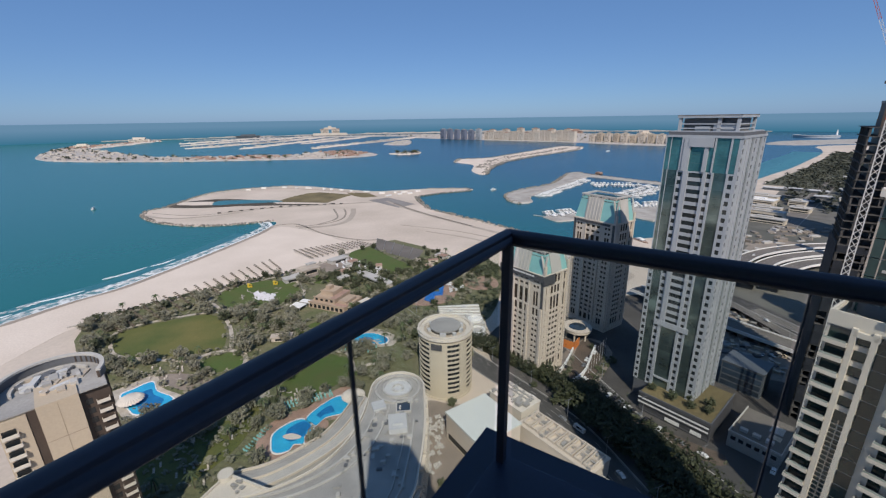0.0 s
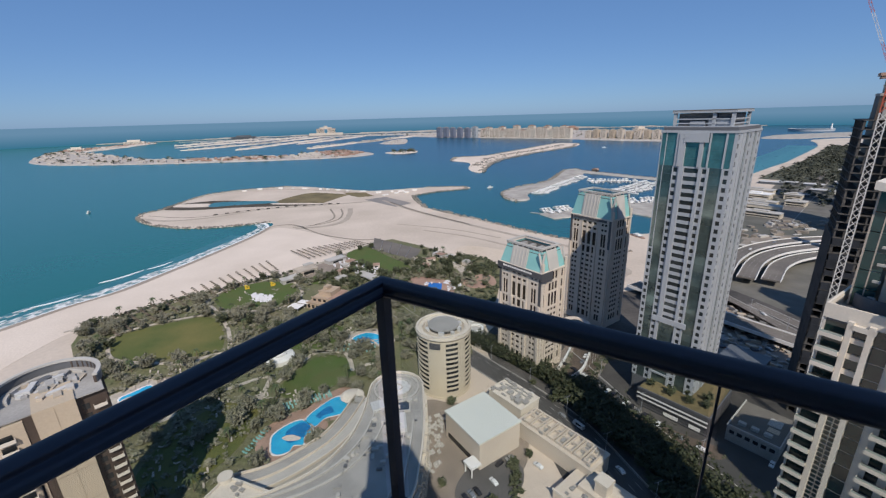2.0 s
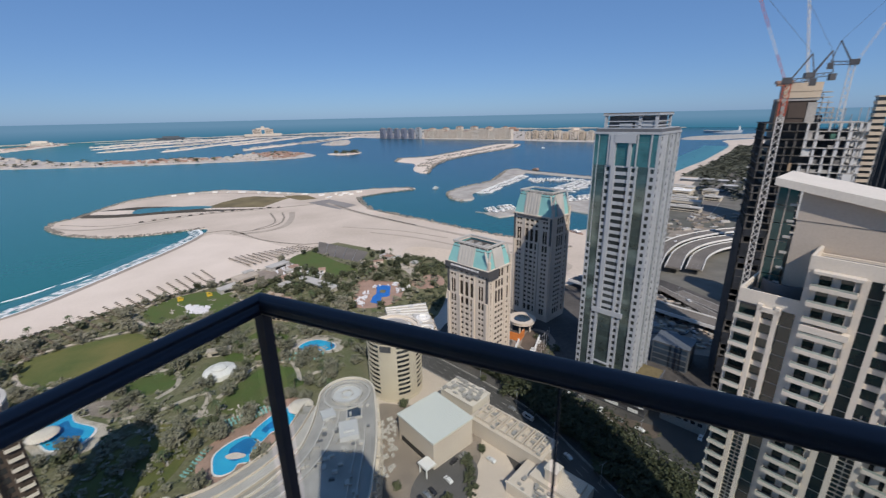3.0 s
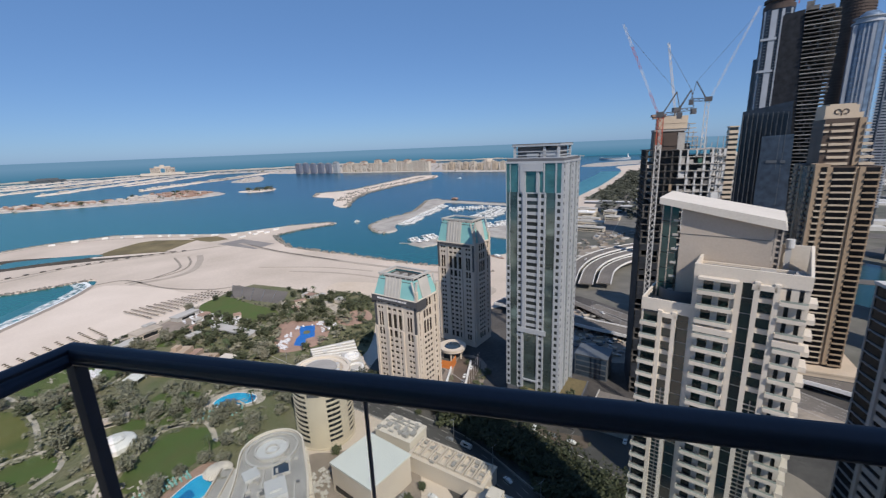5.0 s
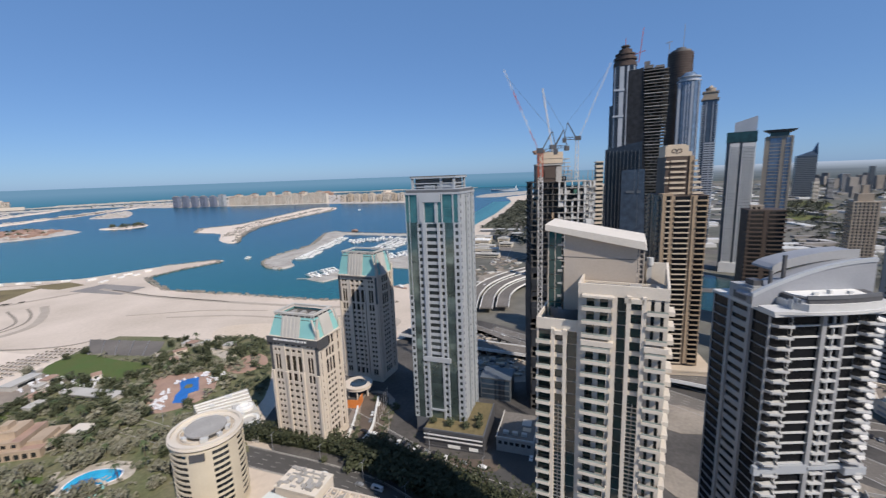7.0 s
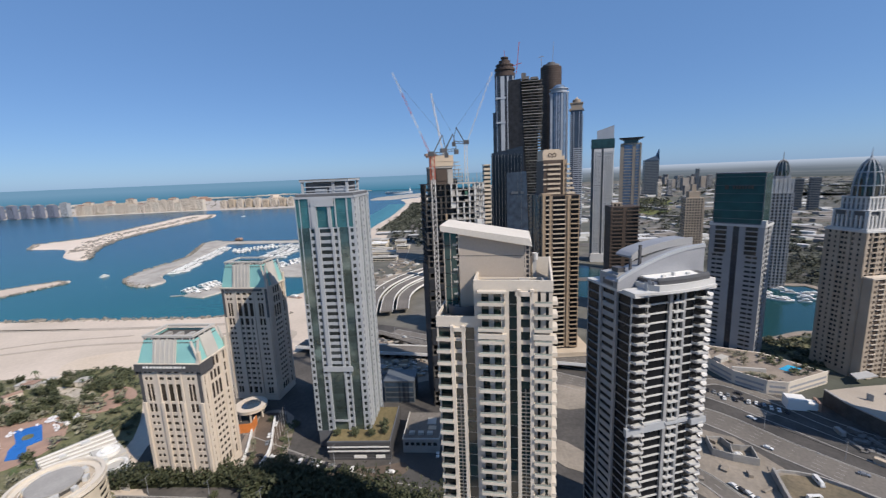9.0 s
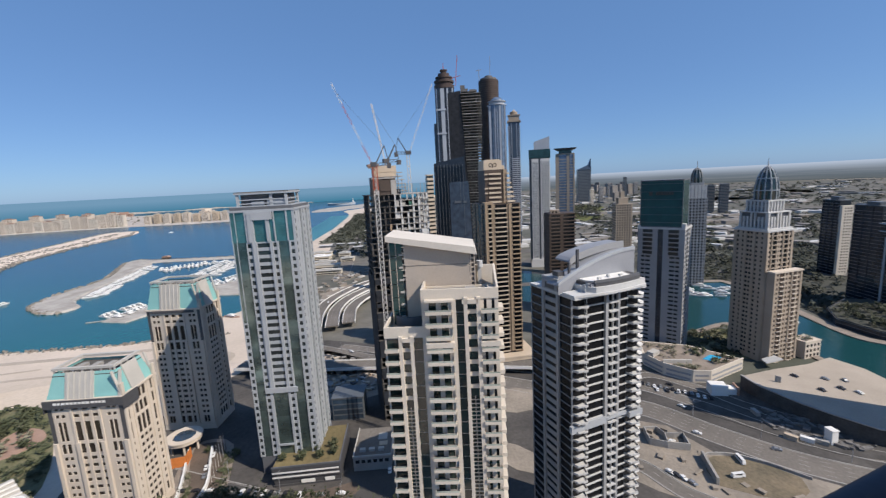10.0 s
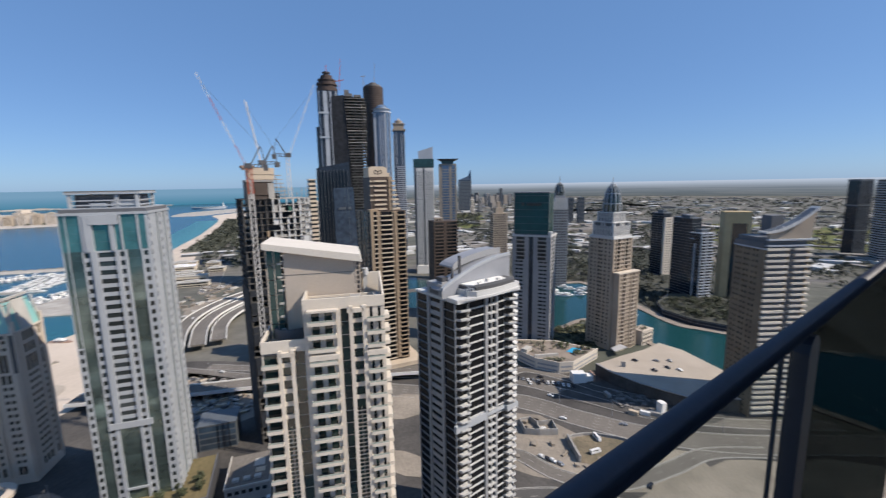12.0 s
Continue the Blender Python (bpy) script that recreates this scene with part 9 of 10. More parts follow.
for k in range(24):
    a, b = 2 * math.pi * k / 24, 2 * math.pi * (k + 1) / 24
    q = (a + b) / 2
    rim = [(6.3, a, 3.3), (6.8, q, 3.05), (6.3, b, 3.3), (4.6, a, 4.3), (4.75, q, 4.55), (4.6, b, 4.3), (2.2, a, 5.0), (2.2, b, 5.0)]
    g.append(([(r * math.cos(t), r * math.sin(t), z) for r, t, z in rim] + [(0, 0, 5.25)], [(0, 1, 4, 3), (1, 2, 5, 4), (3, 4, 6), (4, 7, 6), (4, 5, 7), (6, 7, 8)]))
part("shell", join(g), SHELL, c)
part("pole", disc(0.25, 0, 5.3, 10), STEELW, c)
c2 = copy_thing(c, pose(-175, 197, 0))
tagged(c2, "white scalloped shell canopy beside the far pool")
c = thing("marquee", "white marquee tent with a raised ring", "tent", -107, 241, 0, 20)
part("tent_roof", join([lathe([(9.5, 3.0), (8.6, 3.6), (4.5, 4.6), (3.4, 5.4), (0.1, 6.0)], 12), lathe([(9.5, 3.0), (9.5, 0.2)], 12)]), CANVAS, c)
part("tent_ring", ring(4.2, 4.8, 4.7, 5.2, 24), STEELW, c)
B = Block("garden_pavilion", "sandstone pavilion with stepped terraces, arches and white awnings", "building", -114.0, 316.0, -23)
B.each("wall", [box(0, 36, 4, 30, 0, 5), box(3, 24, 8, 30, 5, 8.5), box(6, 18, 14, 28, 8.5, 12), box(26, 34, 10, 24, 5, 7.5), box(8, 12, 18, 24, 12, 15)], SANDSTONE)
B.each("parapet", [box(-0.3, 36.3, 3.7, 4.2, 5, 5.9), box(2.7, 24.3, 7.7, 8.2, 8.5, 9.3), box(5.7, 18.3, 13.7, 14.2, 12, 12.8)], SANDSTONE)
B.each("terrace", [box(24.3, 36, 4.2, 10, 5, 5.2), box(18.3, 24, 8.2, 30, 8.5, 8.7)], PINKPAVE)
B.each("awning", [box(-12, -1, -6, 3, 3.2, 3.5), box(-9, 2, 3.2, 9, 4.0, 4.3)], CANVAS)
for u in (-11.5, -1.6):
    B.each("awning_post", [box(u, u + 0.2, -5.6, -5.4, 0, 3.2), box(u, u + 0.2, 2.4, 2.6, 0, 3.2)], STEELW)
for k in range(8):
    B.piece("window", PANE, (0, 4, 0), 1.2 + 4.3 * k, 3.8 + 4.3 * k, 0.0, 0.08, 0.8, 3.8)
for k in range(4):
    B.piece("window", PANE, (3, 8, 0), 1.5 + 5 * k, 4.0 + 5 * k, 0.0, 0.08, 5.8, 7.8)
    B.piece("window", PANE, (0, 30, 270), 2 + 6 * k, 4.6 + 6 * k, 0.0, 0.08, 1.0, 3.8)
B.done()
for i, (x, y, w, d, h, m, rz) in enumerate(((-140, 392, 20, 12, 5, PINKCREAM, 45), (-84, 389, 46, 9, 3.6, WHITE, -45), (-118, 425, 22, 10, 4, WHITE, 50), (-150, 372, 14, 9, 4, WHITE, 40),
                                          (-122, 262, 14, 5, 3.5, PINKCREAM, 10), (-70, 320, 14, 9, 4, CREAM, -35), (-82, 308, 10, 8, 4, PINKCREAM, 20))):
    B = Block("garden_house", "low garden house with a flat pale roof", "building", x, y, rz)
    m = RIBPALE if m is WHITE else m
    B.add("wall", box(0, w, 0, d, 0, h), m)
    B.add("roof", box(-0.5, w + 0.5, -0.5, d + 0.5, h, h + 0.5), ROOFTAN if m is PINKCREAM else m)
    B.piece("window", PANE, (0, 0, 0), w * 0.2, w * 0.8, 0.02, 0.1, 0.8, h - 1)
    B.done()
B = Block("orange_netting", "orange construction netting beside the hotel", "netting", 78.0, 252.0, -40)
B.add("net", join([box(0, 12, 0, 0.4, 0, 6), box(12, 12.4, 0, 9, 0, 6)]), ORANGE)
B.done()
c = thing("hotel_porch", "round hotel porch roof with a blue skylight on columns", "canopy", 95, 262, 0)
part("porch_roof", join([disc(9.5, 6.4, 8.0, 32), ring(6.2, 9.9, 8.0, 8.7, 32)]), PINKCREAM, c)
part("skylight", lathe([(6.0, 8.0), (5.0, 8.9), (2.5, 9.5), (0.1, 9.7)], 24), PANEB, c, "blue glass skylight")
for k in range(6):
    part("column", disc(0.6, 0, 6.4, 12, 7.6 * math.cos(k * 1.047), 7.6 * math.sin(k * 1.047)), PINKCREAM, c)
for o, lab in ((0, "white curved ramp wall"), (9, "white curved ramp wall on the far side")):
    ob = part("ramp_wall", ribbon(line_of([(64 + o * 0.8, 211 - o * 0.6), (76 + o, 226 - o), (88 + o, 246 - o), (94 + o, 256 - o)]), -0.5, 0.5, 0, 2.4), WHITE, None, lab, "structure")
    tagged(ob, category="wall")

# ---- trees ----
def tree_kind(seed, height, spread, leaf, clumps):
    """A tapered trunk with limbs and a crown of many loose leaf clumps."""
    rng = random.Random(seed)
    g = [disc(0.28, 0, height * 0.45, 7, r1=0.18)]
    tips = []
    for k in range(5):
        a = k * 1.26 + rng.uniform(-0.4, 0.4)
        tip = (spread * 0.55 * math.cos(a), spread * 0.55 * math.sin(a), height * rng.uniform(0.6, 0.8))
        g.append(bar((0, 0, height * 0.42), tip, 0.16))
        tips.append(Vector(tip))
    v, f = [], []
    for k in range(clumps):
        base = tips[k % 5] * rng.uniform(0.3, 1.25)
        c = base + Vector((rng.gauss(0, spread * 0.2), rng.gauss(0, spread * 0.2), rng.gauss(0, height * 0.10) + height * 0.03))
        c.z = max(c.z, height * 0.32)
        for j in range(3):
            q = rng.uniform(0.32, 0.72)
            p = c + Vector((rng.gauss(0, 0.4), rng.gauss(0, 0.4), rng.gauss(0, 0.3)))
            n = Vector((rng.gauss(0, 0.6), rng.gauss(0, 0.6), 1)).normalized()
            s = n.orthogonal().normalized()
            t = n.cross(s)
            i = len(v)
            v += [tuple(p + s * q), tuple(p + t * q * 0.7), tuple(p - s * q), tuple(p - t * q * 0.7)]
            f.append((i, i + 1, i + 2, i + 3))
    return mesh_of("trunk", *join(g), BARK), mesh_of("crown", v, f, leaf)


def palm_kind(seed, height):
    rng = random.Random(seed)
    v, f = [], []
    for k in range(18):
        a, e = k * 0.7, rng.uniform(-0.3, 0.9)
        L = rng.uniform(2.4, 3.4)
        p0 = Vector((0, 0, height))
        last = None
        for j in range(4):
            t = j / 3
            r, z = L * t * math.cos(e * (1 - t)), L * (math.sin(e) * t - 0.9 * t * t)
            p = p0 + Vector((r * math.cos(a), r * math.sin(a), z))
            w = 0.42 * (1 - t * 0.8)
            s = Vector((-math.sin(a), math.cos(a), 0)) * w
            i = len(v)
            v += [tuple(p + s), tuple(p - s)]
            if j:
                f.append((i - 2, i - 1, i + 1, i))
    return mesh_of("trunk", *disc(0.24, 0, height, 7, r1=0.16), BARK), mesh_of("crown", v, f, PALMLEAF)


KINDS = [tree_kind(1, 6.6, 4.2, LEAF, 290), tree_kind(2, 5.4, 3.6, LEAF, 240), tree_kind(3, 7.4, 4.8, LEAF, 330), tree_kind(4, 6.0, 3.4, LEAFD, 240), tree_kind(5, 4.8, 2.9, LEAFD, 180)]
PALMS = [palm_kind(6, 7.0), palm_kind(7, 9.0)]


def plant(kind, x, y, s, rz, label, z=0.15, group="garden trees"):
    t = thing("palm_tree" if kind in PALMS else "tree", label, "palm" if kind in PALMS else "tree", x, y, z, rz, group)
    t.scale = (s, s, s)
    part("trunk", kind[0], None, t)
    part("crown", kind[1], None, t)


HOLES = [[(x, y) for x, y in p] for p, _ in LAWNS[:5]] + [[tuple(Vector((sum(a[0] for a in p) / len(p), sum(a[1] for a in p) / len(p))) * -0.5 + Vector(q) * 1.5) for q in p] for p, _ in POOLS] + \
        [[(-30, 374), (-17, 380), (10, 365), (10, 336), (-1, 321), (-22, 319), (-32, 333), (-26, 350)], [(-96, 500), (-62, 534), (-12, 466), (-24, 430), (-48, 450)], [(-40, 300), (30, 300), (40, 360), (20, 400), (-30, 300)], [(-125, 236), (-98, 236), (-98, 262), (-125, 262)],
         [(-126, 308), (-76, 298), (-84, 352), (-120, 375)], [(-30, 185), (20, 185), (20, 235), (-30, 235)], [(-100, 140), (-40, 140), (-30, 200), (-60, 160)], [(-165, 402), (-120, 442), (-98, 482), (-70, 440), (-130, 386)]]
rng = random.Random(5)
placed = []
tries = 0
REST = []
while len(placed) < 330 and tries < 20000:
    tries += 1
    x, y = rng.uniform(-285, 50), rng.uniform(110, 520)
    if not inside(x, y, GARDEN) or any(inside(x, y, h) for h in HOLES) or any((x - a) ** 2 + (y - b) ** 2 < 16 for a, b in placed):
        continue
    if -150 < x < -95 and 140 < y < 240 and rng.random() < 0.55:
        continue
    placed.append((x, y))
    k = rng.random()
    dark = x > -110 and y > 330
    kind = PALMS[int(k * 10) % 2] if k < 0.14 else KINDS[3 + int(k * 10) % 2] if dark or k > 0.85 else KINDS[int(k * 100) % 3]
    size, turn = rng.uniform(0.75, 1.25), rng.uniform(0, 360)
    if y > 265 and rng.random() < 0.8 or y > 400:
        REST.append((kind, pose(x, y, 0.15, 0, 0, turn) @ Matrix.Scale(size, 4)))
        continue
    plant(kind, x, y, size, turn, "slender date palm in the garden" if kind in PALMS else "dark green bushy garden tree" if kind in KINDS[3:] else "grey green spreading garden tree")
for i, name in ((1, "far_crowns"), (0, "far_trunks")):
    for m in {k[i].materials[0] for k, _ in REST}:
        out = [([tuple(t @ v.co) for v in k[i].vertices], [tuple(p.vertices) for p in k[i].polygons]) for k, t in REST if k[i].materials[0] is m]
        ob = part(name, join(out), m, None, "loose grove of garden trees farther off", "stuff")
        tagged(ob, category="trees")
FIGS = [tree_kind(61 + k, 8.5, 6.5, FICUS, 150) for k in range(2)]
line = line_of([(22, 254), (42, 233), (68, 200), (80, 175), (90, 150), (104, 116)], 8)
for i, p in enumerate(line):
    plant(FIGS[i % 2], p.x + rng.uniform(-1, 1), p.y + rng.uniform(-1, 1), rng.uniform(0.9, 1.2), rng.uniform(0, 360), "dense dark street tree in a clipped row", group="street trees")
    plant(FIGS[(i + 1) % 2], p.x + 3 + rng.uniform(-1, 1), p.y - 3 + rng.uniform(-1, 1), rng.uniform(0.9, 1.2), rng.uniform(0, 360), "dense dark street tree in a clipped row", group="street trees")
grove("terrace_trees", "dusty trees round the play pool terraces", [(-70, 330), (-40, 400), (10, 395), (40, 372), (25, 335), (-5, 310), (-30, 312)], 150, 205, 3.0, LEAF, 0.1, 0.9, HOLES[9:10])
grove("terrace_trees", "dark trees round the beach club", [(-150, 400), (-100, 462), (-70, 410), (-20, 425), (30, 390), (-20, 370), (-100, 360)], 120, 206, 2.6, LEAFD, 0.1, 0.9, HOLES)
strip = [(62, 200), (74, 206), (100, 160), (108, 140), (120, 108), (98, 96), (88, 140)]
n = 0
while n < 46:
    x, y = rng.uniform(60, 122), rng.uniform(95, 208)
    if inside(x, y, strip):
        n += 1
        plant(FIGS[n % 2], x, y, rng.uniform(1.0, 1.4), rng.uniform(0, 360), "dense dark street tree in the shade of the towers", group="street trees")
for x, y in ((52, 205), (60, 190), (30, 140), (38, 152), (18, 128), (-2, 138), (110, 186), (116, 178), (122, 171), (128, 167), (132, 172), (125, 178), (100, 246), (108, 228), (12, 183), (4, 190)):
    plant(KINDS[4], x, y, rng.uniform(0.6, 0.9), rng.uniform(0, 360), "small dark ornamental tree", 11.0 if 105 < x < 134 and y < 190 else 0.2)
grove("hedges", "low shrubs and hedges of the garden", GARDEN, 700, 60, 1.4, LEAFD, 0.1, 0.7, HOLES)
grove("hedges", "grey green low shrubs of the garden", GARDEN, 900, 61, 1.5, LEAF, 0.1, 0.7, HOLES)
grove("beach_hedge", "ragged hedge between garden and beach", [(-284, 296), (-220, 352), (-152, 406), (-148, 414), (-218, 362), (-286, 304)], 200, 62, 1.8, LEAFD, 0.1)

# ---- beach furniture ----
cone = join([lathe([(1.5, 2.0), (0.8, 2.5), (0.05, 2.9)], 8)])
CAN, POL = mesh_of("canopy", *cone, UMBRELLA), mesh_of("pole", *disc(0.06, 0, 2.6, 6), BARK)
BED = mesh_of("lounger", *join([box(-0.35, 0.35, -1.0, 0.5, 0.25, 0.35), moved(box(-0.35, 0.35, 0, 0.8, 0, 0.08), pose(0, 0.5, 0.3, 35)), box(-0.3, -0.2, -0.9, -0.8, 0, 0.25), box(0.2, 0.3, -0.9, -0.8, 0, 0.25), box(-0.3, -0.2, 0.4, 0.5, 0, 0.25), box(0.2, 0.3, 0.4, 0.5, 0, 0.25)]), LOUNGE)
for a0, a1, b0, b1, rows, n0, n1 in (((-272, 303), (-192, 440), (-240, 279), (-170, 412), 18, 10, 8), ((-176, 476), (-107, 511), (-146, 446), (-88, 496), 13, 11, 6)):
    for i in range(rows):
        t = i / (rows - 1)
        p, q = Vector(a0).lerp(Vector(a1), t), Vector(b0).lerp(Vector(b1), t)
        per = round(n0 + (n1 - n0) * t)
        for j in range(per):
            x, y = p.lerp(q, j / (per - 1))
            u = thing("beach_umbrella", "thatched beach umbrella in a row on the sand", "umbrella", x, y, 0.12, 0, "beach umbrellas")
            part("canopy", CAN, None, u)
            part("pole", POL, None, u)
            if j % 6 == 2:
                b = new("sun_lounger", BED)
                b.location, b.rotation_euler = (x + 1.6, y + 0.4, 0.12), (0, 0, 0.6)
                tagged(b, "pale sun lounger under an umbrella", "lounger", "sun loungers")
rng = random.Random(9)
for n, x0, x1, y0, y1, lab in ((40, -140, -104, 142, 206, "sun lounger on the pool lawn"), (34, -108, -66, 196, 206, "sun lounger beside the lagoon pool"), (24, -180, -150, 338, 362, "white chair set out on the lawn"), (26, -72, -42, 252, 262, "sun lounger by the garden pool"), (24, -190, -160, 212, 232, "sun lounger on the terrace")):
    for _ in range(n):
        b = new("sun_lounger", BED)
        b.location, b.rotation_euler = (rng.uniform(x0, x1), rng.uniform(y0, y1), 0.3), (0, 0, rng.choice((0.5, 2.1)))
        b.scale = (1.3, 1.3, 1.3)
        tagged(b, lab, "lounger", "sun loungers")
for x, y, m in ((-182, 366, PALEGOLD), (-160, 372, PALEGOLD)):
    c = thing("bouncy_slide", "yellow inflatable slide on the lawn", "slide", x, y, 0.3, 30)
    part("slide", join([box(-2, 2, -1.5, 1.5, 0, 1), box(-2, -0.5, -1.5, 1.5, 1, 3.5), moved(box(0, 3.4, -1.2, 1.2, 0, 0.4), pose(-0.6, 0, 3.2, 0, 35, 0))]), mat("yellow vinyl", (0.62, 0.42, 0.04), 0.5, 0.05, 1, 5), c)

# ---- vehicles ----
def car_kind(paint, long=4.5, high=1.45, van=False):
    w = 0.92
    prof = [(-long / 2, 0.35), (-long / 2, 0.85), (-long * 0.26, 0.95), (-long * 0.13, high), (long * 0.28, high), (long * 0.42, 0.95), (long / 2, 0.85), (long / 2, 0.35)] if not van else [(-long / 2, 0.35), (-long / 2, 1.1), (-long * 0.42, high), (long / 2, high), (long / 2, 0.35)]
    n = len(prof)
    v = [(x, s * (w if z < 1 else w * 0.86), z) for s in (-1, 1) for x, z in prof]
    f = [tuple(range(n)), tuple(range(n, 2 * n))[::-1]] + [(i, n + i, n + (i + 1) % n, (i + 1) % n) for i in range(n)]
    body = mesh_of("body", v, f, paint)
    glass = mesh_of("glass", *join([box(-long * 0.2, long * 0.33, -w * 0.9, w * 0.9, 0.98, high - 0.12), box(-long * 0.22, -long * 0.13, -w * 0.75, w * 0.75, 0.98, high - 0.1)]), PANE)
    wheel = mesh_of("wheel", *moved(disc(0.33, -0.11, 0.11, 14), pose(0, 0, 0, 90)), RUBBER)
    return body, glass, wheel, long, w


RIM = mesh_of("rim", *moved(disc(0.19, -0.125, 0.125, 10), pose(0, 0, 0, 90)), STEELW)
CARKINDS = [car_kind(m) for m in CARS] + [car_kind(CARS[0], 6.5, 2.4, True)]
rng = random.Random(12)


def park(x, y, z, rz, k=None, group="parked cars", state="parked"):
    k = rng.choice((0, 0, 1, 1, 2, 2)) if k is None else k
    body, glass, wheel, L, w = CARKINDS[k]
    c = thing("car" if k < 4 else "van", ("white", "silver", "black", "red", "white")[k] + (" saloon car " if k < 4 else " delivery van ") + state, "car" if k < 4 else "van", x, y, z, rz, group)
    part("body", body, None, c)
    part("glass", glass, None, c)
    for sx in (-0.3, 0.3):
        for sy in (-1, 1):
            o = part("wheel", wheel, None, c)
            o.location = (sx * L, sy * w * 0.92, 0.33)
            part("rim", RIM, None, o)


for x, y, z, a, k in ((49, 196, 0.14, -55, 0), (61, 178, 0.14, -55, 1), (67, 170, 0.14, -60, 4), (40, 206, 0.14, -55, 2), (76, 142, 0.14, -75, 0), (108, 147, 0.18, -60, 4), (258, 10, 0.16, 85, 0), (262, -26, 0.16, 95, 1), (285, 20, 0.22, 70, 0), (312, 30, 0.28, 80, 2),
                      (250, 210, 6.2, -60, 0), (232, 228, 6.2, -60, 1), (330, 412, 7.2, 40, 0), (372, 432, 7.2, 15, 1), (245, 280, 0.16, 95, 0), (266, 90, 0.16, -80, 1), (282, 90, 0.22, -80, 0)):
    park(x, y, z, a, k, "cars on the road", "driving on the street")
for k in (0, 1, 2, 5):
    park(7.5 + 2.5 * k, 131 + 1.5 * k, 0.32, -60, (2, 1, 2, 0, 1, 0)[k])
for x, y, rz, k in ((24, 148, 40, 2), (29, 151, 30, 1), (41, 146, -52, 0)):
    park(x, y, 0.32, rz, k)
grove("court_shrubs", "ragged shrubs round the service court", [(29, 152), (33, 149), (31, 140), (33, 130), (27, 128), (27, 138)], 40, 310, 1.6, LEAFD, 0.3, 0.9)
for k in range(12):
    park(305 + rng.uniform(-1, 1), 46 - 3.4 * k * 1.1, 0.2, 10)
for k in range(3):
    park(rng.uniform(208, 250), rng.uniform(-40, 50), 0.15, rng.uniform(0, 180))
for k in range(9):
    park(92 + 3.0 * k * 0.6, 196 - 3.4 * k, 0.3, 35)
for k in range(6):
    park(*((345, -40), (349, -56), (338, -62), (336, -70), (352, -66), (330, -52), (327, -60), (340, -78))[k], 9.02, rng.uniform(20, 60), (2, 1, 2, 0, 1, 2)[k])
for k in range(14):
    park(rng.uniform(170, 225), rng.uniform(225, 300), 0.16, rng.uniform(0, 180))

# ---- boats ----
def boat_kind(L, paint):
    w = L * 0.14
    pts = [(-L / 2, w), (L * 0.15, w), (L * 0.38, w * 0.6), (L / 2, 0), (L * 0.38, -w * 0.6), (L * 0.15, -w), (-L / 2, -w)]
    hull = mesh_of("hull", *fill(pts, -0.4, 1.6, -0.3), paint)
    cab = mesh_of("cabin", *join([box(-L * 0.3, L * 0.2, -w * 0.75, w * 0.75, 1.6, 3.1), box(-L * 0.2, L * 0.05, -w * 0.6, w * 0.6, 3.1, 4.2)]), WHITE)
    win = mesh_of("cabin_window", *box(-L * 0.31, L * 0.21, -w * 0.77, w * 0.77, 2.1, 2.7), PANE)
    return hull, cab, win


BOATS = [boat_kind(12, WHITE), boat_kind(16, WHITE), boat_kind(20, WHITE), boat_kind(28, WHITE), boat_kind(24, PINKROOF)]
B = Block("harbour_hut", "small brown hut on the breakwater bend", "building", 414.0, 1106.0, -55)
B.add("wall", box(0, 16, 0, 9, 1.5, 6), BROWNT)
B.add("roof", extrude_y([(-1, 6), (17, 6), (13, 9.5), (3, 9.5)], -1, 10), PINKROOF)
B.done()


def moor(x, y, rz, k, z=-0.7, label="white motor yacht moored at a pontoon"):
    b = thing("yacht", label, "boat", x, y, z, rz, "moored yachts")
    hull, cab, win = BOATS[k]
    part("hull", hull, None, b)
    part("cabin_window", win, None, part("cabin", cab, None, b))


rng = random.Random(15)
for (ax, ay), (bx, by), n, sides in BERTHS:
    a = math.degrees(math.atan2(by - ay, bx - ax))
    for i in range(n):
        t = (i + 0.5) / n
        for side in sides:
            if rng.random() < 0.92:
                k = rng.choice((2, 3, 3, 3) if len(sides) < 2 else (1, 2, 2, 3))
                o = (8 + 3.0 * k + rng.uniform(-2, 4)) * side
                moor(ax + (bx - ax) * t - math.sin(radians(a)) * o, ay + (by - ay) * t + math.cos(radians(a)) * o, a + 90 * side + rng.uniform(-16, 10), k)
for i in range(22):
    t = i / 22
    moor(560 + 70 * rng.random(), 20 + 50 * rng.random() - 30 * t, 100 + rng.uniform(-6, 6), rng.choice((0, 1, 1, 2)), 0.3)
for i in range(9):
    moor(500 + 6 * i, -50 + 4 * i, 60, 1, 0.3)
moor(118, 905, 30, 1, label="white boat under way in the harbour mouth")
moor(760, 1900, 10, 2, label="white boat crossing the bay")
moor(251, 496, -75, 4, label="brown wooden work boat by the shore")
moor(-640, 760, 100, 0, label="small boat off the spit")

# ---- waterfront blocks on the palm ----
# Slate paled and blued: distance haze is put into this colour.
HAZESLATE = mat("pale slate cladding", (0.17, 0.195, 0.26), 0.7, 0.05, 0.07, 2.0, tint=(0.14, 0.16, 0.215))


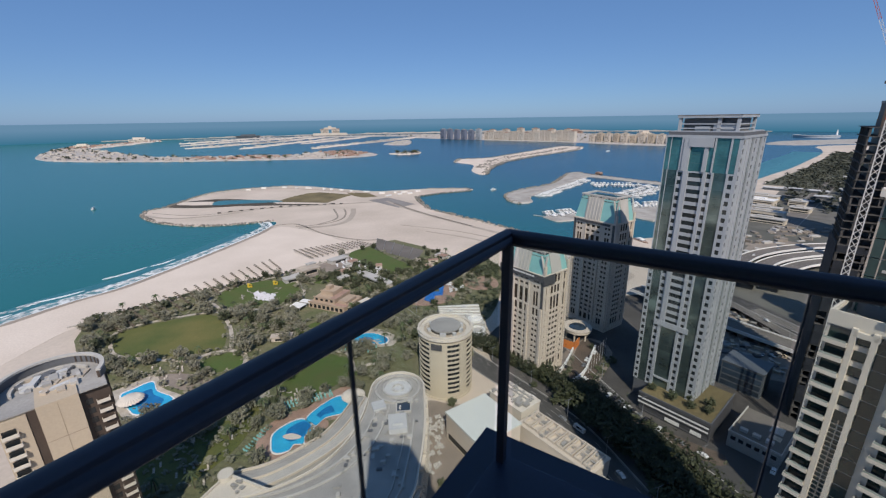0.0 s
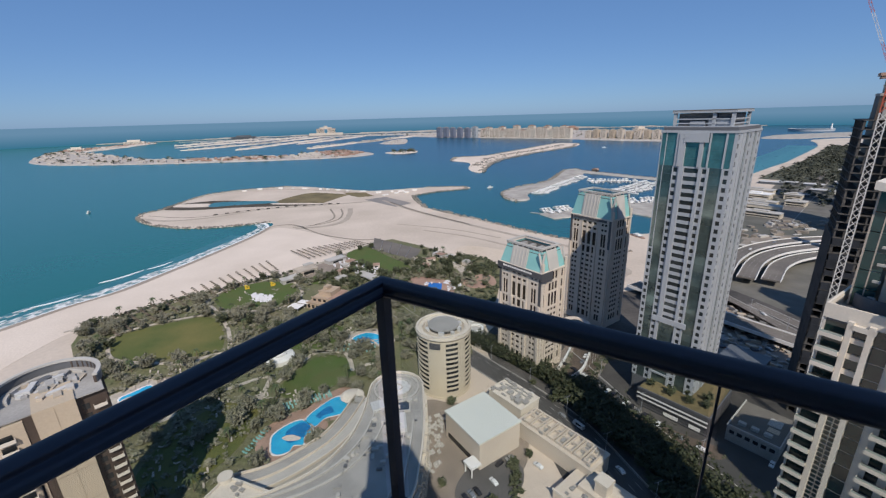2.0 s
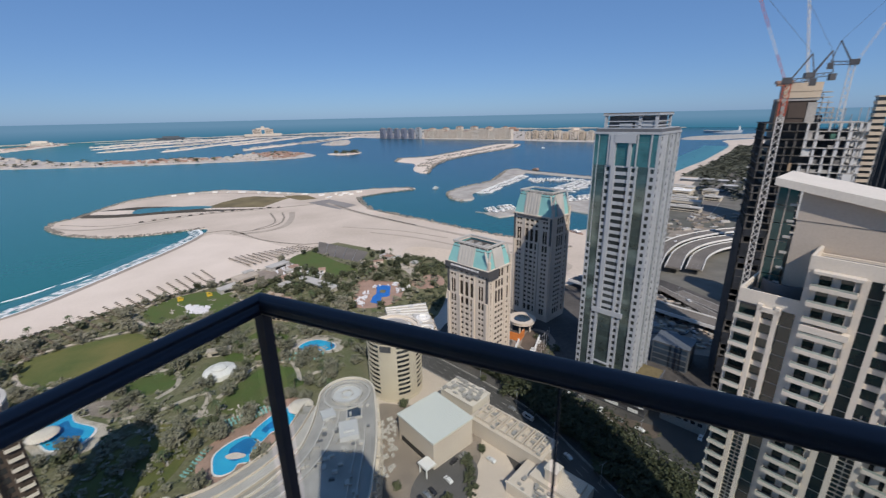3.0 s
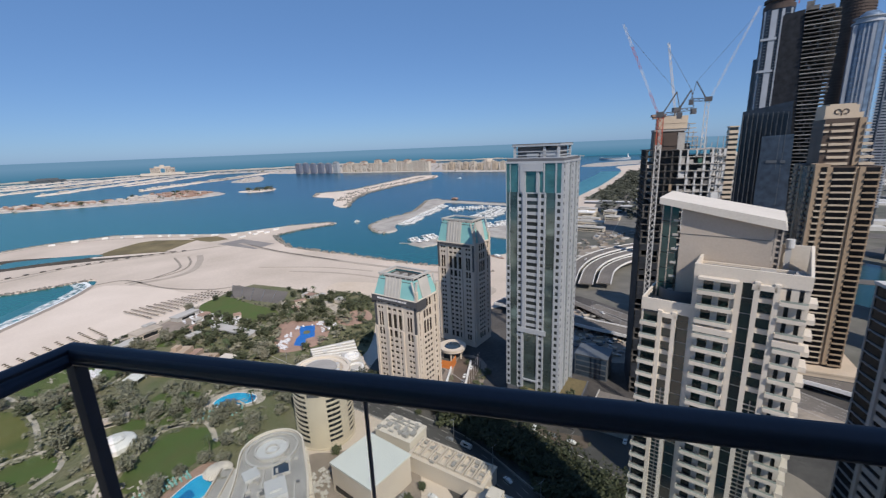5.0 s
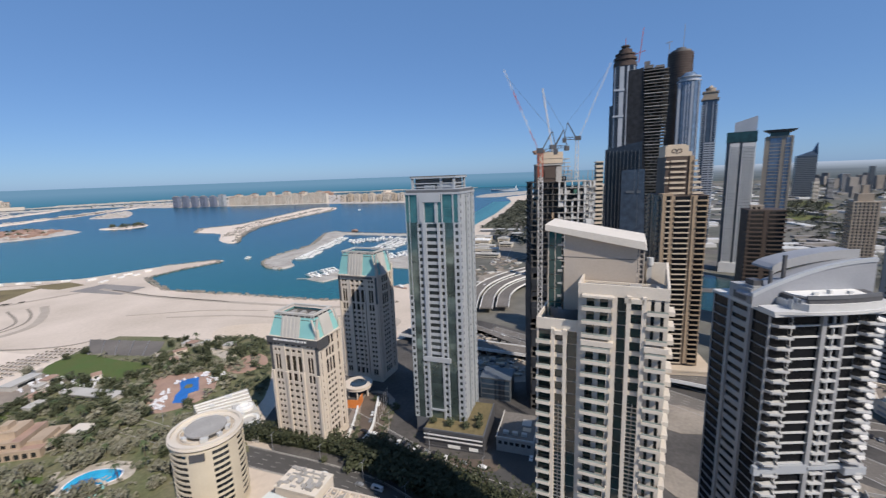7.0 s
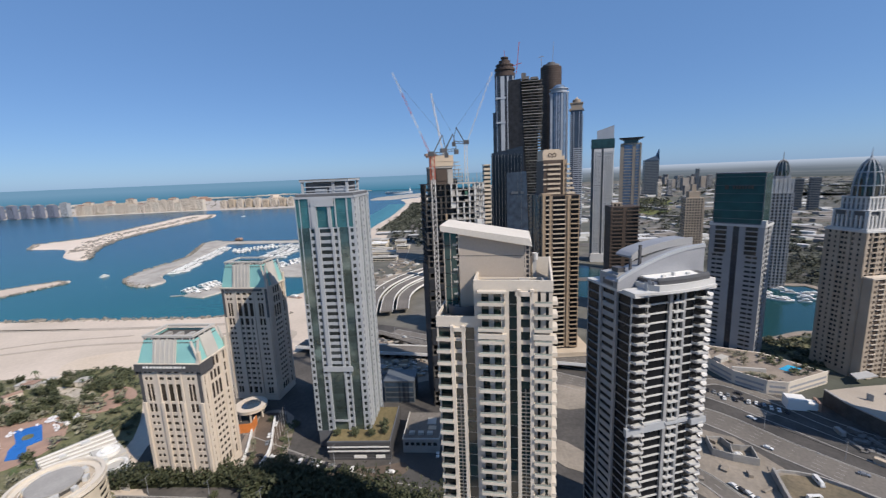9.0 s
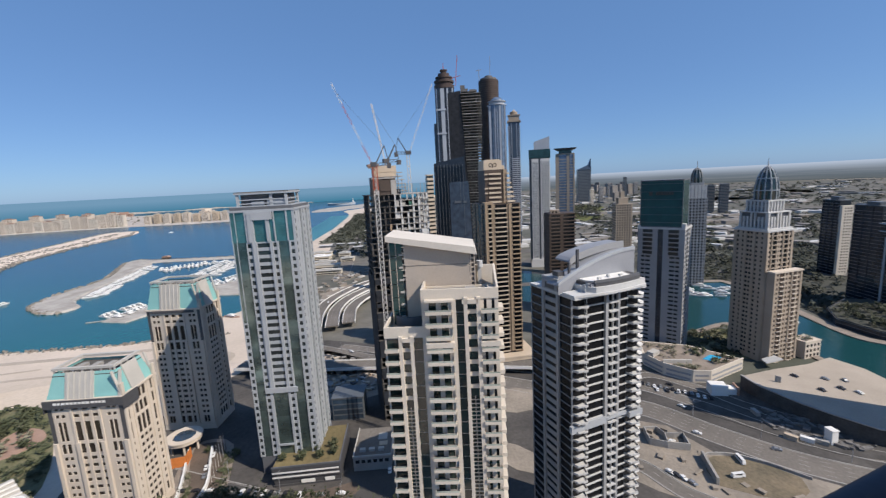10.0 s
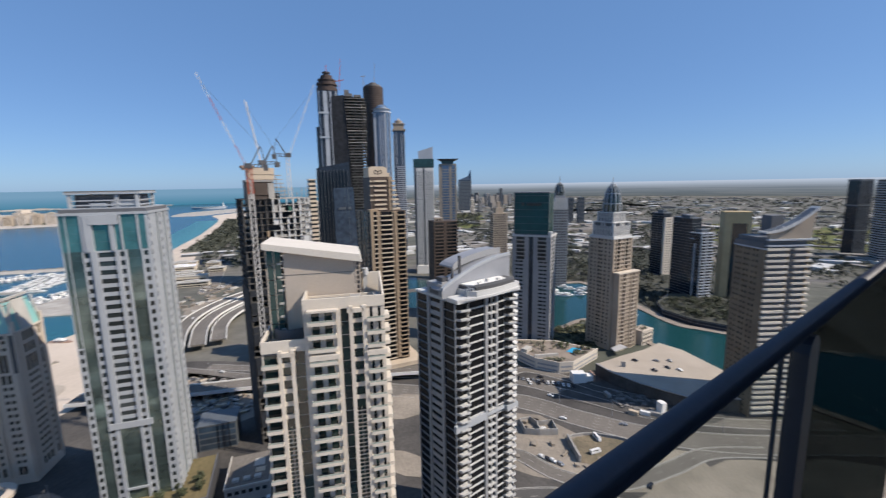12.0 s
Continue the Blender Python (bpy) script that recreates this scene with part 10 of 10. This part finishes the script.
def shore_block(x, y, rz, W, D, h, wall, roof, label, name="apartment_block"):
    B = Block(name, label, "apartments", x, y, rz, 1.3)
    B.add("wall", box(0, W, 0, D, 0, h), wall)
    B.add("roof", join([box(-0.6, W + 0.6, -0.6, D + 0.6, h, h + 1.5), box(W * 0.3, W * 0.7, D * 0.2, D * 0.8, h + 1.5, h + 6)]), roof)
    n = int(h / 4)
    B.add("rows_of_windows", join([box(3 + 7 * i, 6.5 + 7 * i, -0.25, 0.0, 4 * k + 1.2, 4 * k + 3.2) for i in range(int((W - 4) / 7)) for k in range(n)]), PANE)
    return B.done()


rng = random.Random(19)
for i in range(6):
    t = i / 5
    shore_block(15 + 250 * t, 3330 - 250 * t, -44, 40, 26, rng.uniform(62, 74), HAZESLATE if i < 5 else GREYWALL, GREYTOWER, "blue grey waterfront apartment slab")
for i in range(17):
    t = i / 16
    shore_block(330 + 480 * t, 3090 - 420 * t, -42, 42, 30, rng.uniform(46, 70), (PINKCREAM, CREAM, PINKCREAM)[i % 3], PINKROOF if i % 4 == 0 else ROOFTAN, "beige waterfront apartment block")
    if i % 3 == 0:
        shore_block(380 + 480 * t, 3230 - 420 * t, -42, 46, 30, rng.uniform(60, 86), PINKCREAM, PINKROOF, "tall beige apartment block behind the waterfront")
for i in range(11):
    t = i / 10
    shore_block(930 + 330 * t, 2640 - 390 * t, -48, 36, 26, rng.uniform(36, 52), PALEGOLD if i % 2 else PINKCREAM, ROOFTAN, "sandy waterfront apartment block")
B = Block("island_hotel", "large pink resort hotel with a central arch far out", "hotel", -1120, 4470, 14, 1.3)
B.add("wall", join([box(-95, -16, 0, 30, 0, 62), box(16, 95, 0, 30, 0, 62), box(-16, 16, 0, 30, 60, 92), box(-60, -16, 2, 28, 62, 78), box(16, 60, 2, 28, 62, 78), box(-170, 170, -10, 40, 0, 22)]), PINKCREAM)
B.add("roof", join([box(-96, -15, -1, 31, 62, 66), box(15, 96, -1, 31, 62, 66)]), PINKROOF)
B.add("rows_of_windows", join([box(-92 + 9 * i, -87 + 9 * i, -0.6, 0, 6 * k + 24, 6 * k + 28) for i in range(21) if abs(-90 + 9 * i) > 18 for k in range(6)]), PANE)
B.done()
for x, y, W, h, m, lab in ((-2560, 3560, 150, 36, CREAM, "low hotel on the far arc of the island"), (-1950, 4150, 220, 30, SLATE, "dark low hotel on the far arc"), (1180, 3900, 160, 40, PINKROOF, "pink resort building on the trunk"), (1560, 3300, 110, 36, PINKCREAM, "resort building on the trunk"), (-2420, 2850, 90, 22, CREAM, "resort building on the outer arc")):
    B = Block("island_hotel", lab, "hotel", x, y, 20, 1.3)
    B.add("wall", join([box(0, W, 0, 40, 0, h * 0.6), box(W * 0.2, W * 0.8, 5, 35, h * 0.6, h)]), m)
    B.add("rows_of_windows", join([box(4 + 9 * i, 9 + 9 * i, -0.5, 0, 5 * k + 2, 5 * k + 4.5) for i in range(int(W / 9) - 1) for k in range(int(h * 0.6 / 5))]), PANE)
    B.done()


# ---- street corners, yards and small fittings ----
B = Block("low_building", "low building with a pale flat roof between the towers", "building", 133.0, 158.5, -52)
B.add("wall", box(0, 20, 0, 26, 0, 8), CONCRETE)
B.add("parapet", join([box(-0.2, 20.2, -0.2, 0.3, 8, 8.9), box(-0.2, 0.3, 0.3, 26.2, 8, 8.9), box(19.9, 20.2, 0.3, 26.2, 8, 8.9)]), RIBPALE)
# Roof colour is darker than its white, for the shadow lying on it.
B.add("roof", box(0.3, 19.9, 0.3, 26, 8, 8.2), DUSTY)
B.each("roof_unit", [box(3 + 5 * k, 6 + 5 * k, 4, 6, 8.2, 9.6) for k in range(3)] + [box(12, 17, 14, 20, 8.2, 8.6)], RIBPALE)
B.each("roof_patch", [box(13, 17.5, 9, 12.5, 8.2, 8.4)], PALEGOLD)
for k in range(6):
    B.piece("window", PANE, (0, 0, 0), 1.2 + 3.1 * k, 3.2 + 3.1 * k, 0.0, 0.06, 4.6, 6.4)
    B.piece("window", PANE, (0, 26, 270), 1.2 + 3.9 * k, 3.4 + 3.9 * k, 0.0, 0.06, 4.6, 6.4)
B.done()
B = Block("low_building", "dark glass-fronted office in the shade of the towers", "building", 160.0, 206.0, -52)
B.add("wall", join([box(0, 20, 0, 16, 0, 15), box(-0.3, 20.3, -0.3, 16.3, 15, 15.8)]), SLATE)
for k in range(4):
    B.piece("window_band", PANEB, (0, 0, 0), 0.6, 19.4, 0.0, 0.1, 1.0 + 3.6 * k, 3.6 + 3.6 * k)
B.done()
pole = mesh_of("pole", *lathe([(0.09, 0), (0.07, 6), (0.05, 13), (0.0, 13.1)], 8), STEELW)
for k in range(7):
    f = thing("flagpole", "tall white flagpole beside the hotel drive", "flagpole", 88 + 2.9 * k, 218 + 3.2 * k, 0.2, 0, "flagpoles of the hotel drive")
    part("pole", pole, None, f)
    part("foot", disc(0.3, 0, 0.4, 12), CONCRETE, f)


def lamp_post(x, y, z, rz):
    l = thing("street_lamp", "tall grey street lamp with two arms", "street lamp", x, y, z, rz, "street lamps")
    part("pole", LAMP_POLE, None, l)
    arm = part("arm", LAMP_ARM, None, l)
    for s in (-1, 1):
        h = part("lamp_head", LAMP_HEAD, None, arm)
        h.location = (s * 1.9, 0, 10.1)


LAMP_POLE = mesh_of("pole", *lathe([(0.16, 0), (0.12, 5), (0.08, 10), (0.0, 10.1)], 8), STEELG)
LAMP_ARM = mesh_of("arm", *join([bar((-1.9, 0, 10.1), (0, 0, 9.8), 0.09), bar((1.9, 0, 10.1), (0, 0, 9.8), 0.09)]), STEELG)
LAMP_HEAD = mesh_of("lamp_head", *box(-0.5, 0.5, -0.16, 0.16, -0.05, 0.12), STEELY)
for pts, gap, z in (([(234, 330), (246, 240), (266, 120), (281, 45), (275, 0), (268, -40), (272, -90)], 32, 0.1), ([(-40, 332), (14, 256), (44, 216), (60, 190), (72, 160), (86, 120)], 30, 0.1), ([(83, 250), (100, 196), (112, 155), (134, 110), (158, 70)], 34, 0.1)):
    run = 0.0
    line = line_of(pts)
    for a, b in zip(line[:-1], line[1:]):
        run += (b - a).length
        if run > gap:
            run -= gap
            lamp_post(b.x, b.y, z, math.degrees(math.atan2((b - a).y, (b - a).x)) + 90)
grove("hedge", "clipped dark hedge beside the hotel drive", [(84, 206), (108, 236), (110, 233), (87, 203)], 60, 201, 1.1, LEAFD)
grove("hedge", "low green hedge along the street", [(66, 206), (84, 238), (86, 236), (69, 204)], 50, 202, 1.0, LEAF)
for x, y, rz, k in ((242, -10, 30, 4), (215, 19, 60, 0), (214, 16, 60, 2), (213.5, 13, 55, 0), (212, 9, 60, 1), (239, 31, 20, 2), (246, 40, 40, 1), (228, -9, 130, 4), (300, 36, 15, 0), (302, 30, 15, 2), (303, 24, 12, 1), (304, 18, 10, 2),
                    (92, 232, 55, 0), (96, 236, 55, 2), (88, 226, 55, 1), (100, 240, 55, 0), (76, 224, -57, 2), (80, 218, -57, 2), (84, 212, -57, 0), (143, 142, 40, 0), (147, 139, 40, 1), (152, 136, 40, 4), (118, 152, -60, 0), (112, 160, -60, 1)):
    park(x, y, 0.24, rz, k)
crng = random.Random(321)
# building materials and rubble in the yards between the ramps
for lab, poly, n, m in (("stacked building materials in the dusty yard", [(165, 250), (190, 296), (226, 322), (236, 262), (226, 205), (182, 218)], 150, CONCRETE), ("timber and formwork stacks in the yard", [(165, 250), (190, 296), (226, 322), (236, 262), (226, 205), (182, 218)], 90, PALEGOLD),
                        ("dark plant and skips in the yard", [(165, 250), (190, 296), (226, 322), (236, 262), (226, 205), (182, 218)], 70, STEELY), ("rubble beside the junction", [(206, 55), (240, 58), (252, 25), (240, 0), (240, -56), (222, -56), (204, -18)], 22, LOT),
                        ("white site cabins beyond the ramps", [(262, 380), (330, 470), (470, 560), (560, 520), (420, 470), (330, 440)], 30, RIBPALE), ("low brown sheds beyond the ramps", [(262, 380), (330, 470), (470, 560), (560, 520), (420, 470), (330, 440)], 50, LOT),
                        ("debris in the building pit", [(300, -16), (283, -24), (278, -40), (281, -62), (300, -78), (306, -60), (306, -40)], 70, RAWCON)):
    out = []
    xs, ys = [p[0] for p in poly], [p[1] for p in poly]
    while len(out) < n:
        x, y = crng.uniform(min(xs), max(xs)), crng.uniform(min(ys), max(ys))
        if inside(x, y, poly):
            s = 2.2 if "beyond" in lab else 1.0
            w, d, h = crng.uniform(0.6, 3.0) * s, crng.uniform(0.4, 1.6) * s, crng.uniform(0.3, 1.8) * (1.6 if s > 1 else 1)
            out.append(moved(box(-w, w, -d, d, 0, h), pose(x, y, 0.1, 0, 0, crng.uniform(0, 180))))
    ob = part("site_clutter", join(out), m, None, lab, "stuff")
    tagged(ob, category="building material")

# loungers round the pools, beach club huts, clutter on the low roofs
TBED = mesh_of("sun_lounger", [tuple(v.co) for v in BED.vertices], [tuple(p.vertices) for p in BED.polygons], TURQ)
for (ax, ay), (bx, by), n, rz in (((-92, 192), (-64, 205), 16, 0.5), ((-90, 189), (-62, 202), 16, 0.5), ((-95, 160), (-90, 178), 10, 1.2), ((-70, 256), (-44, 252), 10, 0.1), ((-72, 250), (-46, 246), 10, 0.1)):
    for k in range(n):
        b = new("sun_lounger", TBED)
        b.location, b.rotation_euler, b.scale = (ax + (bx - ax) * k / n + crng.uniform(-0.4, 0.4), ay + (by - ay) * k / n + crng.uniform(-0.4, 0.4), 0.34), (0, 0, rz), (1.3, 1.3, 1.3)
        tagged(b, "turquoise cushioned sun lounger beside the pool", "lounger", "sun loungers")
for k in range(26):
    x, y = crng.uniform(-165, 34), crng.uniform(372, 452)
    if not inside(x, y, GARDEN) or any(inside(x, y, p) for p, _ in LAWNS):
        continue
    w, d, h = crng.uniform(5, 11), crng.uniform(4, 8), crng.uniform(2.6, 4.2)
    B = Block("beach_club_hut", "small sand-coloured beach club hut", "building", x, y, crng.choice((-42, 48, 10)))
    B.add("wall", box(0, w, 0, d, 0, h), crng.choice((PINKCREAM, CREAM, RIBPALE)))
    B.add("roof", join([box(-0.4, w + 0.4, -0.4, d + 0.4, h, h + 0.3), box(w * 0.3, w * 0.6, d * 0.3, d * 0.7, h + 0.3, h + 0.9)]), crng.choice((ROOFTAN, RIBPALE, PINKPAVE)))
    B.piece("window", PANE, (0, 0, 0), w * 0.2, w * 0.7, 0.0, 0.08, 0.9, h - 0.8)
    B.done()
CHAIRS = mat("white folding chairs", (0.66, 0.66, 0.68), 0.6, 0.05, 1.0, 6.0)
for lab, poly, n, m in (("white tables and chairs of the beach club", [(-118, 424), (-100, 442), (-56, 402), (-70, 384)], 150, CHAIRS), ("rows of white chairs set out on the lawn", [(-172, 352), (-150, 346), (-146, 330), (-164, 336)], 130, CHAIRS), ("parasols and tables on the hotel terrace", [(-12, 178), (0, 182), (-2, 150), (-9, 140)], 60, RIBPALE),
                        ("pale sunbeds round the play pool", [(-30, 330), (-22, 352), (6, 368), (22, 356), (8, 342), (4, 362), (-14, 364), (-22, 322)], 90, CHAIRS)):
    out, xs, ys = [], [p[0] for p in poly], [p[1] for p in poly]
    while len(out) < n:
        x, y = crng.uniform(min(xs), max(xs)), crng.uniform(min(ys), max(ys))
        if inside(x, y, poly):
            out.append(moved(join([box(-0.5, 0.5, -0.5, 0.5, 0.4, 0.5), box(-0.5, 0.5, 0.4, 0.5, 0.5, 1.0), box(-0.4, -0.3, -0.4, -0.3, 0, 0.4), box(0.3, 0.4, 0.3, 0.4, 0, 0.4)]), pose(round(x / 1.5) * 1.5, y, 0.3, 0, 0, crng.choice((30, 35, 40))) @ Matrix.Scale(crng.uniform(1.1, 1.9), 4)))
    ob = part("outdoor_seating", join(out), m, None, lab, "stuff")
    tagged(ob, category="chairs")
for lab, (x, y, rz), (x1, y1), z, n in (("vents and ducts on the terrace block roof", (36, 166.5, -52), (40, 12), 8.9, 46), ("plant and pipes on the service roof", (24, 187, -52), (21, 13), 11.9, 26), ("clutter on the stepped terraces", (44, 128, -52), (24, 7), 5.0, 26), ("vents on the broad low roof", (-90, 136, -22), (43, -32), 11.0, 22)):
    m = pose(x, y, z, 0, 0, rz)
    out = []
    for _ in range(n):
        w, d, h = crng.uniform(0.3, 1.5), crng.uniform(0.3, 0.9), crng.uniform(0.3, 1.2)
        out.append(moved(box(-w, w, -d, d, 0, h), m @ pose(crng.uniform(1, x1 - 1), crng.uniform(min(0.5, y1), max(y1, -0.5)), 0, 0, 0, crng.choice((0, 90)))))
    ob = part("roof_plant", join(out), CONCRETE, None, lab, "stuff")
    tagged(ob, category="roof plant")
grove("undergrowth", "dense dusty undergrowth of the garden", GARDEN, 900, 203, 2.3, LEAF, 0.1, 0.7, HOLES)
sheet("quay_ground", "dark planted ground behind the far quay", "ground", [(485, -100), (545, -70), (650, -5), (645, 60), (720, 140), (840, 60), (800, -120), (640, -220), (480, -240), (440, -222), (472, -125)], 0.0, 0.4, QUAYEARTH, soft=2)
grove("quay_trees", "dark trees and shrubs behind the far quay", [(485, -100), (545, -70), (650, -5), (645, 60), (720, 140), (840, 60), (800, -120), (640, -220), (480, -240), (472, -125)], 420, 210, 4.5, FARLEAF, 0.4, 0.7)
# planting and terraces between the play pool and the hotel
EAST = [(2, 316), (14, 300), (30, 286), (44, 312), (54, 350), (64, 404), (46, 436), (18, 446), (40, 404), (48, 372), (30, 336)]
sheet("garden", "planted ground between the terraces and the hotel", "garden", EAST, 0.0, 0.15, EARTH, soft=2)
sheet("pavement", "rounded pink terrace among the trees", "pavement", [(21, 372), (31, 378), (46, 384), (53, 370), (50, 354), (33, 349), (23, 357)], 0.0, 0.5, PINKPAVE, soft=4)
sheet("pavement", "pale curved terrace beside the trees", "pavement", [(0, 430), (12, 427), (30, 399), (31, 377), (20, 368), (19, 398)], 0.0, 0.45, PATH_PALE, soft=4)
grove("terrace_trees", "dark trees beside the hotel terraces", EAST, 150, 220, 2.6, LEAFD, 0.1, 0.9, [[(18, 368), (31, 381), (47, 387), (56, 370), (52, 352), (33, 346), (20, 355)], [(-2, 430), (12, 429), (32, 400), (20, 396)]])
belt = line_of([(16, 262), (24, 252), (42, 233), (68, 200), (80, 175), (90, 150), (104, 116)], 8)
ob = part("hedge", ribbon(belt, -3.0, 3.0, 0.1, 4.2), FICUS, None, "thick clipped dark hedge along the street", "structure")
tagged(ob, category="hedge")
edge = [(p.x - 3.5, p.y - 2.5) for p in belt] + [(p.x + 3.5, p.y + 2.5) for p in belt[::-1]]
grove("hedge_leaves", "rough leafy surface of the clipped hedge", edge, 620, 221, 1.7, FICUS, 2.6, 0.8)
for k in range(34):
    x, y = crng.uniform(-60, 30), crng.uniform(316, 380)
    if inside(x, y, [(-30, 374), (-17, 380), (10, 365), (10, 336), (-1, 321), (-22, 319), (-32, 333), (-26, 350)]) or not inside(x, y, GARDEN):
        continue
    plant(KINDS[3 + k % 2], x, y, crng.uniform(0.9, 1.3), crng.uniform(0, 360), "dense dark tree round the play pool")
for i, (pts, m) in enumerate((([(100, 400), (150, 360), (190, 380), (160, 430), (110, 440)], TRACK), ([(20, 452), (70, 420), (96, 436), (60, 470), (30, 480)], DRYSAND))):
    sheet("graded_patch", "browner graded patch on the sandy fill", "ground", pts, 0.0, 0.13 + 0.004 * i, m, soft=5)
for k in range(5):
    a, b = (-80 + 10.6 * k, 479 - 9 * k), (-84 + 12.6 * k, 528 - 11.2 * k)
    ob = part("court_fence", ribbon([Vector(a), Vector(b)], -0.1, 0.1, 0.3, 1.1), STEELG, None, "low mesh fence between the sports courts", "structure")
    tagged(ob, category="fence")
# the coast beyond the towers
CLUBWALL = mat("sunlit cream club walls", (0.58, 0.51, 0.40), 0.85, 0.06, 0.06, 1.0, tint=(0.50, 0.44, 0.35))
for x, y, w, d, h in ((470, 578, 46, 14, 7), (492, 612, 52, 16, 10), (520, 648, 44, 15, 8), (545, 690, 40, 24, 12), (588, 742, 46, 22, 9), (572, 640, 26, 18, 7), (610, 690, 24, 20, 8)):
    B = Block("beach_club", "low cream club building behind the far beach", "building", x, y, -52)
    B.add("wall", box(-w / 2, w / 2, -d / 2, d / 2, 0, h), CLUBWALL)
    B.add("roof", join([box(-w / 2 - 0.6, w / 2 + 0.6, -d / 2 - 0.6, d / 2 + 0.6, h, h + 0.8), box(-w / 4, w / 6, -d / 4, d / 4, h + 0.8, h + 3)]), RIBPALE if h < 12 else WHITE)
    for q in range(int(h / 3.4)):
        B.piece("window_band", PANE, (-w / 2, -d / 2, 0), 2, w - 2, 0.02, 0.12, 1.0 + 3.4 * q, 2.6 + 3.4 * q)
        B.piece("window_band", PANE, (-w / 2, d / 2, 270), 1.5, d - 1.5, 0.02, 0.12, 1.0 + 3.4 * q, 2.6 + 3.4 * q)
    B.done()
street("road", "wide sunlit road running inland from the beach", [(900, 940), (760, 812), (620, 684), (545, 614), (478, 552), (440, 512)], 24, 4, 0.3, DUSTY)
sheet("sand_lot", "trodden sandy lot beside the ramps", "ground", [(345, 440), (372, 474), (428, 482), (440, 452), (400, 446), (360, 428)], 0.0, 0.32, LOT, soft=2)
for x, y, w, d in ((690, 842, 40, 16), (720, 836, 30, 14), (704, 738, 36, 18), (640, 708, 22, 14), (742, 800, 30, 16)):
    B = Block("low_building", "low flat-roofed building in the coastal scrub", "building", x, y, -50)
    B.add("wall", box(-w / 2, w / 2, -d / 2, d / 2, 0, 4.5), SLATE)
    B.add("roof", box(-w / 2 - 0.8, w / 2 + 0.8, -d / 2 - 0.8, d / 2 + 0.8, 4.5, 5.2), PALEGREY)
    B.done()
B = Block("ring_pier", "curved white pier round a small basin off the coast", "pier", 2470.0, 2780.0, -45)
B.add("pier_arc", ring(96, 118, -2, 12, 40, 150, 400), STRIPE)
B.add("pier_roof", ring(92, 121, 12, 14, 40, 170, 330), PALEGREY)
B.add("tower", lathe([(7, 0), (5, 26), (2, 40), (0.2, 46)], 12, 96, 40), WHITE)
B.done()
COASTSCRUB = mat("coastal scrub", (0.13, 0.125, 0.085), 0.95, 0.25, 0.01, 0.1, 0.2, tint=(0.07, 0.075, 0.05))
shore = line_of(COAST2[1:8])
ob = part("coast_scrub", ribbon(shore[8:], -220, -28, 0.0, 0.16), COASTSCRUB, None, "olive scrub and planting behind the far beach", "structure")
tagged(ob, category="ground")
grove("coast_shrubs", "low olive shrubs behind the far beach", [(p.x + 20, p.y - 24) for p in shore[8:]] + [(p.x + 150, p.y - 150) for p in shore[:7:-1]], 700, 230, 6.5, FARLEAF, 0.1, 0.6)
for k, b in enumerate((50.0, 95.0)):
    ob = part("shallows", ribbon(shore[4:], -2.0, b, -0.95, -0.6 - 0.05 * k), SHALLOW if k == 0 else SHALLOW2, None, "pale turquoise shallows along the far beach", "structure")
    tagged(ob, category="sea")
BROWNPAVE = mat("brown block paving", (0.13, 0.098, 0.075), 0.9, 0.15, 0.1, 1.5, tint=(0.085, 0.066, 0.052))
sheet("pavement", "brown block-paved hotel drive", "pavement", [(68, 206), (80, 226), (90, 246), (100, 258), (110, 246), (98, 226), (84, 202), (76, 198)], 0.0, 0.26, BROWNPAVE, soft=3)
sheet("pavement", "brown paved forecourt in front of the podium", "pavement", [(100, 176), (118, 160), (128, 152), (122, 146), (104, 160), (94, 174)], 0.0, 0.24, BROWNPAVE, soft=3)
for pts in ([(87, 214), (104, 236), (106, 234), (90, 212)], [(70, 212), (78, 224), (80, 223), (72, 211)], [(96, 182), (108, 170), (106, 168), (94, 180)]):
    grove("shrub_bed", "small shrub bed in the forecourt", pts, 26, int(pts[0][0]) + 300, 1.2, LEAFD, 0.2, 0.8)
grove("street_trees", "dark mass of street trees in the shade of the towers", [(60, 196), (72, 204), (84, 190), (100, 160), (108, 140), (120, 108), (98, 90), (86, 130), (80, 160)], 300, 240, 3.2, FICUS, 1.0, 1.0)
